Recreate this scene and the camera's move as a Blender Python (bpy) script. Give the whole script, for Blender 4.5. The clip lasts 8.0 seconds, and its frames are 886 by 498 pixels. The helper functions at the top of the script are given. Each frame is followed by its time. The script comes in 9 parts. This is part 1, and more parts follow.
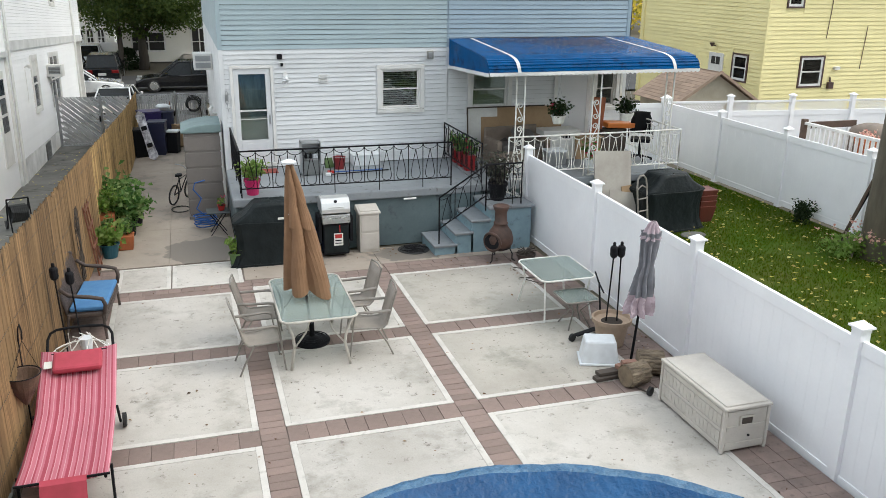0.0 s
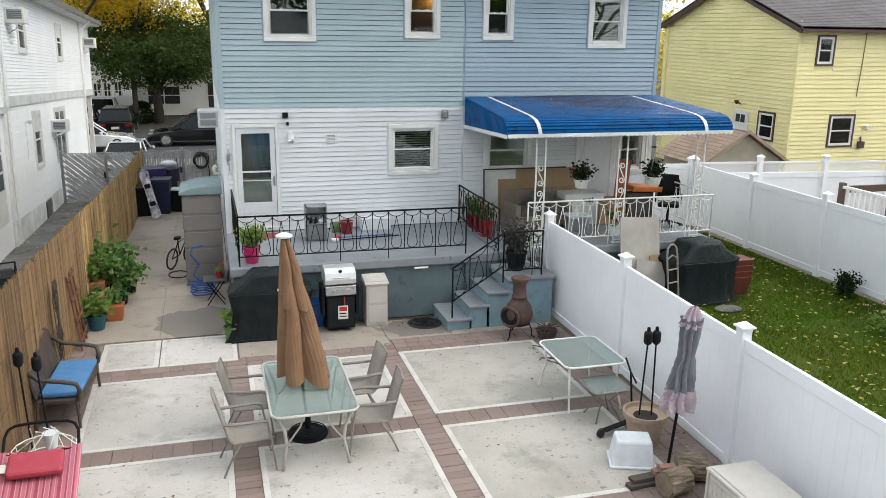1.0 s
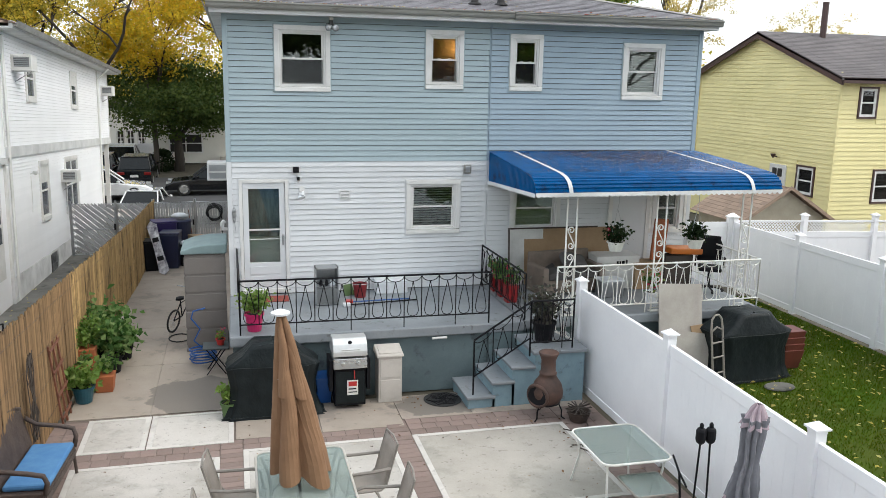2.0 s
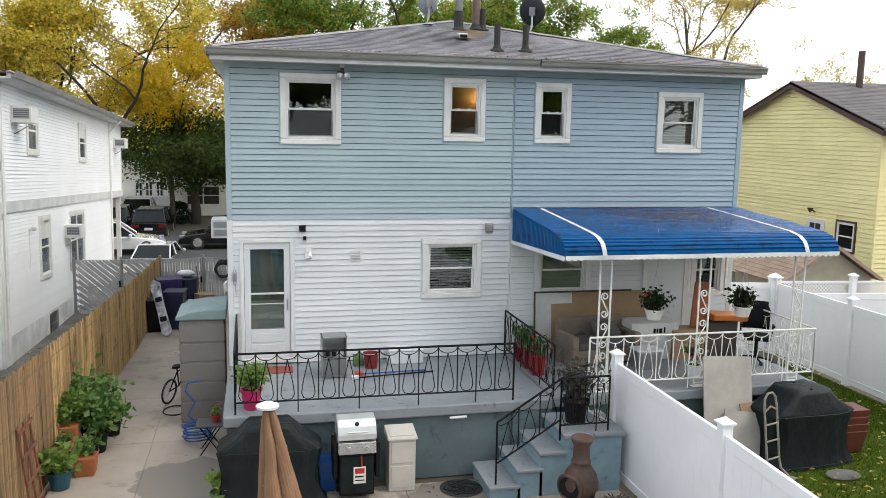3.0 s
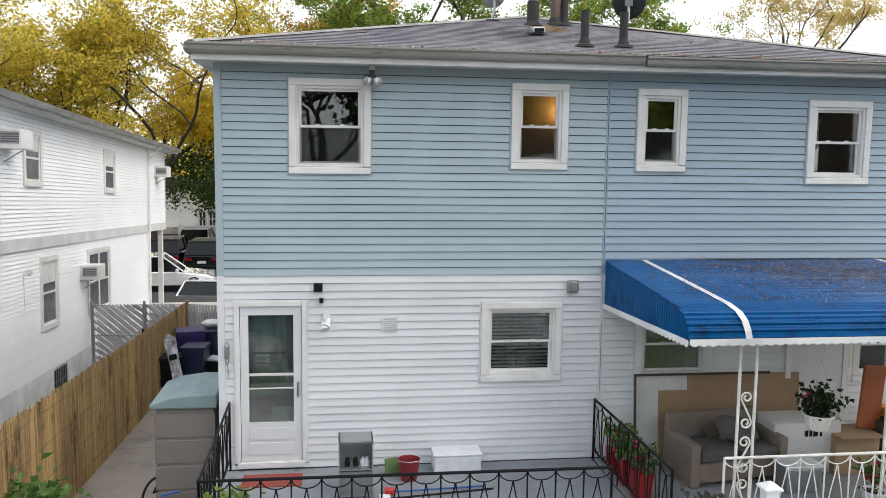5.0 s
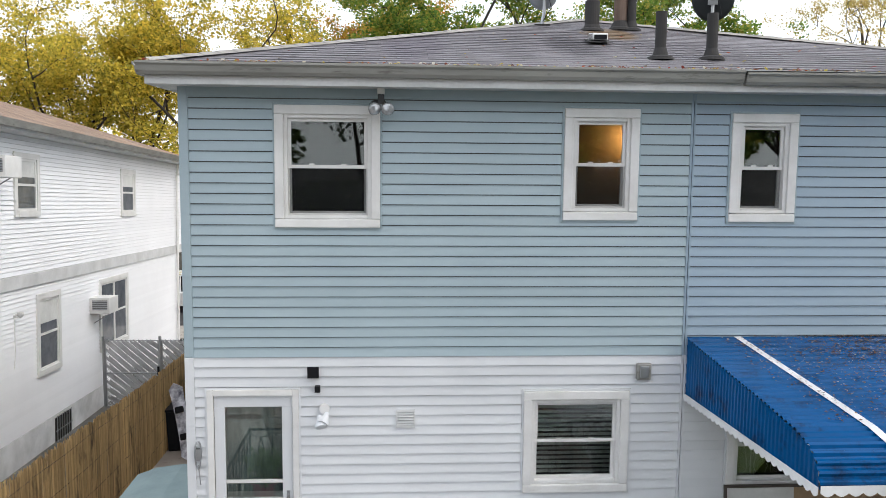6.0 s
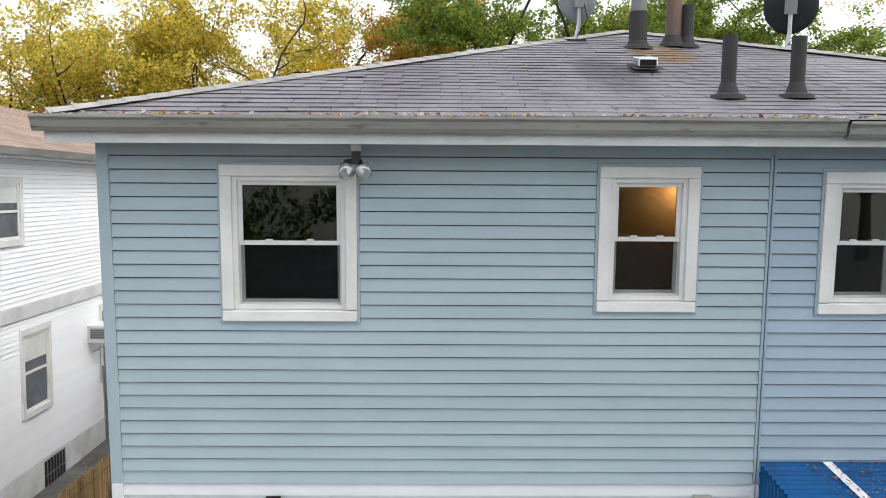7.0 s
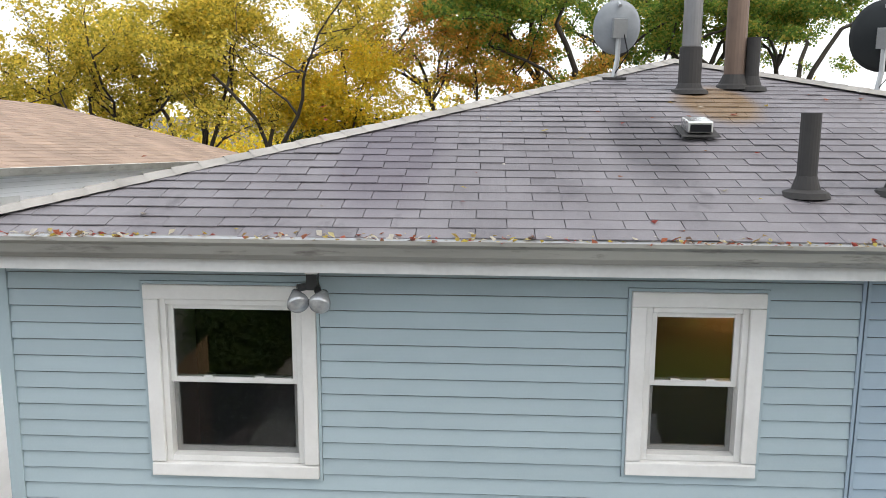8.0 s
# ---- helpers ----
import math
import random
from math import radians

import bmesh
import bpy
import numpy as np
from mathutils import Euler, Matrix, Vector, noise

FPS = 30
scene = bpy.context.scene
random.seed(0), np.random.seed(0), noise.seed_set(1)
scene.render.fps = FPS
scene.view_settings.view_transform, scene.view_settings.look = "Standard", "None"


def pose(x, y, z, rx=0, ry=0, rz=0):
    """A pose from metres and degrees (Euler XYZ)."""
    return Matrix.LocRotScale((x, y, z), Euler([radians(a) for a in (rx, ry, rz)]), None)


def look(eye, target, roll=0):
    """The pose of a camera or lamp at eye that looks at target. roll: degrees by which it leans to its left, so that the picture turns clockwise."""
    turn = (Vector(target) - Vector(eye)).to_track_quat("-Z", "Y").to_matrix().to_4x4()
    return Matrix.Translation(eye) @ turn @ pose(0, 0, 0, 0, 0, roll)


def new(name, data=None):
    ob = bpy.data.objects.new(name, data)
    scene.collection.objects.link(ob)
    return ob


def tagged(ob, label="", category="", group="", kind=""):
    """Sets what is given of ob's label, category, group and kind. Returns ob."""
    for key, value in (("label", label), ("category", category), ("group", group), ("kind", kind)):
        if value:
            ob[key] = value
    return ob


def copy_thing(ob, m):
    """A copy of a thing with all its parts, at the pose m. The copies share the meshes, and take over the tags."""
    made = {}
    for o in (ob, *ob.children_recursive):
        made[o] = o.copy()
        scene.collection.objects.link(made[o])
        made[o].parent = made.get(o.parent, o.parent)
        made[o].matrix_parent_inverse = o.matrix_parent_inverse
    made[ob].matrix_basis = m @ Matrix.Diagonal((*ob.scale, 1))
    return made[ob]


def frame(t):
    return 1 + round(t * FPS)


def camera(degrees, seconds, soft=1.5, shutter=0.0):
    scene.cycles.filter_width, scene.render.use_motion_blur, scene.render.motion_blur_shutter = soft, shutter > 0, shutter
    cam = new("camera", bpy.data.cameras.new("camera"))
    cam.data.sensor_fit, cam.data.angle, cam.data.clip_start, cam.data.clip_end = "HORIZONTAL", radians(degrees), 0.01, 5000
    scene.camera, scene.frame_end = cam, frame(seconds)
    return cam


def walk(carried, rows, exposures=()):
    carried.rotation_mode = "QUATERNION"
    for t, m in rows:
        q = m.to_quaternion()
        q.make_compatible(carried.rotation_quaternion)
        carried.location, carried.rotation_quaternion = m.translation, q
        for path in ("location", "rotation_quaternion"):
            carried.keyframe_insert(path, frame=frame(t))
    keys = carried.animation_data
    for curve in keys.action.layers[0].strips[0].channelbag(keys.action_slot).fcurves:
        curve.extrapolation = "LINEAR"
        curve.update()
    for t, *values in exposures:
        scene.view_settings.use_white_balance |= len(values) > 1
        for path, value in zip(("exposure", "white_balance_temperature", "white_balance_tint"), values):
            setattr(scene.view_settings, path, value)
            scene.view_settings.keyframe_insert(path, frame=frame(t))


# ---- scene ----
cam = camera(56.52, 8.0, soft=0.6)
PATH = [
    (0, (-0.651, -17.737, 5.058), (-0.091, -15.924, 4.427), 0.65),
    (0.5, (-0.460, -17.169, 5.062), (0.092, -15.334, 4.490), 0.75),
    (1, (-0.258, -16.539, 5.068), (0.275, -14.681, 4.555), 0.84),
    (1.5, (-0.061, -15.901, 5.081), (0.449, -14.022, 4.625), 1.00),
    (3, (0.476, -13.960, 5.078), (0.915, -12.030, 4.794), 1.00),
    (3.5, (0.654, -13.244, 5.046), (1.078, -11.303, 4.819), 0.92),
    (4, (0.920, -12.390, 4.965), (1.318, -10.443, 4.743), 0.85),
    (4.5, (1.168, -11.404, 4.962), (1.502, -9.445, 4.739), 0.80),
    (6, (1.972, -7.903, 5.502), (2.096, -5.920, 5.279), 0.52),
    (6.5, (2.214, -6.880, 5.743), (2.287, -4.894, 5.520), 0.42),
    (7, (2.436, -5.998, 6.153), (2.453, -4.015, 5.890), 0.35),
    (7.5, (2.666, -5.202, 6.609), (2.615, -3.225, 6.307), 0.19),
    (8, (2.818, -4.497, 6.991), (2.712, -2.531, 6.640), 0.22),
]
walk(cam, [(t, look(eye, target, roll)) for t, eye, target, roll in PATH],
     exposures=[(0, 0.34, 6200, 4), (1.5, 0.36, 6200, 5), (2.8, 0.38, 6240, 6), (3.5, 0.29, 6320, 7), (6.5, 0.30, 6200, 9), (7.4, 0.50, 6300, 8), (8, 0.50, 6350, 8)])

# ---------------------------------------------------------------- sky and sun (bright overcast)
world = bpy.data.worlds.new("sky")
scene.world = world
world.use_nodes = True
wn, wl = world.node_tree.nodes, world.node_tree.links
wn.clear()
sky = wn.new("ShaderNodeTexSky")
sky.sky_type = "NISHITA"
sky.sun_disc = False
sky.sun_elevation, sky.sun_rotation = radians(50), radians(114)
sky.dust_density, sky.air_density = 6.0, 1.0
bg = wn.new("ShaderNodeBackground")
bg.inputs["Strength"].default_value = 0.07
cloud = wn.new("ShaderNodeBackground")
cloud.inputs["Color"].default_value = (0.985, 0.99, 1.0, 1)
cloud.inputs["Strength"].default_value = 1.0
both = wn.new("ShaderNodeAddShader")
wout = wn.new("ShaderNodeOutputWorld")
wl.new(sky.outputs[0], bg.inputs["Color"])
wl.new(bg.outputs[0], both.inputs[0])
wl.new(cloud.outputs[0], both.inputs[1])
wl.new(both.outputs[0], wout.inputs["Surface"])
sun = new("sun", bpy.data.lights.new("sun", "SUN"))
sun.data.energy, sun.data.angle, sun.data.color = 0.62, radians(24), (1.0, 0.965, 0.92)
sun.matrix_world = look((9, -4, 12), (0, 0, 0))

# ---------------------------------------------------------------- materials
def nodes_of(name):
    m = bpy.data.materials.new(name)
    m.use_nodes = True
    n, l = m.node_tree.nodes, m.node_tree.links
    return m, n, l, n["Principled BSDF"]


def surface(name, col, col2=None, rough=0.6, metal=0.0, grain=40.0, stain=1.2, vary=0.12, bump=0.15, depth=0.003,
            stretch=(1, 1, 1), rand=0.0, island=False, spec=0.5, coat=0.0, fine=0.08, spots=None, patches=None, soft_edge=1.0):
    """Two scales of variation: broad stains (towards col2) and fine grain; bump from the grain."""
    m, n, l, b = nodes_of(name)
    tc = n.new("ShaderNodeTexCoord")
    mp = n.new("ShaderNodeMapping")
    mp.inputs["Scale"].default_value = stretch
    l.new(tc.outputs["Object"], mp.inputs["Vector"])
    big = n.new("ShaderNodeTexNoise")
    big.inputs["Scale"].default_value, big.inputs["Detail"].default_value, big.inputs["Roughness"].default_value = stain, 6, 0.62
    small = n.new("ShaderNodeTexNoise")
    small.inputs["Scale"].default_value, small.inputs["Detail"].default_value = grain, 4
    l.new(mp.outputs[0], big.inputs["Vector"])
    l.new(mp.outputs[0], small.inputs["Vector"])
    c2 = col2 or tuple(c * (1 - 2.2 * vary) for c in col)
    ramp = n.new("ShaderNodeMapRange")
    ramp.inputs["From Min"].default_value, ramp.inputs["From Max"].default_value = 0.38, 0.68
    l.new(big.outputs["Fac"], ramp.inputs["Value"])
    mix = n.new("ShaderNodeMix")
    mix.data_type = "RGBA"
    mix.inputs[6].default_value, mix.inputs[7].default_value = (*col, 1), (*c2, 1)
    l.new(ramp.outputs[0], mix.inputs[0])
    hsv = n.new("ShaderNodeHueSaturation")
    paint = mix.outputs[2]
    for scale, lo, hi, tone in spots or ():
        blot = n.new("ShaderNodeTexNoise")
        blot.inputs["Scale"].default_value, blot.inputs["Detail"].default_value, blot.inputs["Roughness"].default_value = scale, 5, 0.7
        l.new(mp.outputs[0], blot.inputs["Vector"])
        edge = n.new("ShaderNodeMapRange")
        edge.inputs["From Min"].default_value, edge.inputs["From Max"].default_value = lo, hi
        l.new(blot.outputs["Fac"], edge.inputs["Value"])
        over = n.new("ShaderNodeMix")
        over.data_type = "RGBA"
        over.inputs[7].default_value = (*tone, 1)
        l.new(edge.outputs[0], over.inputs[0])
        l.new(paint, over.inputs[6])
        paint = over.outputs[2]
    for centre, size, tone in patches or ():
        local = n.new("ShaderNodeMapping")
        local.vector_type = "TEXTURE"
        local.inputs["Location"].default_value, local.inputs["Scale"].default_value = centre, size
        l.new(tc.outputs["Object"], local.inputs["Vector"])
        far = n.new("ShaderNodeVectorMath")
        far.operation = "LENGTH"
        l.new(local.outputs[0], far.inputs[0])
        rag = n.new("ShaderNodeMath")
        rag.operation = "MULTIPLY_ADD"
        rag.inputs[1].default_value = 1.6
        l.new(big.outputs["Fac"], rag.inputs[0])
        l.new(far.outputs["Value"], rag.inputs[2])
        edge = n.new("ShaderNodeMapRange")
        edge.inputs["From Min"].default_value, edge.inputs["From Max"].default_value = 1.55 + 0.2 * soft_edge, 1.55 - 0.2 * soft_edge
        l.new(rag.outputs[0], edge.inputs["Value"])
        over = n.new("ShaderNodeMix")
        over.data_type = "RGBA"
        over.inputs[7].default_value = (*tone, 1)
        l.new(edge.outputs[0], over.inputs[0])
        l.new(paint, over.inputs[6])
        paint = over.outputs[2]
    l.new(paint, hsv.inputs["Color"])
    add = n.new("ShaderNodeMath")
    add.operation = "MULTIPLY_ADD"
    add.inputs[1].default_value, add.inputs[2].default_value = 2 * fine, 1 - fine
    l.new(small.outputs["Fac"], add.inputs[0])
    val = add.outputs[0]
    if rand:
        src = n.new("ShaderNodeNewGeometry") if island else n.new("ShaderNodeObjectInfo")
        out = src.outputs["Random Per Island"] if island else src.outputs["Random"]
        r = n.new("ShaderNodeMath")
        r.operation = "MULTIPLY_ADD"
        r.inputs[1].default_value, r.inputs[2].default_value = 2 * rand, -rand
        l.new(out, r.inputs[0])
        s = n.new("ShaderNodeMath")
        s.operation = "ADD"
        l.new(val, s.inputs[0])
        l.new(r.outputs[0], s.inputs[1])
        val = s.outputs[0]
    l.new(val, hsv.inputs["Value"])
    l.new(hsv.outputs[0], b.inputs["Base Color"])
    rr = n.new("ShaderNodeMapRange")
    rr.inputs["To Min"].default_value, rr.inputs["To Max"].default_value = max(rough - 0.08, 0.02), min(rough + 0.08, 1)
    l.new(big.outputs["Fac"], rr.inputs["Value"])
    l.new(rr.outputs[0], b.inputs["Roughness"])
    b.inputs["Metallic"].default_value = metal
    b.inputs["Specular IOR Level"].default_value = spec
    b.inputs["Coat Weight"].default_value = coat
    if bump:
        bp = n.new("ShaderNodeBump")
        bp.inputs["Strength"].default_value, bp.inputs["Distance"].default_value = bump, depth
        l.new(small.outputs["Fac"], bp.inputs["Height"])
        l.new(bp.outputs[0], b.inputs["Normal"])
    return m


def pane_glass(name, tint=(0.85, 0.9, 0.88), rough=0.0):
    """Window glass: clear, with the gloss that the angle gives it."""
    m, n, l, b = nodes_of(name)
    n.remove(b)
    fr, tr, gl, mx = (n.new("ShaderNodeFresnel"), n.new("ShaderNodeBsdfTransparent"), n.new("ShaderNodeBsdfGlossy"),
                      n.new("ShaderNodeMixShader"))
    fr.inputs["IOR"].default_value = 1.9
    tr.inputs["Color"].default_value = (*tint, 1)
    gl.inputs["Roughness"].default_value = rough
    l.new(fr.outputs[0], mx.inputs[0])
    l.new(tr.outputs[0], mx.inputs[1])
    l.new(gl.outputs[0], mx.inputs[2])
    l.new(mx.outputs[0], n["Material Output"].inputs["Surface"])
    return m


def milky_glass():
    """Pebbled table glass: partly clear, partly scattering, glossy."""
    m, n, l, b = nodes_of("pebbled_table_glass")
    b.inputs["Base Color"].default_value = (0.31, 0.35, 0.335, 1)
    b.inputs["Roughness"].default_value = 0.12
    vo = n.new("ShaderNodeTexVoronoi")
    vo.inputs["Scale"].default_value = 130
    bp = n.new("ShaderNodeBump")
    bp.inputs["Strength"].default_value, bp.inputs["Distance"].default_value = 0.25, 0.002
    tc = n.new("ShaderNodeTexCoord")
    l.new(tc.outputs["Object"], vo.inputs["Vector"])
    l.new(vo.outputs["Distance"], bp.inputs["Height"])
    l.new(bp.outputs[0], b.inputs["Normal"])
    tr, mx = n.new("ShaderNodeBsdfTransparent"), n.new("ShaderNodeMixShader")
    tr.inputs["Color"].default_value = (0.80, 0.88, 0.85, 1)
    mx.inputs[0].default_value = 0.5
    l.new(tr.outputs[0], mx.inputs[1])
    l.new(b.outputs[0], mx.inputs[2])
    l.new(mx.outputs[0], n["Material Output"].inputs["Surface"])
    return m


def leafy(name, cols, rough=0.55, spec=0.3):
    """Leaves: a colour for each leaf out of a small ramp, some light through them."""
    m, n, l, b = nodes_of(name)
    g = n.new("ShaderNodeNewGeometry")
    r = n.new("ShaderNodeValToRGB")
    r.color_ramp.interpolation = "LINEAR"
    el = r.color_ramp.elements
    el[0].color, el[1].color = (*cols[0], 1), (*cols[-1], 1)
    for i, c in enumerate(cols[1:-1]):
        e = el.new((i + 1) / (len(cols) - 1))
        e.color = (*c, 1)
    l.new(g.outputs["Random Per Island"], r.inputs[0])
    l.new(r.outputs[0], b.inputs["Base Color"])
    b.inputs["Roughness"].default_value, b.inputs["Specular IOR Level"].default_value = rough, spec
    tl, mx = n.new("ShaderNodeBsdfTranslucent"), n.new("ShaderNodeMixShader")
    l.new(r.outputs[0], tl.inputs["Color"])
    mx.inputs[0].default_value = 0.58
    l.new(b.outputs[0], mx.inputs[1])
    l.new(tl.outputs[0], mx.inputs[2])
    l.new(mx.outputs[0], n["Material Output"].inputs["Surface"])
    return m


def glow(name, col, power):
    m, n, l, b = nodes_of(name)
    b.inputs["Base Color"].default_value = (*col, 1)
    b.inputs["Emission Color"].default_value = (*col, 1)
    b.inputs["Emission Strength"].default_value = power
    return m


BLUE_SIDING = surface("grey_blue_vinyl", (0.347, 0.424, 0.455), (0.316, 0.392, 0.423), rough=0.5, grain=90, stain=0.9, bump=0.1, rand=0.04, fine=0.04)
BLUE_SIDING_R = surface("bluer_vinyl", (0.305, 0.385, 0.45), (0.28, 0.358, 0.422), rough=0.5, grain=90, stain=0.9, bump=0.1, rand=0.04, fine=0.03)
WHITE_SIDING = surface("white_vinyl_siding", (0.68, 0.69, 0.70), (0.60, 0.61, 0.62), rough=0.5, grain=90, stain=0.8, bump=0.1, rand=0.03, fine=0.03)
TRIM = surface("white_trim", (0.735, 0.725, 0.705), (0.62, 0.61, 0.585), rough=0.45, grain=60, stain=2.5, bump=0.05, fine=0.03)
VINYL = surface("white_vinyl_fence", (0.89, 0.885, 0.90), (0.82, 0.815, 0.835), rough=0.35, grain=30, stain=0.7, bump=0.03, fine=0.02)
GUTTER = surface("weathered_gutter", (0.29, 0.285, 0.26), (0.18, 0.175, 0.16), rough=0.5, grain=25, stain=1.6, bump=0.05, stretch=(0.4, 1, 3), fine=0.06, spots=[(6.0, 0.58, 0.70, (0.12, 0.11, 0.10))])
SOFFIT = surface("soffit_white", (0.66, 0.66, 0.65), (0.5, 0.5, 0.49), rough=0.6, grain=30, stain=1.5, bump=0.05)
# dark backing: seen in the lap gaps, it paints the shadow line under each board
WALL_IN = surface("shade_dark_sheathing", (0.12, 0.115, 0.11), rough=0.9, grain=20, bump=0.05)
# near-black: the darkness of unlit rooms is put into this colour
DARK_IN = surface("unlit_room_dark", (0.032, 0.030, 0.029), rough=0.9, grain=20, bump=0.05)
SHINGLE = surface("grey_asphalt_shingle", (0.178, 0.167, 0.178), (0.118, 0.109, 0.119), rough=0.62, grain=300, stain=0.8, bump=0.6, depth=0.004, stretch=(1, 0.45, 1), rand=0.10, fine=0.22, spots=[(0.9, 0.53, 0.70, (0.115, 0.105, 0.117)), (3.5, 0.58, 0.72, (0.085, 0.078, 0.086))], patches=[((4.62, 2.1, 6.95), (0.36, 0.7, 1.0), (0.165, 0.11, 0.06)), ((3.9, 1.15, 6.7), (0.38, 1.0, 1.0), (0.075, 0.069, 0.077)), ((2.2, 0.9, 6.6), (0.5, 1.3, 1.0), (0.10, 0.088, 0.105))])
SHINGLE_J = surface("grey_asphalt_shingle_far", (0.178, 0.167, 0.178), (0.118, 0.109, 0.119), rough=0.62, grain=300, stain=0.8, bump=0.6, depth=0.004, stretch=(1, 0.45, 1), rand=0.10, island=True, fine=0.22, spots=[(0.9, 0.53, 0.70, (0.115, 0.105, 0.117)), (3.5, 0.58, 0.72, (0.085, 0.078, 0.086))], patches=[((4.62, 2.1, 6.95), (0.36, 0.7, 1.0), (0.165, 0.11, 0.06)), ((3.9, 1.15, 6.7), (0.38, 1.0, 1.0), (0.075, 0.069, 0.077)), ((2.2, 0.9, 6.6), (0.5, 1.3, 1.0), (0.10, 0.088, 0.105))])
SHINGLE_BROWN = surface("tan_brown_shingle", (0.30, 0.215, 0.16), (0.22, 0.16, 0.12), rough=0.9, grain=60, stain=0.8, bump=0.4, rand=0.14, island=True)
SHINGLE_DARK = surface("dark_shingle", (0.13, 0.115, 0.115), (0.09, 0.08, 0.08), rough=0.9, grain=60, stain=0.6, bump=0.3, rand=0.12, island=True)
CONCRETE = surface("poured_concrete", (0.51, 0.478, 0.44), (0.38, 0.352, 0.312), rough=0.8, grain=60, stain=0.6, bump=0.25, rand=0.12, fine=0.12, spots=[(1.3, 0.52, 0.72, (0.29, 0.27, 0.235)), (6.0, 0.60, 0.70, (0.20, 0.18, 0.155)), (14.0, 0.62, 0.70, (0.15, 0.135, 0.115))])
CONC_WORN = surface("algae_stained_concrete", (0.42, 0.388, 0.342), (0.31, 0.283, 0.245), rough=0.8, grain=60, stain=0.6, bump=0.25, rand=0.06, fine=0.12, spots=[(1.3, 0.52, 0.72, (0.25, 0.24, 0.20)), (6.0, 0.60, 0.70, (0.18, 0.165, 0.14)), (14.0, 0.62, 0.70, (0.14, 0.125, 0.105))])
CONC_EDGE = surface("pale_concrete_border", (0.585, 0.555, 0.515), (0.48, 0.455, 0.42), rough=0.8, grain=60, stain=2.2, bump=0.12, fine=0.08, spots=[(5.0, 0.56, 0.72, (0.38, 0.355, 0.32))])
DRIVE = surface("driveway_concrete", (0.37, 0.315, 0.262), (0.275, 0.232, 0.193), rough=0.85, grain=70, stain=0.8, bump=0.25, rand=0.05, fine=0.1, spots=[(0.8, 0.58, 0.61, (0.25, 0.215, 0.185)), (5.0, 0.61, 0.72, (0.19, 0.165, 0.14))], patches=[((-0.62, -2.05, 0), (0.95, 0.95, 1.0), (0.20, 0.175, 0.15)), ((3.2, -3.2, 0), (1.2, 0.6, 1.0), (0.18, 0.158, 0.135))], soft_edge=0.15)
DRIVE_DARK = surface("old_dark_concrete", (0.16, 0.155, 0.14), (0.06, 0.058, 0.05), rough=0.9, grain=45, stain=0.8, bump=0.3, rand=0.08, fine=0.12, spots=[(2.2, 0.58, 0.68, (0.03, 0.032, 0.025)), (4.0, 0.64, 0.72, (0.26, 0.25, 0.23))])
PAVER = surface("red_brown_paver", (0.235, 0.172, 0.148), (0.175, 0.132, 0.115), rough=0.85, grain=120, stain=3.0, bump=0.4, rand=0.13, fine=0.16, spots=[(9.0, 0.57, 0.70, (0.13, 0.098, 0.085))])
PAVER_J = surface("red_brown_paver_strip", (0.235, 0.172, 0.148), (0.175, 0.132, 0.115), rough=0.85, grain=120, stain=3.0, bump=0.4, rand=0.13, island=True, fine=0.16, spots=[(9.0, 0.57, 0.70, (0.13, 0.098, 0.085))])
PAVER_BED = surface("paver_bed_sand", (0.19, 0.15, 0.128), rough=0.95, grain=90, bump=0.3)
ASPHALT = surface("asphalt", (0.055, 0.055, 0.058), (0.04, 0.04, 0.042), rough=0.9, grain=60, stain=0.5, bump=0.3)
SOIL = surface("ground_soil", (0.10, 0.085, 0.06), (0.06, 0.055, 0.04), rough=0.95, grain=20, stain=0.4, bump=0.4)
LAWN = surface("lawn_soil", (0.045, 0.085, 0.004), (0.065, 0.078, 0.014), rough=0.95, spec=0.1, grain=30, stain=0.6, bump=0.5, depth=0.01)
GREY_BLUE = surface("grey_blue_masonry_paint", (0.13, 0.172, 0.18), (0.092, 0.124, 0.135), rough=0.65, grain=40, stain=1.4, bump=0.25, fine=0.1, spots=[(3.0, 0.56, 0.70, (0.05, 0.06, 0.067))])
DECK_PAINT = surface("grey_deck_paint", (0.24, 0.255, 0.27), (0.18, 0.195, 0.21), rough=0.55, grain=30, stain=1.3, bump=0.1, fine=0.08, spots=[(5.0, 0.59, 0.70, (0.11, 0.11, 0.11))])
STEP_FACE = surface("pale_blue_stair_paint", (0.24, 0.345, 0.39), (0.17, 0.25, 0.29), rough=0.6, grain=40, stain=2.0, bump=0.2, spots=[(4.0, 0.58, 0.70, (0.10, 0.12, 0.13))])
BLACK_IRON = surface("black_wrought_iron", (0.010, 0.010, 0.012), rough=0.5, grain=60, bump=0.1, spec=0.12)
WHITE_IRON = surface("white_painted_iron", (0.80, 0.80, 0.77), (0.62, 0.58, 0.52), rough=0.4, grain=50, stain=5, bump=0.05)
BAMBOO = surface("bamboo_reed", (0.49, 0.325, 0.14), (0.27, 0.172, 0.075), rough=0.75, grain=60, stain=1.0, bump=0.2, stretch=(1, 1, 0.3), rand=0.34, island=True, fine=0.24, spots=[(3.0, 0.55, 0.68, (0.085, 0.055, 0.027))])
BAMBOO_P = surface("weathered_bamboo_reed", (0.265, 0.165, 0.078), (0.14, 0.086, 0.042), rough=0.75, grain=60, stain=1.3, bump=0.2, stretch=(1, 1, 0.15), rand=0.32, island=True, fine=0.22, spots=[(3.0, 0.55, 0.68, (0.07, 0.045, 0.024))])
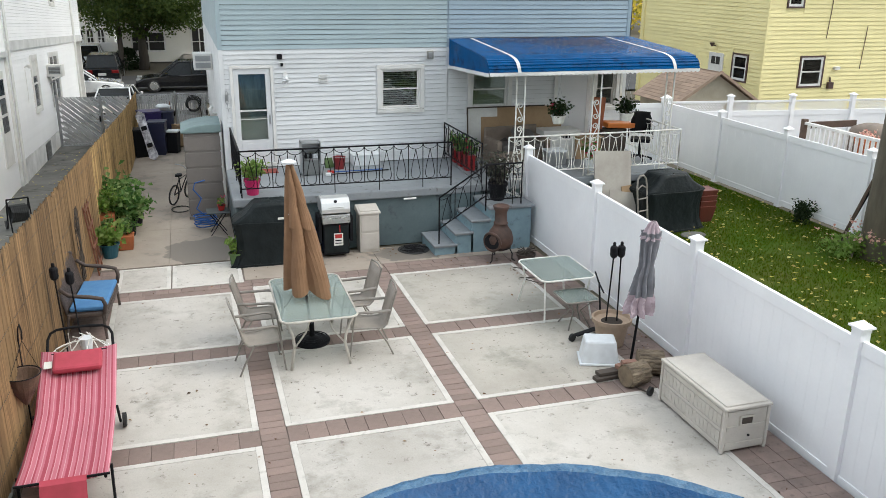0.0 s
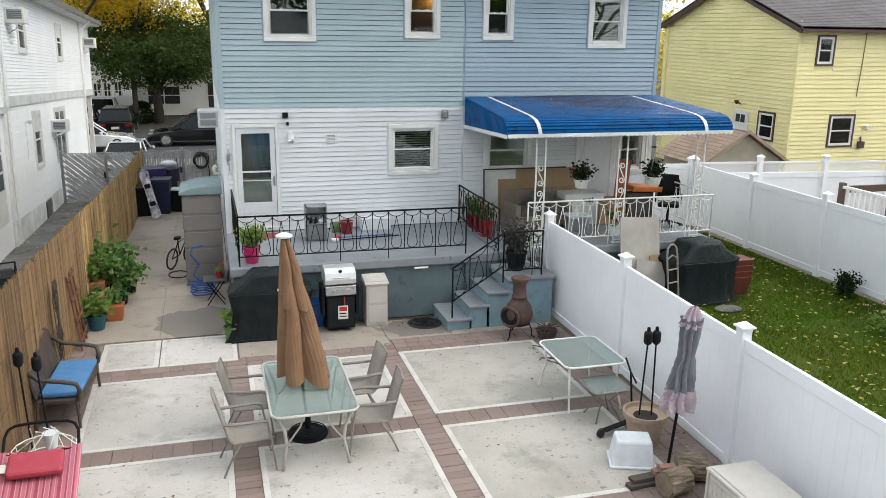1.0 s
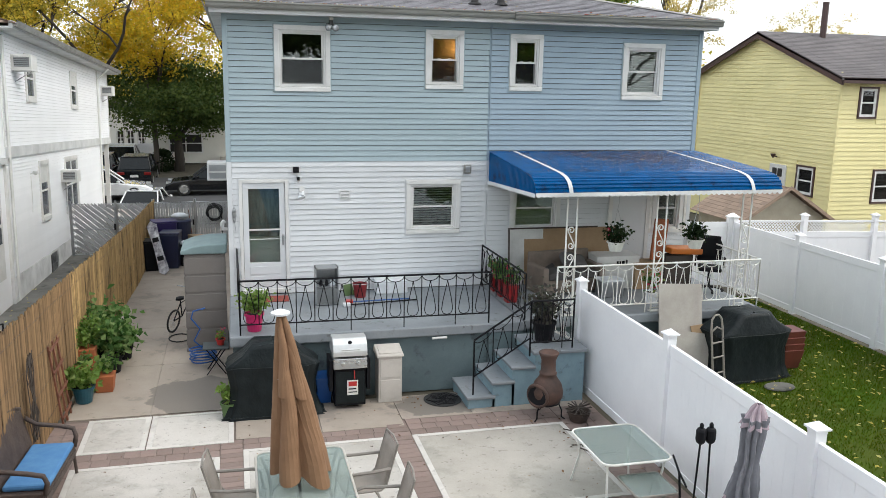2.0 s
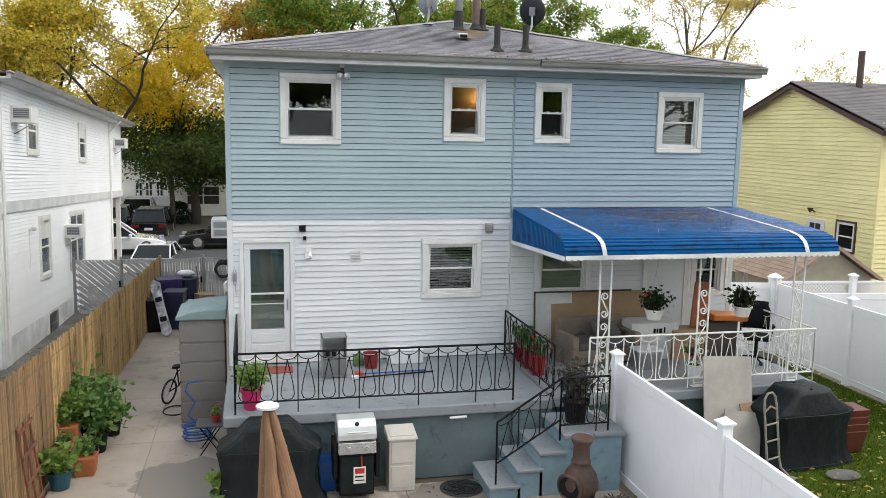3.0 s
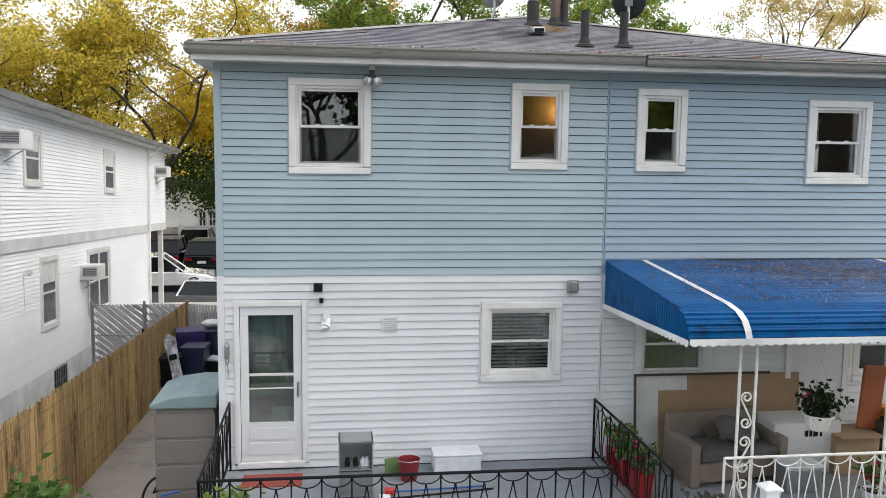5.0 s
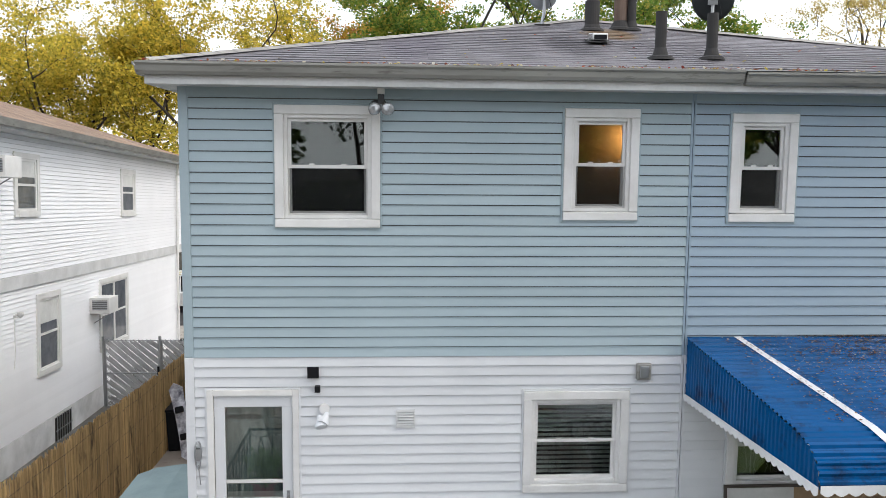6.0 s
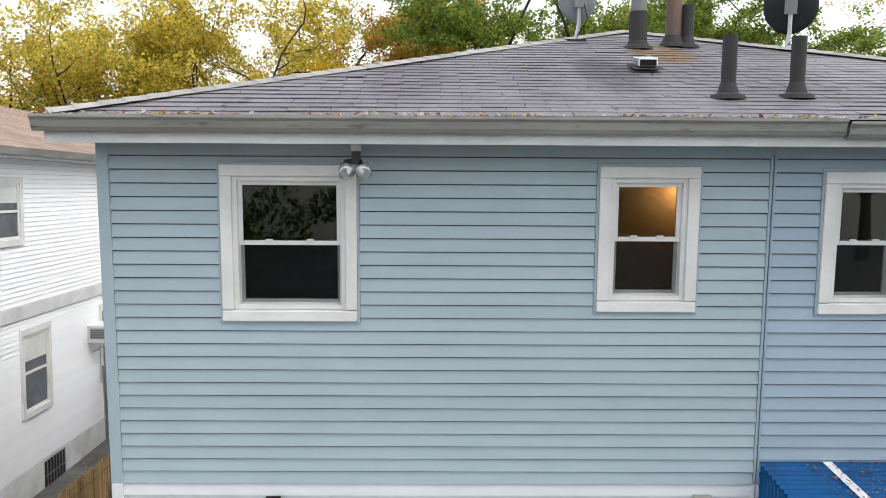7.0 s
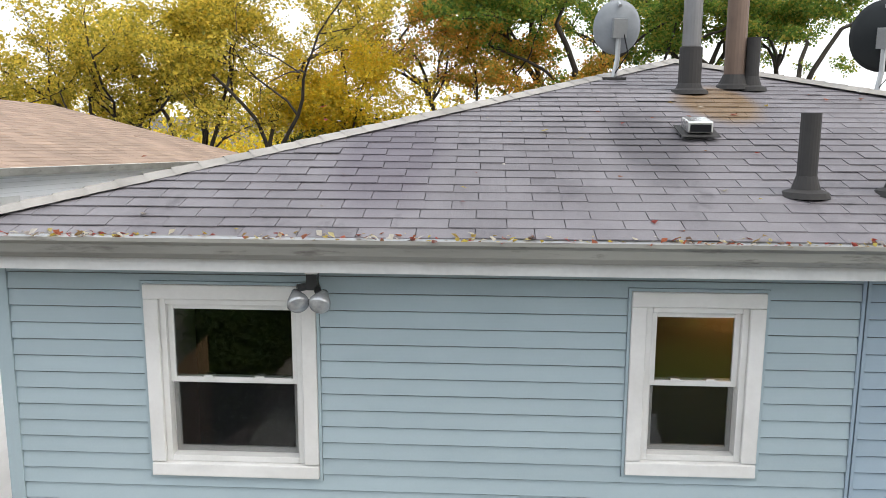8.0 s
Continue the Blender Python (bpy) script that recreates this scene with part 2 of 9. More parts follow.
WIRE = surface("fence_wire", (0.06, 0.04, 0.025), rough=0.6, grain=40, bump=0)
AWN_BLUE = surface("blue_enamelled_aluminium", (0.001, 0.078, 0.245), (0.001, 0.06, 0.185), rough=0.22, grain=30, stain=2.0, bump=0.04, fine=0.08, spec=0.14, spots=[(4.0, 0.55, 0.70, (0.006, 0.028, 0.08))])
AWN_WHITE = surface("white_enamel", (0.82, 0.82, 0.82), rough=0.35, grain=30, bump=0.03)
GLASS = pane_glass("window_glass")


def screen_mesh():
    """Fine dark insect screen: mostly open weave."""
    m, n, l, b = nodes_of("insect_screen_weave")
    b.inputs["Base Color"].default_value, b.inputs["Roughness"].default_value = (0.012, 0.013, 0.015, 1), 0.7
    b.inputs["Specular IOR Level"].default_value = 0.2
    tr, mx = n.new("ShaderNodeBsdfTransparent"), n.new("ShaderNodeMixShader")
    tr.inputs["Color"].default_value = (0.9, 0.9, 0.9, 1)
    mx.inputs[0].default_value = 0.22
    l.new(tr.outputs[0], mx.inputs[1])
    l.new(b.outputs[0], mx.inputs[2])
    l.new(mx.outputs[0], n["Material Output"].inputs["Surface"])
    return m


SCREEN = screen_mesh()
TABLE_GLASS = milky_glass()
YELLOW = surface("yellow_vinyl_siding", (0.80, 0.71, 0.36), (0.73, 0.65, 0.32), rough=0.55, grain=60, stain=0.7, bump=0.06, rand=0.03, island=True, fine=0.03)
BROWN_TRIM = surface("dark_brown_trim", (0.075, 0.04, 0.035), rough=0.5, grain=40, bump=0.05)
STUCCO = surface("white_stucco", (0.80, 0.80, 0.80), (0.52, 0.52, 0.51), rough=0.9, grain=45, stain=1.1, bump=0.6, depth=0.006, fine=0.1)
STEEL = surface("galvanised_steel", (0.45, 0.46, 0.47), rough=0.4, metal=0.8, grain=50, bump=0.05)
BARK = surface("bark", (0.21, 0.18, 0.145), (0.12, 0.10, 0.08), rough=0.95, grain=14, stain=3, bump=0.9, depth=0.02, stretch=(1, 1, 0.25), fine=0.2)
BLACK_PLASTIC = surface("black_plastic", (0.012, 0.012, 0.014), rough=0.55, grain=60, bump=0.05, spec=0.12)
DARK_RUBBER = surface("rubber", (0.02, 0.02, 0.02), rough=0.8, grain=60, bump=0.1)

# ---------------------------------------------------------------- building helpers
class Shape:
    """Collects vertices and faces for one mesh."""

    def __init__(self):
        self.v, self.f, self.smooth = [], [], False

    def add(self, verts, faces):
        o = len(self.v)
        self.v += [tuple(p) for p in verts]
        self.f += [tuple(i + o for i in f) for f in faces]
        return self

    def hexa(self, p):
        return self.add(p, [(0, 3, 2, 1), (4, 5, 6, 7), (0, 1, 5, 4), (1, 2, 6, 5), (2, 3, 7, 6), (3, 0, 4, 7)])

    def box(self, x0, x1, y0, y1, z0, z1, m=None):
        p = [(x0, y0, z0), (x1, y0, z0), (x1, y1, z0), (x0, y1, z0), (x0, y0, z1), (x1, y0, z1), (x1, y1, z1), (x0, y1, z1)]
        return self.hexa([m @ Vector(q) for q in p] if m else p)

    def tube(self, pts, r, n=6, r2=None, caps=True, closed=False):
        """A round bar along points; r may taper to r2."""
        pts = [Vector(p) for p in pts]
        k = len(pts)
        verts, faces, up = [], [], None
        for i, p in enumerate(pts):
            a = pts[(i - 1) % k] if (closed or i) else p
            b = pts[(i + 1) % k] if (closed or i < k - 1) else p
            d = (b - a)
            d = d.normalized() if d.length > 1e-9 else Vector((0, 0, 1))
            if up is None:
                up = Vector((0, 0, 1)) if abs(d.z) < 0.9 else Vector((1, 0, 0))
            s = d.cross(up)
            s = s.normalized() if s.length > 1e-6 else d.orthogonal().normalized()
            up = s.cross(d).normalized()
            rr = r if r2 is None else r + (r2 - r) * i / max(k - 1, 1)
            for j in range(n):
                an = 2 * math.pi * j / n
                verts.append(p + rr * (math.cos(an) * s + math.sin(an) * up))
        for i in range(k if closed else k - 1):
            for j in range(n):
                a, b = i * n + j, i * n + (j + 1) % n
                c, d = ((i + 1) % k) * n + (j + 1) % n, ((i + 1) % k) * n + j
                faces.append((a, b, c, d))
        if caps and not closed:
            faces += [tuple(range(n))[::-1], tuple(range((k - 1) * n, k * n))]
        return self.add(verts, faces)

    def lathe(self, prof, n=16, at=(0, 0, 0), m=None, squash=(1, 1)):
        """Turned shape: prof is a list of (radius, height)."""
        verts, faces = [], []
        for r, z in prof:
            for j in range(n):
                a = 2 * math.pi * j / n
                p = Vector((at[0] + r * math.cos(a) * squash[0], at[1] + r * math.sin(a) * squash[1], at[2] + z))
                verts.append(m @ p if m else p)
        for i in range(len(prof) - 1):
            for j in range(n):
                faces.append((i * n + j, i * n + (j + 1) % n, (i + 1) * n + (j + 1) % n, (i + 1) * n + j))
        faces += [tuple(range(n))[::-1], tuple(range((len(prof) - 1) * n, len(prof) * n))]
        return self.add(verts, faces)

    def grid(self, rows):
        """A sheet through rows of points."""
        w = len(rows[0])
        return self.add([p for r in rows for p in r],
                        [(i * w + j, i * w + j + 1, (i + 1) * w + j + 1, (i + 1) * w + j) for i in range(len(rows) - 1) for j in range(w - 1)])

    def prism(self, poly, y0, y1, axis="y"):
        """A flat outline pushed along an axis."""
        n = len(poly)
        put = {"y": lambda a, b, t: (a, t, b), "x": lambda a, b, t: (t, a, b), "z": lambda a, b, t: (a, b, t)}[axis]
        verts = [put(a, b, y0) for a, b in poly] + [put(a, b, y1) for a, b in poly]
        return self.add(verts, [tuple(range(n)), tuple(range(n, 2 * n))[::-1]] + [(i, n + i, n + (i + 1) % n, (i + 1) % n) for i in range(n)])

    def mesh(self, name, mat, smooth=False):
        me = bpy.data.meshes.new(name)
        me.from_pydata(self.v, [], self.f)
        me.materials.append(mat)
        if smooth:
            me.polygons.foreach_set("use_smooth", [True] * len(me.polygons))
        bm = bmesh.new()
        bm.from_mesh(me)
        bmesh.ops.recalc_face_normals(bm, faces=bm.faces)
        bm.to_mesh(me)
        bm.free()
        me.update()
        return me


def part(name, shape, mat, parent=None, label="", bevel=0.0, smooth=False, solid=0.0):
    """One mesh object under a thing (or under a part)."""
    ob = new(name, shape if isinstance(shape, bpy.types.Mesh) else shape.mesh(name, mat, smooth))
    if parent:
        ob.parent = parent
    if label:
        ob["label"] = label
    if solid:
        md = ob.modifiers.new("solid", "SOLIDIFY")
        md.thickness, md.offset = solid, 0
    if bevel:
        md = ob.modifiers.new("bevel", "BEVEL")
        md.width, md.segments, md.limit_method = bevel, 2, "ANGLE"
    return ob


def thing(name, label, category, at=(0, 0, 0), turn=0.0, group="", kind="", tilt=(0, 0)):
    e = new(name)
    e.empty_display_size = 0.1
    e.matrix_basis = pose(*at, tilt[0], tilt[1], turn)
    return tagged(e, label, category, group, kind)


def solid_thing(name, shape, mat, label, category, at=(0, 0, 0), turn=0.0, bevel=0.0, smooth=False, group="", kind="", solid=0.0):
    ob = part(name, shape, mat, None, "", bevel, smooth, solid)
    ob.matrix_basis = pose(*at, 0, 0, turn)
    return tagged(ob, label, category, group, kind)


def rnd(a, b):
    return random.uniform(a, b)


def spans(a, b, cuts):
    """The pieces of a..b that no cut covers."""
    out = [(a, b)]
    for c0, c1 in cuts:
        nxt = []
        for s, e in out:
            if c1 <= s or c0 >= e:
                nxt.append((s, e))
            else:
                if c0 > s:
                    nxt.append((s, c0))
                if c1 < e:
                    nxt.append((c1, e))
        out = nxt
    return [(s, e) for s, e in out if e - s > 0.01]


def wall_shape(x0, x1, z0, z1, y0, y1, holes):
    """A wall along x with openings (x0, x1, z0, z1) that go through."""
    s = Shape()
    zs = sorted({z0, z1, *[h[2] for h in holes], *[h[3] for h in holes]})
    zs = [z for z in zs if z0 <= z <= z1]
    for a, b in zip(zs, zs[1:]):
        cuts = [(h[0], h[1]) for h in holes if h[2] < b - 1e-6 and h[3] > a + 1e-6]
        for c, d in spans(x0, x1, cuts):
            s.box(c, d, y0, y1, a, b)
    return s

# ================================================================ ground
def gz(x, y):
    """Height of the ground: level round the house, falling gently to the street."""
    if y < 2:
        return 0.0
    fall = 0.045 if x < -2.6 else 0.02
    if y < 12:
        return -fall * (y - 2)
    t = min((y - 12) / 7, 1)
    return (-fall * 10) * (1 - t) - 0.6 * t


def ground_sheet():
    xs = [-400, -120, -60, -30, -16, -9, -4.9, -2.75, -2.5, 0, 5, 9.4, 12.3, 20, 30, 60, 120, 400]
    ys = [-400, -80, -40, -20, -14, -8, -3, 0, 2, 4, 6, 8, 10, 12, 14, 16, 19, 24, 30, 40, 60, 120, 400]
    s = Shape().grid([[(x, y, gz(x, y) - 0.07) for x in xs] for y in ys])
    ob = part("ground", s, SOIL)
    tagged(ob, "dark bare soil round the houses and yards", "ground", kind="structure")


ground_sheet()


def strip(name, x0, x1, ys, mat, lift, label, category, parent=None):
    s = Shape()
    top = [[(x0, y, gz(0.5 * (x0 + x1), y) + lift), (x1, y, gz(0.5 * (x0 + x1), y) + lift)] for y in ys]
    s.grid(top)
    ob = part(name, s, mat, parent, solid=0.0)
    return tagged(ob, label, category, kind="structure") if not parent else ob


strip("road", -60, 60, [21.5, 33], ASPHALT, 0.02, "dark asphalt street with parked cars", "road")
strip("pavement_street", -60, -0.5, [19.3, 21.4], CONCRETE, 0.05, "grey concrete pavement along the street", "pavement")
lawn = strip("lawn", 5.75, 12.3, [-24, -12, -4, 0, 2], LAWN, -0.02, "green back-yard lawn strewn with yellow fallen leaves", "lawn")

# concrete driveway slabs between bamboo fence and house
driveway = thing("driveway", "worn concrete driveway slabs running beside the house", "driveway", kind="structure")
for i in range(8):
    y0 = -2.78 + 2.3 * i
    for x0, x1 in ((-2.42, -1.234), (-1.229, -0.02 if y0 > -0.3 else 0.0)):
        s = Shape()
        a, b = y0 + 0.004, y0 + 2.3 - 0.004
        za, zb = gz(0, a) - 0.004, gz(0, b) - 0.004
        s.hexa([(x0, a, za - 0.08), (x1, a, za - 0.08), (x1, b, zb - 0.08), (x0, b, zb - 0.08), (x0, a, za), (x1, a, za), (x1, b, zb), (x0, b, zb)])
        part("slab", s, DRIVE, driveway)
ndrive = thing("neighbour_driveway", "dark stained old concrete driveway of the white house", "driveway", kind="structure")
for i in range(-3, 9):
    y0 = -14 + 3.0 * i
    s = Shape()
    a, b = y0 + 0.01, y0 + 2.99
    za, zb = gz(-3, a) - 0.01, gz(-3, b) - 0.01
    s.hexa([(-4.9, a, za - 0.05), (-2.7, a, za - 0.05), (-2.7, b, zb - 0.05), (-4.9, b, zb - 0.05), (-4.9, a, za), (-2.7, a, za), (-2.7, b, zb), (-4.9, b, zb)])
    part("slab", s, DRIVE_DARK, ndrive)

# ================================================================ the pale blue and white two-family house
FX0, FX1, SEAM, BAND, TOP = 0.0, 9.31, 4.88, 3.56, 6.13
WINDOWS = [  # name, casing x0, x1, z0, z1
    ("window_1", 0.87, 1.86, 4.82, 5.97), ("window_2", 3.62, 4.35, 4.90, 5.97), ("window_3", 5.26, 5.92, 4.89, 5.94),
    ("window_4", 7.60, 8.49, 4.75, 5.84), ("window_5", 3.28, 4.34, 2.16, 3.20), ("window_6", 5.36, 6.42, 2.12, 3.10),
    ("window_7", 8.45, 9.15, 2.05, 3.05)]
DOOR = (0.19, 1.07, 1.17, 3.24)
CW = 0.085
holes = [(a + CW, b - CW, c + CW, d - CW) for _, a, b, c, d in WINDOWS] + [(DOOR[0] + 0.06, DOOR[1] - 0.06, DOOR[2], DOOR[3] - 0.06)]
solid_cut = [(a, b, c, d) for _, a, b, c, d in WINDOWS] + [DOOR]

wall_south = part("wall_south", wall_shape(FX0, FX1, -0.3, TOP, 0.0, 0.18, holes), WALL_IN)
tagged(wall_south, "back wall of the house, blue vinyl siding over white", "wall", kind="structure")
for nm, x0, x1, y0, y1 in (("wall_west", 0.0, 0.18, 0.181, 11.4), ("wall_east", 9.13, 9.31, 0.181, 11.4), ("wall_north", 0.181, 9.129, 11.22, 11.4), ("wall_party", 4.80, 4.95, 0.181, 11.219)):
    tagged(part(nm, Shape().box(x0, x1, y0, y1, -0.6, TOP), WHITE_SIDING if nm != "wall_party" else WALL_IN), "plain side wall of the two-family house", "wall", kind="structure")
for z, nm in ((1.1, "floor_lower"), (3.7, "floor_upper"), (6.05, "ceiling_upper")):
    tagged(part(nm, Shape().box(0.18, 4.80, 0.18, 11.2, z - 0.1, z).box(4.95, 9.13, 0.18, 11.2, z - 0.1, z), DARK_IN), "inner floor of the house, near-black for the unlit rooms", "floor", kind="structure")
tagged(part("wall_inner", Shape().box(0.19, 4.79, 2.6, 2.7, 1.1, 3.6).box(0.19, 4.79, 2.6, 2.7, 3.7, 5.95).box(4.96, 9.12, 2.6, 2.7, 1.1, 3.6).box(4.96, 9.12, 2.6, 2.7, 3.7, 5.95).box(2.6, 2.7, 0.2, 2.6, 3.7, 5.95), DARK_IN), "partition wall behind the windows, near-black for the unlit rooms", "wall", kind="structure")


def course(x0, x1, z, e, lo=None, hi=None, gap=0.012):
    """One lap of siding, proud at its lower lip; lo and hi cut it where an opening takes part of its height."""
    s = Shape()
    h = e - gap
    lo, hi = max(z, lo if lo is not None else z), min(z + h, hi if hi is not None else z + h)
    lip = 0.034 if gap > 0.01 else 0.025
    ya, yb = -lip + (lip - 0.010) * (lo - z) / h, -lip + (lip - 0.010) * (hi - z) / h
    s.hexa([(x0, ya, lo), (x1, ya, lo), (x1, 0.0, lo), (x0, 0.0, lo), (x0, yb, hi), (x1, yb, hi), (x1, 0.0, hi), (x0, 0.0, hi)])
    return s


def lay_course(x0, x1, z, e, cuts, mat, wall):
    """The boards of one course between the openings."""
    hit_ = [h for h in cuts if h[2] - 0.02 < z + e and h[3] + 0.02 > z and h[1] > x0 and h[0] < x1]
    levels = sorted({z, z + e, *[v for h in hit_ for v in (h[2] - 0.02, h[3] + 0.02) if z + 0.012 < v < z + e - 0.012]})
    full = spans(x0, x1, [(h[0] - 0.02, h[1] + 0.02) for h in hit_])
    for p, q in full:
        part("siding_board", course(p, q, z, e, gap=0.006 if mat == WHITE_SIDING else 0.0095), mat, wall)
    for a, b in zip(levels, levels[1:]):
        if len(levels) > 2:
            for h in hit_:
                if h[2] - 0.02 >= b - 1e-6 or h[3] + 0.02 <= a + 1e-6:
                    part("siding_board", course(h[0] - 0.02, h[1] + 0.02, z, e, a, b, 0.006 if mat == WHITE_SIDING else 0.0095), mat, wall)


# trims of the facade: corner posts, seam channel, band between the two colours
trims = thing("trim", "white and blue vinyl corner posts and channels", "trim", kind="structure")
for x0, x1, lo, hi in ((-0.012, 0.075, BLUE_SIDING, 0), (9.235, 9.322, BLUE_SIDING_R, 0)):
    part("corner_post", Shape().box(x0, x1, -0.03, 0.05, BAND, TOP), lo, trims, bevel=0.004)
    part("corner_post", Shape().box(x0, x1, -0.03, 0.05, 0.9, BAND - 0.002), WHITE_SIDING, trims, bevel=0.004)
part("seam_channel", Shape().box(SEAM - 0.022, SEAM - 0.004, -0.026, 0.0, BAND, TOP).box(SEAM + 0.004, SEAM + 0.022, -0.026, 0.0, BAND, TOP), BLUE_SIDING_R, trims)
part("seam_channel", Shape().box(SEAM - 0.022, SEAM - 0.004, -0.026, 0.0, 1.1, BAND - 0.002).box(SEAM + 0.004, SEAM + 0.022, -0.026, 0.0, 1.1, BAND - 0.002), WHITE_SIDING, trims)
part("frieze_strip", Shape().box(0.076, 9.234, -0.024, -0.001, TOP - 0.075, TOP), BLUE_SIDING, trims)


BLIND = surface("grey_white_blind", (0.74, 0.74, 0.71), rough=0.6, grain=30, bump=0.02)
SHADE = surface("pale_roller_shade", (0.66, 0.66, 0.62), rough=0.8, grain=60, bump=0.05)


def window(name, x0, x1, z0, z1, label, blind=0, shade=False):
    w = thing(name, label, "window", at=(0, 0, 0), kind="structure")
    c = CW
    for nm, b in (("casing_side", (x0, x0 + c, z0 + c, z1 - c)), ("casing_side", (x1 - c, x1, z0 + c, z1 - c)), ("casing_head", (x0, x1, z1 - c, z1))):
        part(nm, Shape().box(b[0], b[1], -0.045, 0.0, b[2], b[3]), TRIM, w, bevel=0.006)
    part("window_sill", Shape().hexa([(x0, -0.050, z0), (x1, -0.050, z0), (x1, 0, z0), (x0, 0, z0),
                                      (x0, -0.046, z0 + c - 0.008), (x1, -0.046, z0 + c - 0.008), (x1, 0, z0 + c), (x0, 0, z0 + c)]), TRIM, w, bevel=0.006)
    part("drip_channel", Shape().box(x0 - 0.018, x0 - 0.002, -0.03, -0.001, z0 - 0.018, z1 + 0.018).box(x1 + 0.002, x1 + 0.018, -0.03, -0.001, z0 - 0.018, z1 + 0.018)
         .box(x0 - 0.002, x1 + 0.002, -0.03, -0.001, z1 + 0.002, z1 + 0.018).box(x0 - 0.002, x1 + 0.002, -0.03, -0.001, z0 - 0.018, z0 - 0.002),
         BLUE_SIDING if z0 > BAND else WHITE_SIDING, w)
    a, b, lo, hi = x0 + c, x1 - c, z0 + c, z1 - c
    f = 0.035
    part("window_frame", Shape().box(a, a + f, -0.02, 0.1, lo, hi).box(b - f, b, -0.02, 0.1, lo, hi).box(a + f, b - f, -0.02, 0.1, hi - f, hi).box(a + f, b - f, -0.02, 0.1, lo, lo + f), TRIM, w, bevel=0.003)
    a, b, lo, hi = a + f, b - f, lo + f, hi - f
    mid = 0.5 * (lo + hi)
    t = 0.032
    for nm, p, q, y in (("upper_sash", mid - 0.016, hi, 0.012), ("lower_sash", lo, mid + 0.016, 0.042)):
        s = Shape().box(a, a + t, y, y + 0.028, p, q).box(b - t, b, y, y + 0.028, p, q).box(a + t, b - t, y, y + 0.028, q - t, q).box(a + t, b - t, y, y + 0.028, p, p + t)
        sash = part(nm, s, TRIM, w, bevel=0.003)
        g = part("pane", Shape().box(a + t, b - t, y + 0.012, y + 0.017, p + t, q - t), GLASS, sash)
        g.visible_shadow = False
        if nm == "lower_sash" and not blind and not shade:
            mesh_ = part("insect_screen", Shape().box(a + t * 0.4, b - t * 0.4, y - 0.022, y - 0.019, p + t * 0.4, q - t), SCREEN, sash, "dark insect screen")
            mesh_.visible_shadow = False
        if nm == "upper_sash":
            for k in (0.3, 0.7):
                part("sash_lock", Shape().box(a + k * (b - a) - 0.025, a + k * (b - a) + 0.025, y - 0.012, y - 0.001, p + t, p + t + 0.014), TRIM, sash)
    if blind:
        s = Shape()
        z = hi - 0.03
        while z > lo + 0.02 + (1 - blind) * (hi - lo):
            s.hexa([(a + 0.01, 0.10, z - 0.012), (b - 0.01, 0.10, z - 0.012), (b - 0.01, 0.126, z + 0.006), (a + 0.01, 0.126, z + 0.006),
                    (a + 0.01, 0.10, z - 0.0105), (b - 0.01, 0.10, z - 0.0105), (b - 0.01, 0.126, z + 0.0075), (a + 0.01, 0.126, z + 0.0075)])
            z -= 0.048
        part("blind", s, BLIND, w, "lowered slatted blind")
    if shade:
        part("roller_shade", Shape().box(a, b, 0.10, 0.104, lo, hi), SHADE, w, "drawn pale roller shade")
    return w


lab = {"window_1": "white double-hung upstairs window with dark reflecting glass", "window_2": "narrow white upstairs window with a lit warm lamp inside",
       "window_3": "narrow white double-hung upstairs window", "window_4": "white upstairs window with half-open slatted blinds",
       "window_5": "white ground-floor window with slatted blinds", "window_6": "white porch window under the blue awning", "window_7": "white porch window with blinds beside the porch door"}
for nm, a, b, c, d in WINDOWS:
    window(nm, a, b, c, d, lab[nm], blind={"window_4": 1, "window_5": 1, "window_7": 1}.get(nm, 0), shade=nm == "window_6")

# storm door
door = thing("door_1", "white storm door with full glass, closed", "door", kind="structure")
a, b, c, d = DOOR
part("door_frame", Shape().box(a, a + 0.06, -0.04, 0.12, c, d).box(b - 0.06, b, -0.04, 0.12, c, d).box(a + 0.06, b - 0.06, -0.04, 0.12, d - 0.06, d), TRIM, door, bevel=0.005)
part("door_channel", Shape().box(a - 0.02, a - 0.001, -0.03, -0.001, c, d + 0.02).box(b + 0.001, b + 0.02, -0.03, -0.001, c, d + 0.02).box(a - 0.001, b + 0.001, -0.03, -0.001, d + 0.001, d + 0.02), WHITE_SIDING, door)
part("threshold", Shape().box(a + 0.02, b - 0.02, -0.07, 0.12, c - 0.05, c + 0.02), TRIM, door, bevel=0.005)
a, b, c, d = a + 0.065, b - 0.065, c + 0.025, d - 0.065
leafd = part("door_leaf", wall_shape(a, b, c, d, -0.012, 0.028, [(a + 0.10, b - 0.10, c + 0.50, d - 0.11)]), WHITE_SIDING, door, bevel=0.003)
part("kick_panel", Shape().box(a + 0.1, b - 0.1, -0.02, -0.013, c + 0.08, c + 0.24).box(a + 0.1, b - 0.1, -0.02, -0.013, c + 0.28, c + 0.43), WHITE_SIDING, leafd, bevel=0.004)
part("glass_divider", Shape().box(a + 0.10, b - 0.10, -0.008, 0.022, c + 1.10, c + 1.13).box(a + 0.1, b - 0.1, -0.008, 0.022, c + 0.93, c + 0.945), TRIM, leafd)
g = part("pane", Shape().box(a + 0.10, b - 0.10, 0.004, 0.009, c + 0.50, d - 0.11), GLASS, leafd)
g.visible_shadow = False
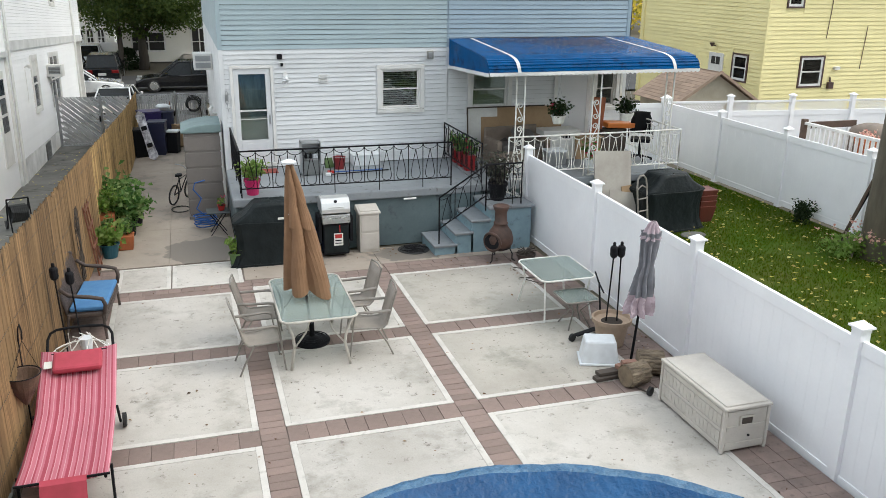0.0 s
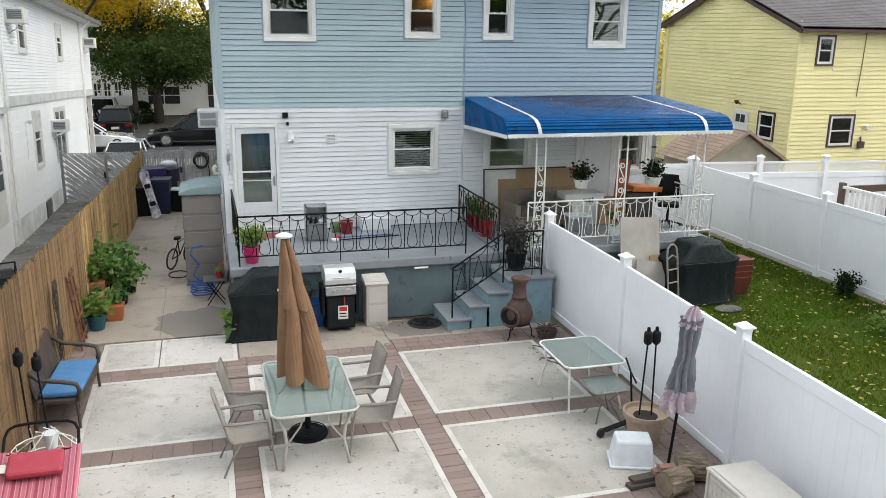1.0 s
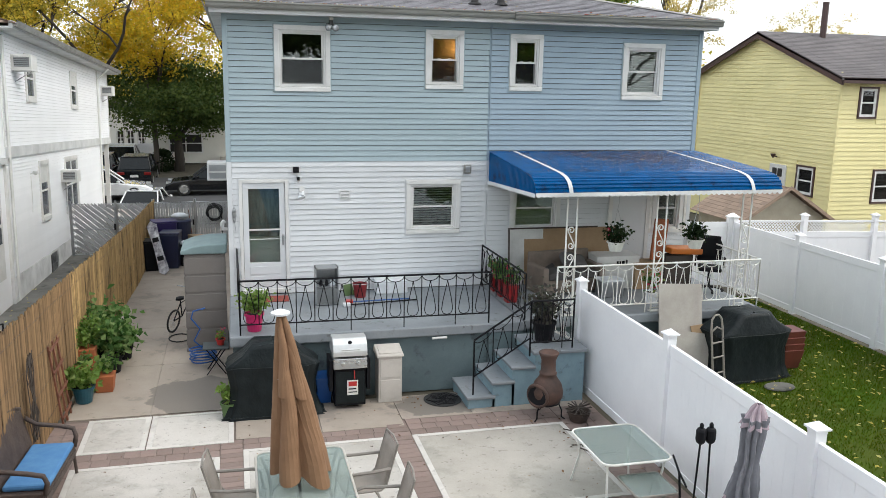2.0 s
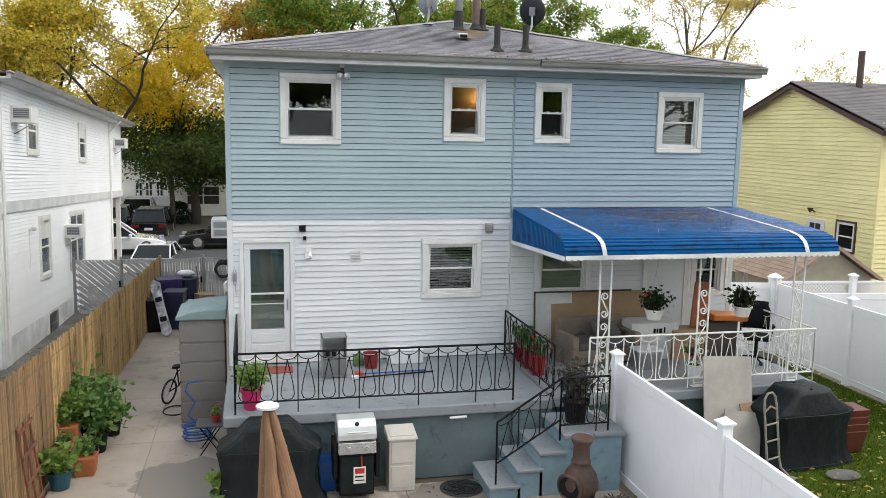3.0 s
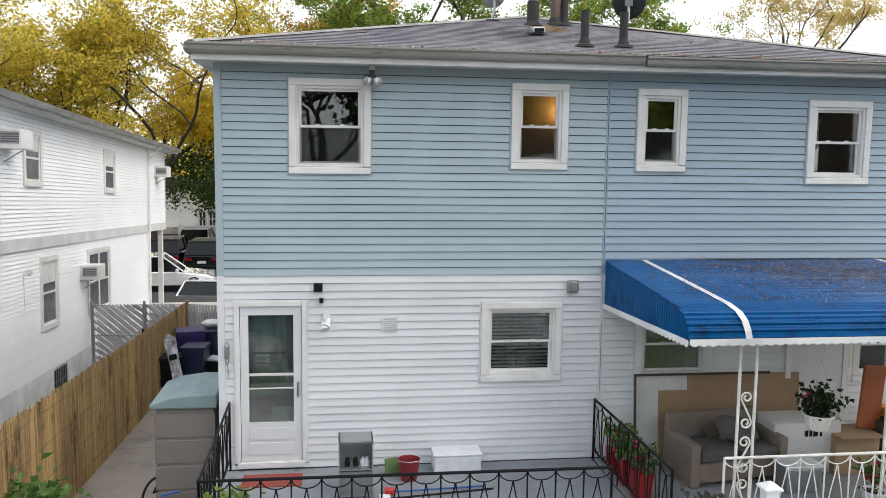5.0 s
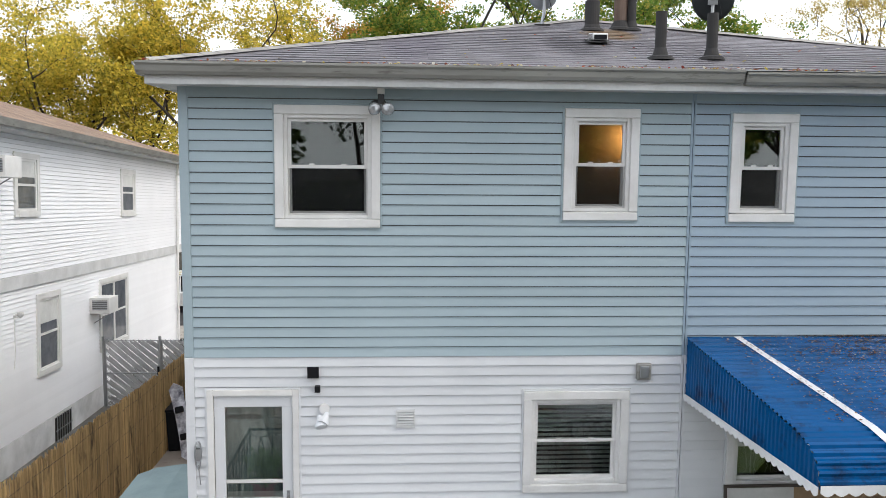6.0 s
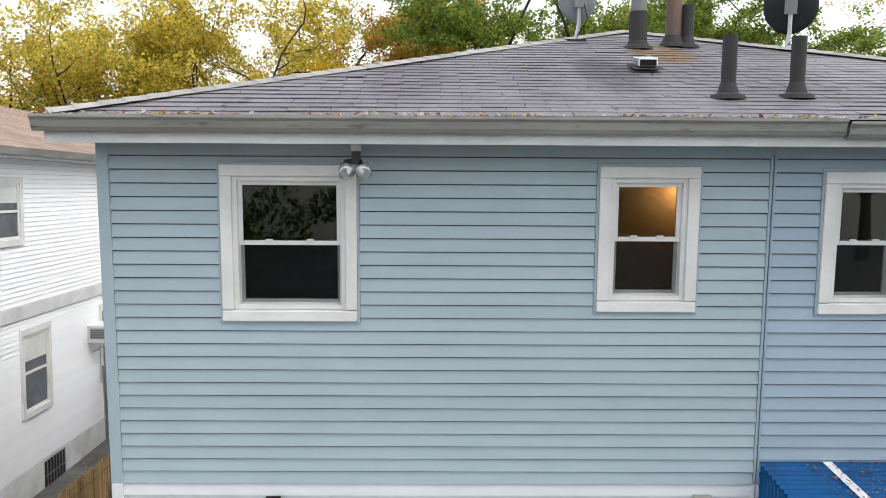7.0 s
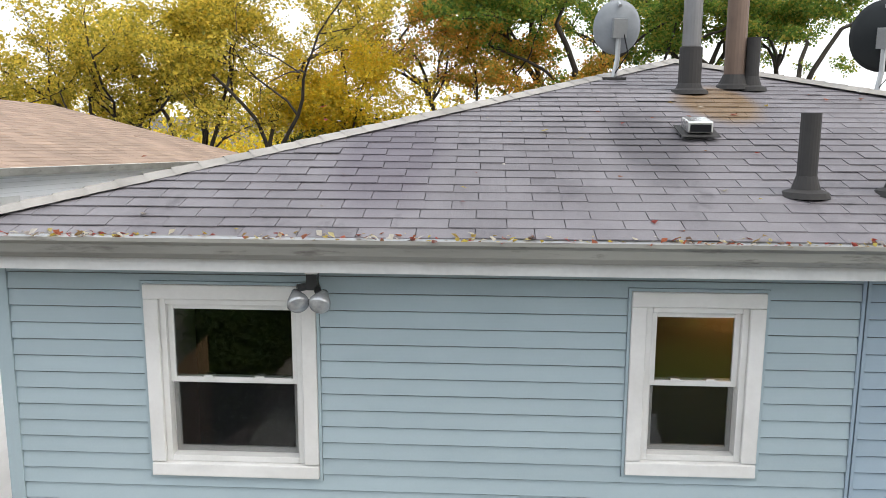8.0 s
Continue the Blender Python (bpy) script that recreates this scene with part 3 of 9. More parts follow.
part("door_handle", Shape().tube([(b - 0.045, -0.02, c + 0.98), (b - 0.045, -0.05, c + 0.98), (b - 0.045, -0.05, c + 0.86), (b - 0.045, -0.02, c + 0.86)], 0.009).box(b - 0.06, b - 0.03, -0.022, -0.013, c + 0.82, c + 1.02), STEEL, leafd)
part("inner_door", Shape().box(a, b, 0.09, 0.12, c, d).box(a + 0.1, b - 0.1, 0.085, 0.0895, c + 0.12, c + 0.8), TRIM, door, "white inner door behind the glass")
# curtain whose pale blue-grey also paints the reflection on the door glass
part("inner_door_window", Shape().box(a + 0.1, b - 0.1, 0.08, 0.0895, c + 0.98, d - 0.12), surface("door_curtain_with_reflection", (0.30, 0.355, 0.365), (0.10, 0.12, 0.125), rough=0.8, grain=20, stain=2.6, bump=0.1, stretch=(2.5, 1, 0.6)), door, "curtain in the inner door, with the glass reflection in its pale colour")

# ---------------------------------------------------------------- roof: hip roof with asphalt shingles
EY, EXL, EXR, EZ = -0.36, -0.20, 9.44, 6.31
AX, AY, AZ, RY = 4.55, 3.6, 7.37, 7.6
roof = thing("roof", "grey weathered asphalt-shingle hip roof", "roof", kind="structure")
SL = (AZ - EZ) / (AY - EY)


def roof_z(y):
    return EZ + SL * (y - EY)


def hip_x(y):
    k = (y - EY) / (AY - EY)
    return EXL + (AX - EXL) * k, EXR + (AX - EXR) * k


s = Shape()
t = 0.03
v = [(EXL, EY, EZ - t), (EXR, EY, EZ - t), (EXR, 11.8, EZ - t), (EXL, 11.8, EZ - t), (AX, AY, AZ - t), (AX, RY, AZ - t)]
s.add(v, [(0, 1, 4), (1, 2, 5, 4), (2, 3, 5), (3, 0, 4, 5), (3, 2, 1, 0)])
part("roof_deck", s, SHINGLE_DARK, roof)
part("soffit", Shape().box(EXL + 0.01, EXR - 0.01, EY + 0.01, -0.032, TOP - 0.004, TOP + 0.02).box(EXL + 0.01, -0.02, -0.03, 11.7, TOP - 0.004, TOP + 0.02).box(9.34, EXR - 0.01, -0.03, 11.7, TOP - 0.004, TOP + 0.02), SOFFIT, roof)
part("fascia", Shape().box(EXL, EXR, EY - 0.012, EY + 0.01, TOP - 0.01, EZ - 0.02).box(EXL - 0.012, EXL + 0.01, EY, 11.8, TOP - 0.01, EZ - 0.02).box(EXR - 0.01, EXR + 0.012, EY, 11.8, TOP - 0.01, EZ - 0.02), SOFFIT, roof)
prof = [(0, 0), (-0.055, 0), (-0.075, 0.03), (-0.085, 0.075), (-0.105, 0.095), (-0.105, 0.115), (-0.095, 0.115), (-0.095, 0.10), (-0.075, 0.08), (-0.065, 0.035), (-0.05, 0.01), (-0.01, 0.01), (-0.01, 0.115), (0, 0.115)]
for nm, x0, x1, dz in (("gutter", EXL - 0.06, 5.18, 0.0), ("gutter", 5.20, EXR + 0.05, -0.018)):
    part(nm, Shape().prism([(EY - 0.014 + p, TOP + 0.065 + q + dz) for p, q in prof], x0, x1, "x"), GUTTER, roof)
part("gutter", Shape().prism([(EXL - 0.014 + p, TOP + 0.065 + q) for p, q in prof], EY, 11.8, "y"), GUTTER, roof)
part("gutter_mesh_guard", Shape().box(EXL - 0.05, EXR + 0.04, EY - 0.105, EY - 0.012, TOP + 0.172, TOP + 0.178), STEEL, roof)

# ================================================================ back decks and stairs
deck = thing("deck", "grey-painted masonry deck behind the white half of the house", "deck", kind="structure")
part("deck_wall", Shape().box(0.02, 4.18, -2.52, -0.03, -0.05, 0.93), GREY_BLUE, deck)
part("deck_slab", Shape().box(-0.03, 4.80, -2.62, -0.022, 0.93, 1.09), DECK_PAINT, deck, bevel=0.02)
part("deck_wall", Shape().box(4.19, 4.80, -2.60, -0.03, -0.05, 0.925), GREY_BLUE, deck)
deck2 = thing("porch_deck", "grey-painted porch deck under the blue awning", "deck", kind="structure")
part("deck_wall", Shape().box(4.83, 9.30, -2.42, -0.03, -0.05, 0.93), GREY_BLUE, deck2)
part("deck_slab", Shape().box(4.83, 9.42, -2.56, -0.022, 0.93, 1.09), DECK_PAINT, deck2, bevel=0.02)

stairs = thing("stairs", "pale blue painted stairs with grey worn treads up to the deck", "stairs", kind="structure")
for i, (x0, x1, z) in enumerate(((3.55, 4.02, 0.20), (3.95, 4.34, 0.42), (4.27, 4.68, 0.65))):
    part("stair_base", Shape().box(x0 + 0.03, x1 - 0.002, -3.53, -2.63, -0.05, z - 0.05), STEP_FACE, stairs)
    part("tread", Shape().box(x0, x1, -3.58, -2.63, z - 0.049, z), DECK_PAINT, stairs, bevel=0.012)
part("stair_base", Shape().box(4.68, 5.52, -3.53, -2.63, -0.05, 0.83), STEP_FACE, stairs)
part("landing", Shape().box(4.62, 5.56, -3.60, -2.63, 0.831, 0.89), DECK_PAINT, stairs, bevel=0.012)


def railing(name, p0, p1, top, low, mat, bays, label, group, r=0.011, feet=0.0, drop=(0, 0)):
    """Wrought-iron railing from p0 to p1 (plan), heights above 0 at both ends shifted by drop."""
    t = thing(name, label, "railing", group=group)
    p0, p1 = Vector((*p0, 0)), Vector((*p1, 0))

    def at(k, z):
        return p0.lerp(p1, k) + Vector((0, 0, z + drop[0] + (drop[1] - drop[0]) * k))
    part("top_rail", Shape().tube([at(0, top), at(1, top)], r * 1.5, 8), mat, t)
    part("bottom_rail", Shape().tube([at(0, low), at(1, low)], r * 1.1, 6), mat, t)
    for i in range(bays + 1):
        k = i / bays
        end = i in (0, bays)
        down = low - feet if (end or i % 3 == 0) else low
        part("post" if end else "baluster", Shape().tube([at(k, top), at(k, down)], r * (1.3 if end else 0.8), 6), mat, t)
    for i in range(bays):
        m, w = (i + 0.5) / bays, 1.0 / bays
        sag = [at(m + w * 0.5 * math.cos(math.pi * j / 8), top - 0.105 * math.sin(math.pi * j / 8)) for j in range(9)]
        h = top - low
        loop = []
        for j in range(17):
            a = 2 * math.pi * j / 16
            u = 0.5 - 0.5 * math.cos(a)
            wid = (0.33 * math.sin(math.pi * min(u * 0.5 + 0.02, 1)) ** 1.4 if u < 0.86 else 0.33 * math.sqrt(max(0, 1 - ((u - 0.86) / 0.14) ** 2)) + 0.0)
            sg = 1 if j <= 8 else -1
            loop.append(at(m + sg * w * wid, top - 0.105 - (h - 0.115) * u))
        part("scroll", Shape().tube(sag, r * 0.62, 5).tube(loop, r * 0.62, 5), mat, t)
    return t


RB = "black wrought-iron railing with swag and teardrop scrolls on the deck edge"
railing("deck_railing", (0.14, -2.55), (4.18, -2.58), 1.97, 1.27, BLACK_IRON, 14, RB, "black railings", feet=0.17)
railing("deck_railing", (0.12, -0.06), (0.14, -2.55), 1.97, 1.27, BLACK_IRON, 7, RB, "black railings", feet=0.17)
railing("deck_railing", (4.81, -0.06), (4.83, -2.55), 1.90, 1.22, BLACK_IRON, 8, "black wrought-iron railing dividing the two decks", "black railings", feet=0.12)
railing("stair_railing", (3.66, -3.52), (4.58, -3.52), 1.12, 0.52, BLACK_IRON, 3, "black wrought-iron handrail sloping down beside the stairs", "black railings", feet=0.3, drop=(0, 0.58))
railing("stair_railing", (4.58, -3.52), (5.30, -3.52), 1.70, 1.02, BLACK_IRON, 4, "black wrought-iron railing along the stair landing", "black railings", feet=0.12)
RW = "white-painted iron porch railing with swag and teardrop scrolls"
railing("porch_railing", (5.42, -2.48), (9.36, -2.48), 1.98, 1.26, WHITE_IRON, 14, RW, "white railings", feet=0.16)
railing("porch_railing", (9.36, -2.48), (9.36, -0.06), 1.98, 1.26, WHITE_IRON, 8, RW, "white railings", feet=0.16)
railing("porch_railing", (5.20, -2.52), (5.40, -3.30), 1.55, 0.95, WHITE_IRON, 3, "short white iron stair rail beside the fence", "white railings", feet=0.05)


def scroll_column(x, y, z0, z1):
    t = thing("porch_column", "white wrought-iron porch column with S-scrolls", "column", at=(x, y, 0), group="porch columns")
    for dx in (-0.09, 0.09):
        part("upright", Shape().box(dx - 0.012, dx + 0.012, -0.012, 0.012, z0, z1), WHITE_IRON, t)
    for k, z in enumerate((z0 + 0.42, z0 + 0.88, z0 + 1.36)):
        # one S: a curl at each end and a slanting stem between
        sg = 1 if k % 2 else -1
        half = []
        for j in range(17):
            a = radians(-40 + 470 * j / 16)
            rr = 0.064 - 0.042 * j / 16
            half.append((rr * math.cos(a), 0.135 + rr * math.sin(a)))
        pts = [(-sg * u, 0, z - v) for u, v in reversed(half)] + [(sg * u, 0, z + v) for u, v in half]
        part("s_scroll", Shape().tube(pts, 0.011, 5), WHITE_IRON, t)
    for zz in (z0 + 0.05, z1 - 0.1):
        part("cross_bar", Shape().box(-0.09, 0.09, -0.008, 0.008, zz - 0.008, zz + 0.008), WHITE_IRON, t)
    part("foot_plate", Shape().box(-0.12, 0.12, -0.05, 0.05, z0 - 0.012, z0), WHITE_IRON, t)


for cx in (5.66, 7.34, 9.02):
    scroll_column(cx, -2.42, 1.11, 3.32)

# ---------------------------------------------------------------- blue metal awning
awning = thing("awning", "bright blue corrugated metal awning with white stripes, leaf-littered", "awning")
ax0, ax1, aw1 = 4.905, 9.55, 9.36
AP = [(0.0, 3.72), (-0.6, 3.675), (-1.2, 3.63), (-1.8, 3.585), (-2.25, 3.545), (-2.45, 3.50), (-2.56, 3.43), (-2.61, 3.34), (-2.63, 3.25)]


def awn_point(u):
    u = u * (len(AP) - 1)
    i = min(int(u), len(AP) - 2)
    f = u - i
    return AP[i][0] + (AP[i + 1][0] - AP[i][0]) * f, AP[i][1] + (AP[i + 1][1] - AP[i][1]) * f


def right_edge(u):
    y = awn_point(u)[0]
    return aw1 + (ax1 - aw1) * (-y / 2.63)


PLY = [awn_point(i / 1000) for i in range(1001)]
dist = [0.0]
for (ya, za), (yb, zb) in zip(PLY, PLY[1:]):
    dist.append(dist[-1] + math.hypot(yb - ya, zb - za))
rows = []
n_rib = 40
for i in range(n_rib * 4 + 1):
    d = dist[-1] * i / (n_rib * 4)
    j = min(max(np.searchsorted(dist, d), 1), 1000)
    y, z = PLY[j]
    ya, za = PLY[j - 1]
    nx, nz = -(z - za), (y - ya)
    ln = math.hypot(nx, nz) or 1
    up = 0.020 if i % 4 in (1, 2) else 0.0
    ny, nzz = (-nx / ln * up, -nz / ln * up)
    e = aw1 + (ax1 - aw1) * (-y / 2.63)
    rows.append([(ax0, y + ny, z + nzz), (ax0 + (e - ax0) * 0.5, y + ny, z + nzz), (e, y + ny, z + nzz)])
part("roof_sheet", Shape().grid(rows), AWN_BLUE, awning, solid=0.003)
for fx in (0.115, 0.855):
    rr = []
    for i in range(0, 1001, 20):
        y, z = PLY[i]
        e = aw1 + (ax1 - aw1) * (-y / 2.63)
        cx = ax0 + (e - ax0) * (fx + 0.02 * (i / 1000))
        rr.append([(cx - 0.035, y - 0.02, z + 0.022), (cx + 0.035, y - 0.02, z + 0.022)])
    part("stripe", Shape().grid(rr), AWN_WHITE, awning, "white stripe across the awning", solid=0.003)
for nm, xa, xb in (("side_sheet", ax0, ax0), ("side_sheet", aw1, ax1)):
    s = Shape()
    r0, r1 = [], []
    n = 164
    for i in range(n + 1):
        y = -2.62 * i / n
        z = next((za + (zb - za) * (y - ya) / (yb - ya) for (ya, za), (yb, zb) in zip(AP, AP[1:]) if yb <= y <= ya), 3.25)
        e = xa + (xb - xa) * i / n + (0.01 if i % 4 in (1, 2) else 0.0)
        r0.append((e, y, z - 0.002))
        r1.append((e, y, 3.14 + 0.10 * i / n))
    part(nm, s.grid([r0, r1]), AWN_BLUE, awning, solid=0.003)
# scalloped valance
def scallop(p, q, n, z):
    p, q = Vector(p), Vector(q)
    top, low = [], []
    for i in range(n * 6 + 1):
        k = i / (n * 6)
        w = p.lerp(q, k)
        top.append(w + Vector((0, 0, 0.03)))
        low.append(w + Vector((0, 0, -0.022 - 0.026 * abs(math.sin(math.pi * k * n)))))
    return Shape().grid([top, low])


part("valance", scallop((ax0 + 0.004, -2.645, 3.25), (ax1, -2.645, 3.25), 46, 3.25), AWN_WHITE, awning, "white scalloped edge", solid=0.004)
part("valance", scallop((ax0 - 0.012, -0.02, 3.14), (ax0 - 0.012, -2.64, 3.24), 26, 3.2), AWN_WHITE, awning, "white scalloped edge", solid=0.004)
part("front_beam", Shape().box(ax0 + 0.03, ax1 - 0.05, -2.46, -2.40, 3.32, 3.38), AWN_WHITE, awning)
part("underside", Shape().grid([[(ax0 + 0.02, y, z - 0.03), (aw1 - 0.02, y, z - 0.03)] for y, z in AP[:5]]), AWN_WHITE, awning)

# ================================================================ white vinyl privacy fence
def vinyl_fence(name, posts, height, label, board=0.178, detail=True, lattice=0.0, cap=0.2):
    f = thing(name, label, "fence")
    pw = 0.064
    for (x, y, z) in posts:
        p = part("post", Shape().box(x - pw, x + pw, y - pw, y + pw, z, z + height + cap - 0.11), VINYL, f)
        h = z + height + cap - 0.11
        part("cap", Shape().box(x - pw * 1.05, x + pw * 1.05, y - pw * 1.05, y + pw * 1.05, h, h + 0.035).box(x - pw * 1.45, x + pw * 1.45, y - pw * 1.45, y + pw * 1.45, h + 0.035, h + 0.055)
             .hexa([(x - pw * 1.4, y - pw * 1.4, h + 0.055), (x + pw * 1.4, y - pw * 1.4, h + 0.055), (x + pw * 1.4, y + pw * 1.4, h + 0.055), (x - pw * 1.4, y + pw * 1.4, h + 0.055),
                    (x - 0.01, y - 0.01, h + 0.11), (x + 0.01, y - 0.01, h + 0.11), (x + 0.01, y + 0.01, h + 0.11), (x - 0.01, y + 0.01, h + 0.11)]), VINYL, p)
    for (a, b) in zip(posts, posts[1:]):
        A, B = Vector(a), Vector(b)
        L = (B - A).length
        d = (B - A).normalized()
        m = Matrix((( d.x, -d.y, 0, A.x), (d.y, d.x, 0, A.y), (d.z, 0, 1, A.z), (0, 0, 0, 1)))
        l0, l1 = pw, L - pw
        bh = height - lattice
        part("top_rail", Shape().box(l0, l1, -0.026, 0.026, bh - 0.15, bh, m), VINYL, f, bevel=0.004)
        part("bottom_rail", Shape().box(l0, l1, -0.026, 0.026, 0.04, 0.17, m), VINYL, f, bevel=0.004)
        if detail:
            k = max(1, round((l1 - l0) / board))
            w = (l1 - l0) / k
            for i in range(k):
                s = Shape()
                s.box(l0 + i * w + 0.0012, l0 + (i + 1) * w - 0.0012, -0.012, 0.012, 0.171, bh - 0.151, m)
                part("board", s, VINYL, f)
            part("tongue_web", Shape().box(l0, l1, -0.0095, 0.0095, 0.171, bh - 0.151, m), VINYL, f)
        else:
            part("panel", Shape().box(l0, l1, -0.012, 0.012, 0.171, bh - 0.151, m), VINYL, f)
        if lattice:
            s = Shape()
            s.box(l0, l1, -0.02, 0.02, height - 0.05, height, m)
            n = int((l1 - l0) / 0.085)
            lo, hi = bh, height - 0.05
            for i in range(-4, n + 1):
                for sg in (1, -1):
                    x0 = l0 + i * 0.085
                    x1 = x0 + (hi - lo)
                    if x0 < l0 or x1 > l1:
                        continue
                    if sg < 0:
                        x0, x1 = x1, x0
                    yy = 0.004 * sg
                    s.hexa([m @ Vector(q) for q in ((x0 - 0.015, yy - 0.003, lo), (x0 + 0.015, yy - 0.003, lo), (x0 + 0.015, yy + 0.003, lo), (x0 - 0.015, yy + 0.003, lo),
                                                   (x1 - 0.015, yy - 0.003, hi), (x1 + 0.015, yy - 0.003, hi), (x1 + 0.015, yy + 0.003, hi), (x1 - 0.015, yy + 0.003, hi))])
            part("lattice", s, VINYL, f)
    return f


vinyl_fence("vinyl_fence", [(5.65, -2.98 - 2.9 * i, (0, -0.02, -0.09, -0.12, -0.13, -0.13, -0.13, -0.13)[i]) for i in range(8)], 1.73, "white vinyl privacy fence with pyramid post caps between the yards")
vinyl_fence("vinyl_fence", [(12.35, 2.85 - 2.52 * i, 0) for i in range(11)], 1.68, "white vinyl privacy fence at the far side of the lawn", board=0.3)
vinyl_fence("vinyl_fence", [(9.45 + 1.4 * i, 3.3 - 0.2 * i, 0) for i in range(3)], 1.68, "white vinyl fence panel closing the lawn beside the house", board=0.3)
vinyl_fence("lattice_fence", [(12.45 + 1.95 * i, 3.1 - 0.25 * i, 0) for i in range(6)], 1.68, "white vinyl fence with a lattice top behind the yards", board=0.3, lattice=0.3)

vinyl_fence("vinyl_fence", [(12.35 - 3.02 * i, -23.4, 0) for i in range(6)], 1.73, "plain white vinyl fence closing the yards behind the pool", detail=False)

# ================================================================ bamboo screen fence
def bx(y):
    return -2.72 + 0.028 * (y + 9) if y < 6 else -2.30


def btop(y):
    return 2.28 - 0.046 * (y + 10)


bamboo = thing("bamboo_fence", "tall golden-brown bamboo reed screen fence", "fence")
rng = random.Random(4)
for seg in range(1, 8):
    y0, y1 = -14.5 + 3.3 * seg, -14.5 + 3.3 * (seg + 1)
    s = Shape()
    y = y0
    while y < min(y1, 11.2):
        r = rng.uniform(0.006, 0.012)
        zb = gz(-2, y) - 0.02
        zt = zb * 0 + btop(y) + rng.uniform(-0.05, 0.035)
        lean = rng.uniform(-0.02, 0.02)
        off = rng.uniform(-0.008, 0.008)
        s.tube([(bx(y) + off, y, zb), (bx(y) + off + rng.uniform(-0.006, 0.006), y + lean * 0.5, 0.5 * zt), (bx(y) + off, y + lean, zt)], r, 4, caps=False)
        y += r * 1.75
    part("reed_panel", s, BAMBOO_P if y1 < 2 else BAMBOO, bamboo)
    for k in (0.12, 0.38, 0.64, 0.90):
        pts = [(bx(y0 + (y1 - y0) * i / 6) + 0.012, y0 + (y1 - y0) * i / 6, k * btop(y0 + (y1 - y0) * i / 6) + 0.01 * math.sin(i * 1.7 + k * 9)) for i in range(7)]
        part("binding_wire", Shape().tube(pts, 0.0035, 4), WIRE, bamboo)
for y in (-9.5, -6, -2.5, 1, 4.5, 8, 11):
    part("post", Shape().tube([(bx(y) - 0.05, y, -0.3), (bx(y) - 0.05, y, btop(y) - 0.1)], 0.025, 8), STEEL, bamboo)

# ================================================================ neighbouring houses
def lap_wall(origin, along, length, z0, z1, expo, holes, gable=None):
    """Joined lap siding on a wall that runs from origin along a direction (outer side on its right hand)."""
    s = Shape()
    o, d = Vector(origin), Vector(along).normalized()
    nrm = Vector((d.y, -d.x, 0))

    def P(u, z, out):
        return o + d * u + nrm * out + Vector((0, 0, z))
    z = z0
    while z < (gable[1] if gable else z1) - 0.02:
        e = min(expo, (gable[1] if gable else z1) - z)
        a, b = 0.0, length
        if gable and z > z1:
            k = (z + e - z1) / (gable[1] - z1)
            a, b = gable[0] * k, length - (length - gable[0]) * k
        cuts = [(h[0], h[1]) for h in holes if h[2] < z + e - 1e-4 and h[3] > z + 1e-4]
        for p, q in spans(a, b, cuts):
            g = e - 0.010
            s.hexa([P(p, z, 0.030), P(q, z, 0.030), P(q, z, 0), P(p, z, 0), P(p, z + g, 0.008), P(q, z + g, 0.008), P(q, z + g, 0), P(p, z + g, 0)])
        z += expo
    return s


def side_window(parent, origin, along, u0, u1, z0, z1):
    """A double-hung window on the yellow house: thin brown casing, broad white frame, pale shade half drawn."""
    o, d = Vector(origin), Vector(along).normalized()
    m = Matrix(((d.x, -d.y, 0, o.x), (d.y, d.x, 0, o.y), (0, 0, 1, o.z), (0, 0, 0, 1)))
    # near-black sheet in place of the dark room behind the glass
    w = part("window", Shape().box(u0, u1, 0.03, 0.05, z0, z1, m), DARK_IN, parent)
    c, t = 0.06, 0.085
    part("casing", Shape().box(u0 - c, u0, -0.05, 0.05, z0 - c, z1 + c, m).box(u1, u1 + c, -0.05, 0.05, z0 - c, z1 + c, m).box(u0, u1, -0.05, 0.05, z1, z1 + c, m).box(u0, u1, -0.06, 0.05, z0 - c, z0, m), BROWN_TRIM, w)
    mid = (z0 + z1) / 2
    part("sash", Shape().box(u0, u0 + t, -0.03, 0.02, z0, z1, m).box(u1 - t, u1, -0.03, 0.02, z0, z1, m).box(u0 + t, u1 - t, -0.03, 0.02, z1 - t, z1, m).box(u0 + t, u1 - t, -0.03, 0.02, mid - 0.025, mid + 0.025, m).box(u0 + t, u1 - t, -0.03, 0.02, z0, z0 + t, m), TRIM, w)
    part("pane", Shape().box(u0 + t, u1 - t, -0.012, -0.008, z0 + t, z1 - t, m), GLASS, w)
    part("shade", Shape().box(u0 + t, u1 - t, 0.005, 0.012, mid, z1 - t, m), SHADE, w, "half-drawn pale shade")
    part("screen", Shape().box(u0 + t, u1 - t, 0.005, 0.012, z0 + t, mid - 0.001, m), GREY_SCREEN, w, "grey insect screen")


GREY_SCREEN = surface("grey_window_screen", (0.12, 0.12, 0.12), rough=0.7, grain=60, stain=5, bump=0.05)


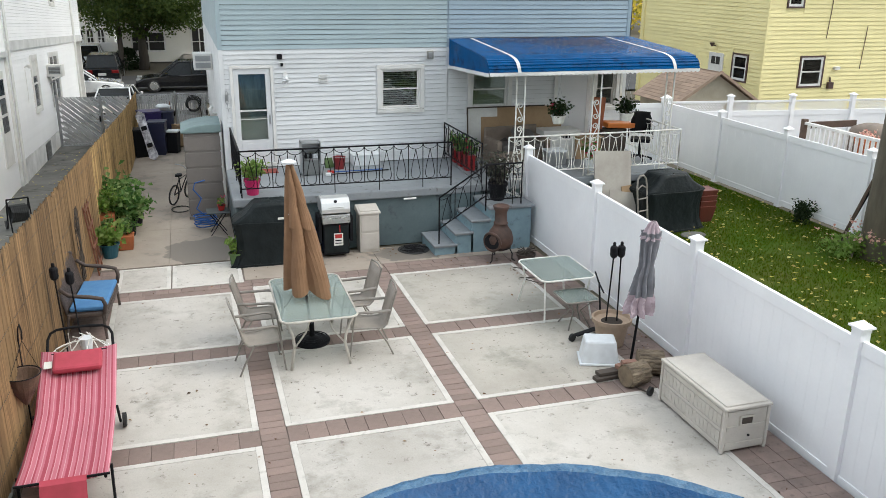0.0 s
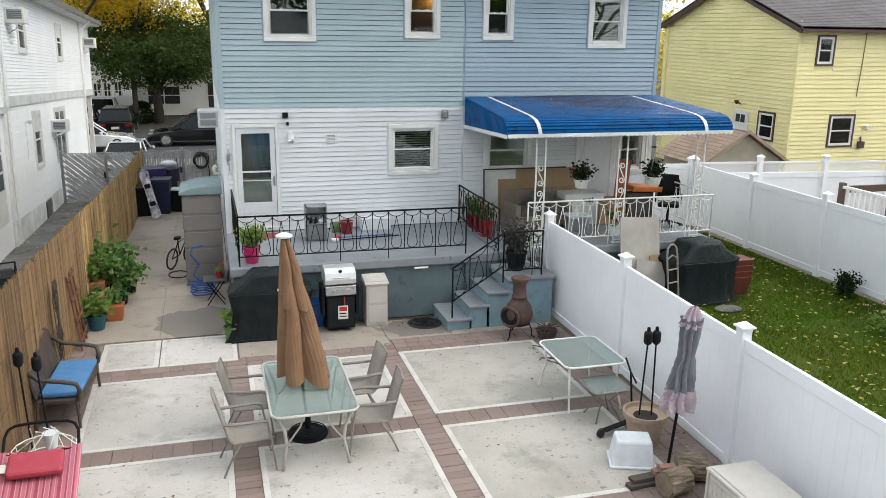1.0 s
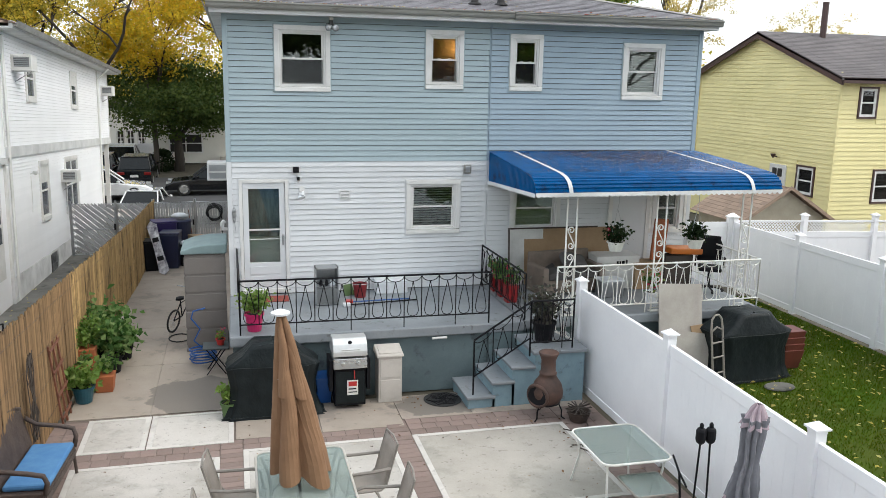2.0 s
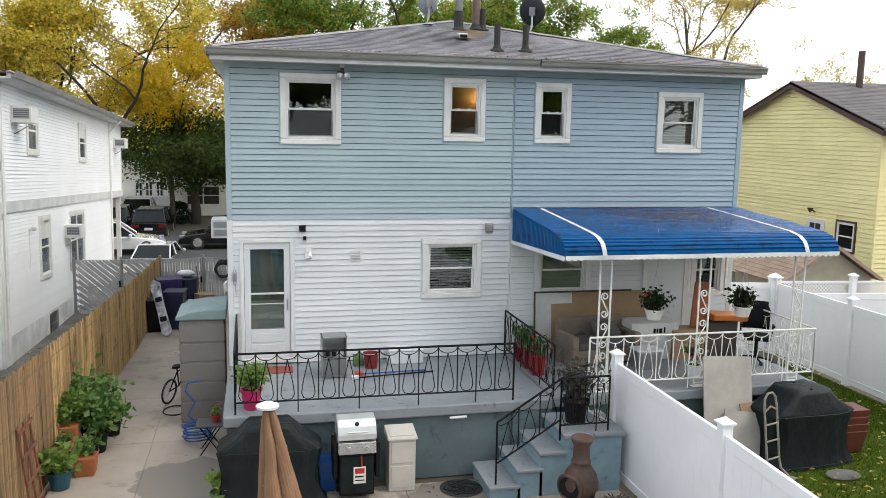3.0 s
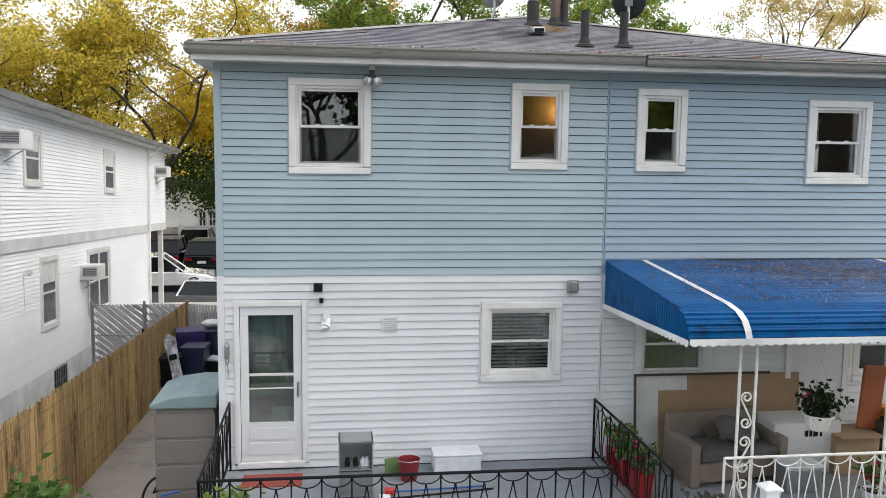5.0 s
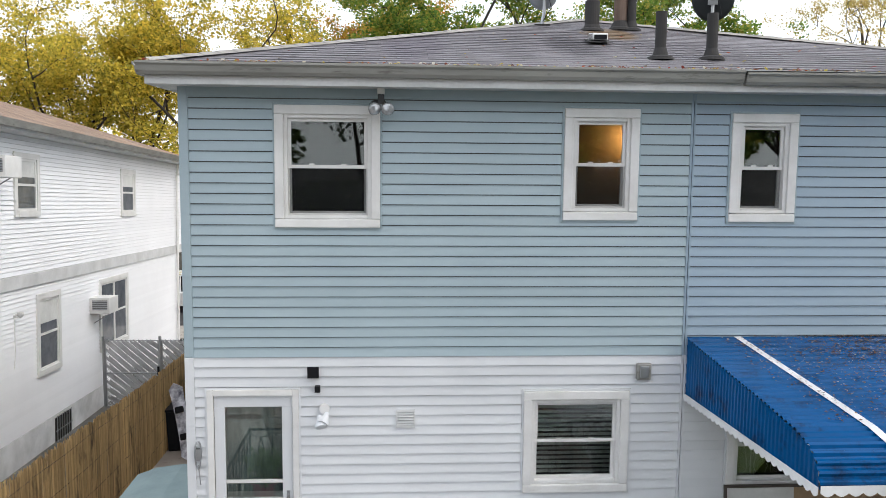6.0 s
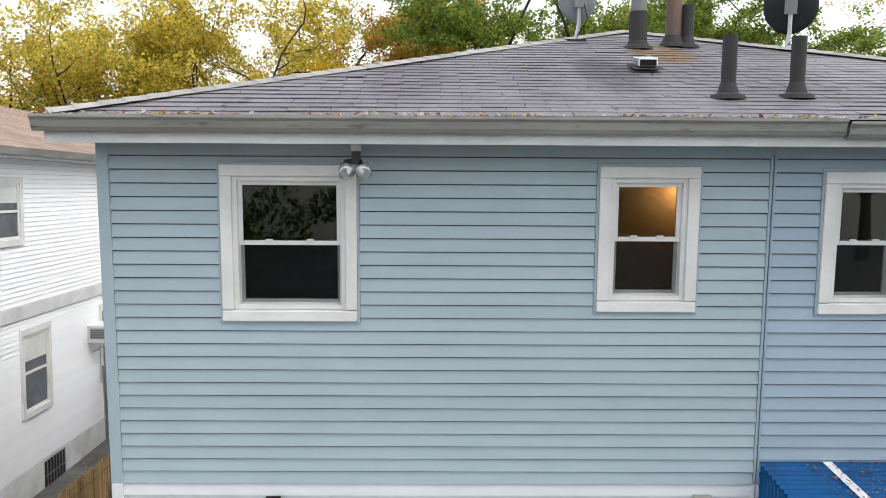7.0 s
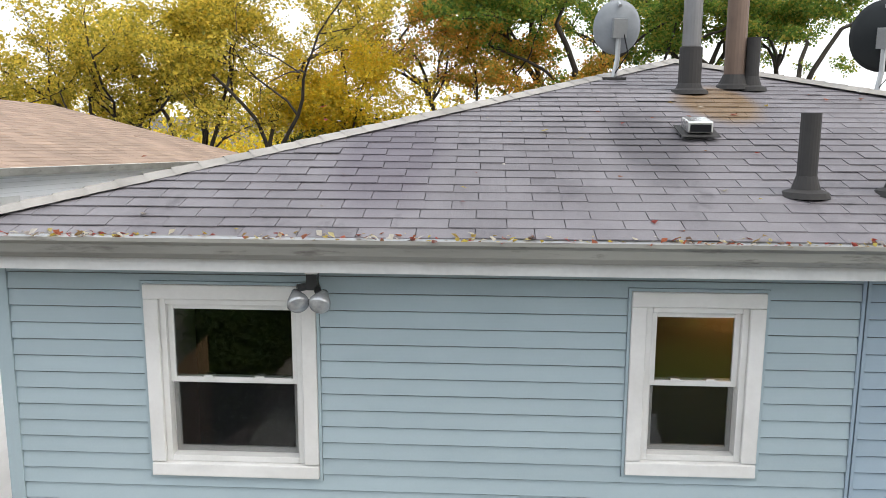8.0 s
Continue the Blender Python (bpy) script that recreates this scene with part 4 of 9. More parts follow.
def air_conditioner(x, y, z):
    t = thing("air_conditioner", "white window air conditioner with a louvred dark grille", "air conditioner", at=(x, y, z), group="window air conditioners")
    part("case", Shape().box(0.0, 0.46, -0.3, 0.3, 0, 0.37), TRIM, t, bevel=0.015)
    part("outer_grille", Shape().box(0.08, 0.41, -0.308, -0.301, 0.09, 0.31), surface("grey_grille", (0.16, 0.16, 0.16), rough=0.6, grain=40, bump=0.05), t)
    s = Shape()
    for i in range(5):
        s.box(0.08, 0.41, -0.316, -0.309, 0.10 + i * 0.045, 0.118 + i * 0.045)
    part("louvre", s, STEEL, t)
    part("bracket", Shape().tube([(0.0, 0, -0.25), (0.4, 0, 0.0)], 0.012), STEEL, t)
    return t


# white house across the neighbour's driveway, its ground falling to the street
NX, NY0, NY1, NT = -4.84, 4.75, 21.1, -3.3
nh = thing("white_house", "white-sided two-storey house with stucco base across the driveway", "house", at=(NX, 4.75, 0), tilt=(NT, 0))
NL = NY1 - NY0
W = lambda y: y - NY0          # distance along the wall
NLOW = 13.7                    # the ground floor stops short of the upper one
lowholes = [(W(8.05), W(8.96), 1.50, 2.88), (W(11.44), W(13.29), 1.36, 2.86)]
hiholes = [(W(7.22), W(8.06), 4.60, 5.56), (W(13.08), W(14.02), 4.53, 5.50)]
# the wall runs towards -y on its right hand: build it along +y with mirrored side


def nlap(z0, z1, holes_, length):
    s = Shape()
    z = z0
    while z < z1 - 0.02:
        e = min(0.085, z1 - z)
        for p, q in spans(0, length, [(h[0], h[1]) for h in holes_ if h[2] < z + e and h[3] > z]):
            g = e - 0.006
            s.hexa([(0.022, p, z), (0.022, q, z), (0, q, z), (0, p, z), (0.008, p, z + g), (0.008, q, z + g), (0, q, z + g), (0, p, z + g)])
        z += 0.085
    return s


# greys of the glass reflections put into the backing and the opaque panes
GREY_ROOM = surface("reflection_grey_backing", (0.26, 0.27, 0.29), (0.16, 0.17, 0.18), rough=0.9, grain=30, stain=3, bump=0.05)
NPANE = surface("reflection_grey_pane", (0.15, 0.16, 0.18), (0.09, 0.10, 0.115), rough=0.12, grain=20, stain=3, bump=0)
CAR_DARK = surface("dark_door_glass", (0.05, 0.06, 0.07), rough=0.1, grain=20, bump=0)
NBODY = surface("white_siding_neighbour", (0.90, 0.90, 0.91), (0.85, 0.85, 0.86), rough=0.5, grain=60, stain=0.6, bump=0.05, rand=0.02, island=True, fine=0.03)
part("wall_core", Shape().box(-8.5, -0.001, 0, NLOW, 0.3, 3.3).box(-8.5, -0.001, 0, NL, 3.3, 5.98), SOFFIT, nh)
part("stucco_base", Shape().box(-8.5, 0.03, 0.0, NLOW, -1.6, 0.46), STUCCO, nh)
part("siding_lower", nlap(0.47, 3.18, lowholes, NLOW), NBODY, nh)
part("siding_upper", nlap(3.43, 5.98, hiholes, NL), NBODY, nh)
part("belt_board", Shape().box(-0.0, 0.05, -0.02, NL, 3.18, 3.42), SOFFIT, nh, bevel=0.006)
part("corner_board", Shape().box(-0.08, 0.03, -0.03, 0.08, 0.46, 5.98), TRIM, nh)
part("corner_board", Shape().box(0.008, 0.05, NLOW - 0.1, NLOW + 0.03, -1.2, 3.18).box(0.008, 0.045, NLOW - 0.1, NLOW + 0.03, 3.42, 5.98), TRIM, nh)
part("corner_board", Shape().box(-0.08, 0.03, NL - 0.08, NL + 0.03, 3.2, 5.98), TRIM, nh)
part("front_porch_column", Shape().box(-0.16, 0.0, NL - 0.5, NL - 0.34, -1.4, 3.18), TRIM, nh)
part("front_porch_floor", Shape().box(-8.5, 0.0, NLOW + 0.002, NL, -1.6, -0.1), STUCCO, nh)
for (u0, u1, z0, z1), bl in zip(lowholes + hiholes, (True, False, True, True)):
    two = u1 - u0 > 1
    w = part("window", Shape().box(-0.05, 0.004, u0, u1, z0, z1), GREY_ROOM, nh)
    part("casing", Shape().box(-0.04, 0.05, u0 - 0.11, u0, z0 - 0.11, z1 + 0.11).box(-0.04, 0.05, u1, u1 + 0.11, z0 - 0.11, z1 + 0.11).box(-0.04, 0.05, u0, u1, z1, z1 + 0.11).box(-0.04, 0.065, u0, u1, z0 - 0.11, z0), TRIM, w)
    for a, b in (((u0, (u0 + u1) / 2), ((u0 + u1) / 2, u1)) if two else ((u0, u1),)):
        m, t = (z0 + z1) / 2, 0.045
        part("sash", Shape().box(0, 0.03, a, a + t, z0, z1).box(0, 0.03, b - t, b, z0, z1).box(0, 0.03, a + t, b - t, z1 - t, z1).box(0, 0.03, a + t, b - t, m - t / 2, m + t / 2).box(0, 0.03, a + t, b - t, z0, z0 + t), TRIM, w)
        part("pane", Shape().box(0.008, 0.012, a + t, b - t, z0 + t, z1 - t), NPANE, w)
        if bl:
            part("blind", Shape().box(0.0125, 0.0145, a + t, b - t, m + 0.3 * (z1 - m), z1 - t), BLIND, w)
for u in (W(9.1), W(14.1)):
    w = part("basement_window", Shape().box(-0.02, 0.034, u - 0.42, u + 0.42, -0.12, 0.40), DARK_IN, nh)
    for i in range(7):
        part("window_bar", Shape().tube([(0.06, u - 0.36 + i * 0.12, -0.16), (0.06, u - 0.36 + i * 0.12, 0.44)], 0.009, 5), STEEL, w)
    part("window_bar", Shape().tube([(0.06, u - 0.43, 0.14), (0.06, u + 0.43, 0.14)], 0.009, 5), STEEL, w)
part("eave", Shape().box(-0.3, 0.42, -0.35, NL + 0.35, 5.98, 6.02).box(0.36, 0.44, -0.35, NL + 0.35, 5.98, 6.14), SOFFIT, nh)
part("gutter", Shape().prism([(0.45, 6.02), (0.52, 6.02), (0.56, 6.14), (0.54, 6.14), (0.51, 6.05), (0.45, 6.05)], -0.36, NL + 0.36, "y"), GUTTER, nh)
s = Shape()
n_rows = 26
for i in range(n_rows):
    k0, k1 = i / n_rows, (i + 1.15) / n_rows
    X0, X1 = 0.46 - 4.7 * k0, 0.46 - 4.7 * k1
    z0, z1 = 6.10 + 1.5 * k0, 6.10 + 1.5 * k1
    y0, y1 = -0.4 + 4.2 * k0, NL + 0.4 - 4.2 * k0
    n = max(2, int((y1 - y0) / 0.6))
    for j in range(n):
        a, b = y0 + (y1 - y0) * j / n, y0 + (y1 - y0) * (j + 1) / n
        s.hexa([(X0, a, z0 + 0.012), (X0, b - 0.01, z0 + 0.012), (X0, b - 0.01, z0), (X0, a, z0), (X1, a, z1 + 0.004), (X1, b - 0.01, z1 + 0.004), (X1, b - 0.01, z1 - 0.008), (X1, a, z1 - 0.008)])
part("roof_shingles", s, SHINGLE_BROWN, nh)
part("roof", Shape().add([(0.46, -0.4, 6.09), (0.46, NL + 0.4, 6.09), (-9, NL + 0.4, 6.09), (-9, -0.4, 6.09), (-4.25, 3.8, 7.58), (-4.25, NL - 3.8, 7.58)],
                         [(0, 1, 5, 4), (1, 2, 5), (2, 3, 4, 5), (3, 0, 4), (3, 2, 1, 0)]), SHINGLE_BROWN, nh)
dsp = part("downspout", Shape().tube([(0.5, NLOW - 0.4, 6.0), (0.09, NLOW - 0.3, 5.6), (0.09, NLOW - 0.3, -0.8)], 0.04, 8), TRIM, nh)
part("downspout", Shape().tube([(0.06, 0.25, 5.9), (0.06, 0.25, -0.1)], 0.035, 8), TRIM, nh)
part("wall_lamp", Shape().tube([(0.0, W(7.0), 2.7), (0.12, W(7.0), 2.75)], 0.02).lathe([(0.02, 0), (0.06, 0.05), (0.06, 0.1)], 10, (0.14, W(7.0), 2.68)), TRIM, nh)
part("wall_cable", Shape().tube([(0.03, W(7.0), 2.65), (0.03, W(7.02), 2.0), (0.03, W(6.95), 1.75)], 0.008), TRIM, nh)
# single-storey back porch of the white house
part("back_porch", Shape().box(-3.6, -0.03, -2.9, -0.03, -1.4, 3.05), NBODY, nh)
part("porch_roof_edge", Shape().box(-3.7, 0.08, -3.0, -0.02, 3.06, 3.2), SOFFIT, nh)
pdoor = part("porch_door", Shape().box(-0.029, 0.0, -1.45, -0.5, 0.55, 2.75), TRIM, nh, "white panelled porch door")
for z0 in (1.35, 1.78, 2.21):
    part("door_pane", Shape().box(0.001, 0.012, -1.28, -0.67, z0, z0 + 0.36), CAR_DARK, pdoor)
air_conditioner(-4.84, 6.45, 5.08).matrix_basis = pose(-4.84, 6.45, 5.08, NT, 0, 0)
air_conditioner(-4.84, 11.15, 1.88).matrix_basis = pose(-4.84, 11.15, 1.88, NT, 0, 0)
air_conditioner(-4.84, 19.9, 4.2).matrix_basis = pose(-4.84, 19.9, 4.2, NT, 0, 0)

# yellow house beyond the lattice fence
YX, YY = 19.8, 8.6
yh = thing("yellow_house", "yellow-sided two-storey house with dark brown trim and grey roof", "house", at=(0, 0, 0))
part("wall_core", Shape().box(YX + 0.001, YX + 9, YY + 0.001, YY + 9.0, -0.5, 5.45).prism([(YY, 5.45), (YY + 9.0, 5.45), (YY + 4.5, 7.0)], YX + 0.001, YX + 9, "x"), YELLOW, yh)
part("gable_siding", lap_wall((YX, YY + 9.0, 0), (0, -1, 0), 9.0, 0.0, 5.45, 0.155, [(7.18, 8.22, 1.23, 2.34)], gable=(4.5, 6.95)), YELLOW, yh)
part("rear_siding", lap_wall((YX, YY, 0), (1, 0, 0), 9.0, 0.0, 5.40, 0.155, [(0.70, 1.50, 4.02, 5.12), (1.62, 2.78, 1.11, 2.34)]), YELLOW, yh)
part("corner_board", Shape().box(YX - 0.03, YX + 0.06, YY - 0.03, YY + 0.06, 0, 5.4), YELLOW, yh)
s = Shape()
for y0, z0, y1, z1 in ((YY - 0.35, 5.36, YY + 4.5, 7.05), (YY + 9.35, 5.36, YY + 4.5, 7.05)):
    s.hexa([(YX - 0.3, y0, z0 - 0.22), (YX - 0.22, y0, z0 - 0.22), (YX - 0.22, y1, z1 - 0.22), (YX - 0.3, y1, z1 - 0.22), (YX - 0.3, y0, z0), (YX - 0.22, y0, z0), (YX - 0.22, y1, z1), (YX - 0.3, y1, z1)])
part("rake_board", s, BROWN_TRIM, yh)
part("fascia", Shape().box(YX - 0.25, YX + 9.3, YY - 0.4, YY - 0.34, 5.2, 5.38), BROWN_TRIM, yh)
s = Shape()
for i in range(30):
    k0, k1 = i / 30, (i + 1.2) / 30
    ya, yb = YY - 0.42 + 4.92 * k0, YY - 0.42 + 4.92 * k1
    za, zb = 5.38 + 1.7 * k0, 5.38 + 1.7 * k1
    for j in range(18):
        xa = YX - 0.32 + j * 0.54
        s.hexa([(xa, ya, za + 0.014), (xa + 0.53, ya, za + 0.014), (xa + 0.53, ya, za), (xa, ya, za), (xa, yb, zb + 0.004), (xa + 0.53, yb, zb + 0.004), (xa + 0.53, yb, zb - 0.01), (xa, yb, zb - 0.01)])
part("roof_shingles", s, SHINGLE_DARK, yh)
part("roof", Shape().prism([(YY - 0.4, 5.36), (YY + 4.5, 7.06), (YY + 9.4, 5.36), (YY + 9.4, 5.30), (YY + 4.5, 6.98), (YY - 0.4, 5.30)], YX - 0.3, YX + 9.3, "x"), SHINGLE_DARK, yh)
part("chimney_pipe", Shape().tube([(YX + 2.2, YY + 4.0, 6.6), (YX + 2.2, YY + 4.0, 8.2)], 0.12, 10), BROWN_TRIM, yh)
side_window(yh, (YX, YY, 0), (1, 0, 0), 0.78, 1.42, 4.10, 5.04)
side_window(yh, (YX, YY, 0), (1, 0, 0), 1.70, 2.70, 1.19, 2.26)
side_window(yh, (YX, YY + 9.0, 0), (0, -1, 0), 7.26, 8.12, 1.31, 2.26)
d = part("door", Shape().box(YX - 0.06, YX, YY + 2.35, YY + 3.30, 0.25, 2.22), TRIM, yh)
part("door_pane", Shape().box(YX - 0.075, YX - 0.061, YY + 2.55, YY + 2.80, 1.78, 2.08).box(YX - 0.075, YX - 0.061, YY + 2.86, YY + 3.11, 1.78, 2.08), DARK_IN, d)
part("floodlight", Shape().tube([(YX, YY + 3.0, 2.48), (YX - 0.2, YY + 3.0, 2.53)], 0.03).lathe([(0.03, 0), (0.1, 0.12), (0.1, 0.15)], 10, (YX - 0.25, YY + 2.9, 2.46)), BROWN_TRIM, yh)
part("downspout", Shape().tube([(YX - 0.05, YY + 8.7, 5.3), (YX - 0.05, YY + 8.7, 0)], 0.06, 8), YELLOW, yh)
part("vent_hood", Shape().box(YX + 3.2, YX + 3.42, YY - 0.15, YY, 1.79, 1.90), TRIM, yh)
part("gas_meter", Shape().box(YX + 3.0, YX + 3.22, YY - 0.16, YY, 1.08, 1.32).tube([(YX + 3.1, YY - 0.08, 1.32), (YX + 3.1, YY - 0.05, 1.5)], 0.03), BROWN_TRIM, yh)
part("wall_cable", Shape().tube([(YX + 2.75, YY - 0.04, 5.2), (YX + 2.72, YY - 0.04, 4.0), (YX + 2.66, YY - 0.04, 2.95)], 0.014, 5).tube([(YX + 4.5, YY - 0.04, 3.4), (YX + 4.42, YY - 0.04, 1.8)], 0.014, 5), BROWN_TRIM, yh)

# low shed with a brown roof between the yards
gs = thing("garden_shed", "small beige shed with a brown shingle gable roof", "shed", at=(15.0, 5.6, 0))
part("wall", Shape().box(-1.3, 1.3, -1.1, 1.1, -0.1, 1.45).prism([(-1.3, 1.45), (1.3, 1.45), (0, 2.25)], -1.1, 1.1, "y"), surface("beige_shed_wall", (0.42, 0.37, 0.28), rough=0.7, grain=20, bump=0.1), gs)
s = Shape()
for sg in (1, -1):
    for i in range(12):
        k0, k1 = i / 12, (i + 1.2) / 12
        xa, xb = sg * 1.5 * (1 - k0), sg * 1.5 * (1 - k1)
        za, zb = 1.36 + 0.95 * k0, 1.36 + 0.95 * k1
        for j in range(8):
            ya = -1.3 + j * 0.325
            s.hexa([(xa, ya, za + 0.015), (xa, ya + 0.32, za + 0.015), (xa, ya + 0.32, za), (xa, ya, za), (xb, ya, zb + 0.005), (xb, ya + 0.32, zb + 0.005), (xb, ya + 0.32, zb - 0.01), (xb, ya, zb - 0.01)])
part("roof", s, SHINGLE_BROWN, gs)
part("barge_board", Shape().prism([(-1.5, 1.32), (0, 2.27), (1.5, 1.32), (1.5, 1.42), (0, 2.37), (-1.5, 1.42)], -1.34, -1.3, "y"), SHINGLE_BROWN, gs)

# ---------------------------------------------------------------- trees
# darker than BARK, for every tree but the yard tree
DARK_BARK = surface("dark_tree_bark", (0.055, 0.045, 0.036), (0.032, 0.027, 0.022), rough=0.95, grain=14, stain=3, bump=0.9, depth=0.02, stretch=(1, 1, 0.25))
GOLD = leafy("golden_leaves", [(0.815, 0.610, 0.033), (0.718, 0.520, 0.044), (0.504, 0.452, 0.044), (0.776, 0.475, 0.033)])
OLIVE = leafy("olive_autumn_leaves", [(0.21, 0.21, 0.033), (0.50, 0.44, 0.065), (0.86, 0.67, 0.10), (0.40, 0.36, 0.055), (0.90, 0.66, 0.10)])
GREEN = leafy("green_leaves", [(0.08, 0.155, 0.028), (0.16, 0.27, 0.045), (0.27, 0.34, 0.055), (0.50, 0.40, 0.07)])
DEEP = leafy("deep_green_leaves", [(0.035, 0.065, 0.015), (0.065, 0.10, 0.022), (0.10, 0.13, 0.03)])
EVERGREEN = leafy("dark_evergreen_leaves", [(0.012, 0.028, 0.010), (0.022, 0.042, 0.014), (0.035, 0.055, 0.018)])
RUST = leafy("rust_leaves", [(0.74, 0.32, 0.055), (0.52, 0.37, 0.06), (0.26, 0.28, 0.05), (0.84, 0.43, 0.07)])
PALE = leafy("pale_yellow_leaves", [(0.66, 0.52, 0.17), (0.52, 0.44, 0.14), (0.62, 0.44, 0.13)])


def leaf_shape(points, n, size, spread, rg, flat=0.8):
    """n small bent leaves scattered round points."""
    s = Shape()
    for _ in range(n):
        p = Vector(rg.choice(points))
        p = p + Vector((rg.gauss(0, spread), rg.gauss(0, spread), rg.gauss(0, spread * flat)))
        d = Vector((rg.gauss(0, 1), rg.gauss(0, 1), rg.gauss(0, 0.7))).normalized()
        w = d.cross(Vector((rg.gauss(0, 1), rg.gauss(0, 1), rg.gauss(0, 1)))).normalized()
        l = size * rg.uniform(0.6, 1.4)
        b = d.cross(w) * l * 0.15
        s.add([p, p + d * l * 0.5 + w * l * 0.38 + b, p + d * l, p + d * l * 0.5 - w * l * 0.38 + b], [(0, 1, 2), (0, 2, 3)])
    return s


def tree(x, y, h, spread, mat, leaves, size, seed, label, r=0.22, first=0.3, lean=(0, 0), name="tree", fill=None, loose=0.30, clumps=45):
    """A tapered trunk, crooked limbs in four orders, and leaves in loose clumps round the twig ends."""
    rg = random.Random(seed)
    z0 = gz(x, y) - 0.1
    t = thing(name, label, "tree", at=(x, y, z0))
    wood, tips = Shape(), []
    bark = BARK if name == "yard_tree" else DARK_BARK

    def limb(p, d, length, rad, level):
        pts = [p]
        for i in range(5):
            d = (d + Vector((rg.gauss(0, 0.21), rg.gauss(0, 0.21), rg.gauss(0.02, 0.15)))).normalized()
            pts.append(pts[-1] + d * length / 5)
        wood.tube(pts, rad, 7 if level < 2 else 4, rad * (0.6 if level < 3 else 0.3), caps=False)
        if level >= 2:
            tips.extend(pts[2:] if level > 2 else pts[4:])
        if level < 4:
            for k in range(rg.choice((2, 3, 3)) if level else 4):
                q = pts[rg.choice((2, 3, 4, 5, 5))]
                an = rg.uniform(0, 2 * math.pi)
                dd = (d * 0.75 + Vector((math.cos(an) * spread * 1.05, math.sin(an) * spread * 1.05, rg.uniform(-0.25, 0.55)))).normalized()
                limb(q, dd, length * rg.uniform(0.55, 0.82), rad * rg.uniform(0.42, 0.58), level + 1)
    trunk = Shape()
    top = Vector((lean[0] * h * first, lean[1] * h * first, h * first))
    trunk.tube([(0, 0, 0), (top.x * 0.3 + 0.05, top.y * 0.3, top.z * 0.35), (top.x * 0.7, top.y * 0.7 + 0.05, top.z * 0.7), top], r * 1.25, 10, r * 0.8)
    part("trunk", trunk, bark, t, smooth=True)
    for i in range(4):
        an = 2 * math.pi * (i + rg.random() * 0.7) / 4
        limb(top, Vector((math.cos(an) * spread * 0.8 + lean[0], math.sin(an) * spread * 0.8 + lean[1], 1.05)).normalized(), h * rg.uniform(0.25, 0.34), r * 0.55, 1)
    part("branchwork", wood, bark, t, smooth=True)
    cz, rx, rz = fill or (h * 0.64, h * 0.36, h * 0.33)
    filled = []
    for _ in range(clumps):
        u, v, w = rg.gauss(0, 1), rg.gauss(0, 1), rg.gauss(0, 1)
        q, k = math.sqrt(u * u + v * v + w * w), rg.uniform(0.5, 1.0)
        filled.append(Vector((u / q * rx * k, v / q * rx * k, cz + w / q * rz * k)))
    if fill:
        tips = [p for p in tips if abs(p.z - cz) < rz * 1.25 and math.hypot(p.x, p.y) < rx * 1.25]
    part("crown", leaf_shape(tips + filled, leaves, size, loose, rg, 0.6), mat, t)
    return t


T = "tall thinning olive-yellow autumn tree beyond the white house"
tree(-3.1, 37.0, 7.0, 0.95, DEEP, 38000, 0.17, 11, "broad deep-green street tree over the parked cars", r=0.27, first=0.3, fill=(4.5, 5.8, 2.5), loose=0.36, clumps=320)
tree(-4.3, 35.6, 10.0, 0.8, GOLD, 26000, 0.145, 12, "golden-yellow autumn tree beyond the driveway", r=0.14, first=0.42, fill=(7.9, 4.3, 2.4), loose=0.36, clumps=150)
tree(-8.2, 33.5, 17.5, 0.75, OLIVE, 23000, 0.15, 24, T, r=0.19, first=0.28, lean=(0.2, 0), fill=(11.4, 5.2, 6.0), clumps=110)
tree(-11.7, 36, 19, 0.75, OLIVE, 27000, 0.15, 13, T, r=0.24, first=0.16)
tree(-16.0, 36, 18.5, 0.8, OLIVE, 27000, 0.15, 14, T, r=0.24, first=0.16)
tree(-22.5, 33, 18, 0.8, OLIVE, 25000, 0.15, 21, T, r=0.26, first=0.17)
tree(1.2, 41, 20, 0.85, RUST, 30000, 0.165, 16, "tall rust-tinged autumn tree behind the roof", r=0.3, first=0.2)
tree(6.8, 40, 22.5, 0.85, GREEN, 38000, 0.17, 17, "tall green tree with rusty tips behind the roof", r=0.36, first=0.26)
tree(13.0, 43, 22.5, 0.85, GREEN, 38000, 0.17, 18, "tall green tree behind the roof", r=0.34, first=0.26)
tree(19.5, 44, 22, 0.85, GREEN, 36000, 0.17, 25, "tall green tree behind the roof", r=0.34, first=0.26)
tree(35.5, 47, 23, 0.7, PALE, 19000, 0.15, 19, "tall sparse pale-yellow tree", r=0.28, first=0.35)
tree(46.0, 46, 13.5, 0.8, PALE, 22000, 0.15, 20, "sparse pale-yellow tree behind the yellow house", r=0.25, first=0.3)
far_wood = thing("far_woods", "distant hazy autumn tree line beyond the street", "woods", kind="stuff")
rg = random.Random(33)
pts = [(rg.uniform(-70, 70), rg.uniform(62, 75), rg.uniform(0, 9.0) * rg.random() ** 0.5) for _ in range(700)]
part("crown", leaf_shape(pts, 26000, 0.5, 0.9, rg), OLIVE, far_wood)

thicket = thing("street_thicket", "low golden and olive autumn thicket behind the far houses", "woods", kind="stuff")
pts = [(rg.uniform(-34, -5), rg.uniform(52, 60), rg.uniform(0, 8.5) * rg.random() ** 0.6) for _ in range(260)]
part("crown", leaf_shape(pts, 15000, 0.3, 0.8, rg), GOLD, thicket)
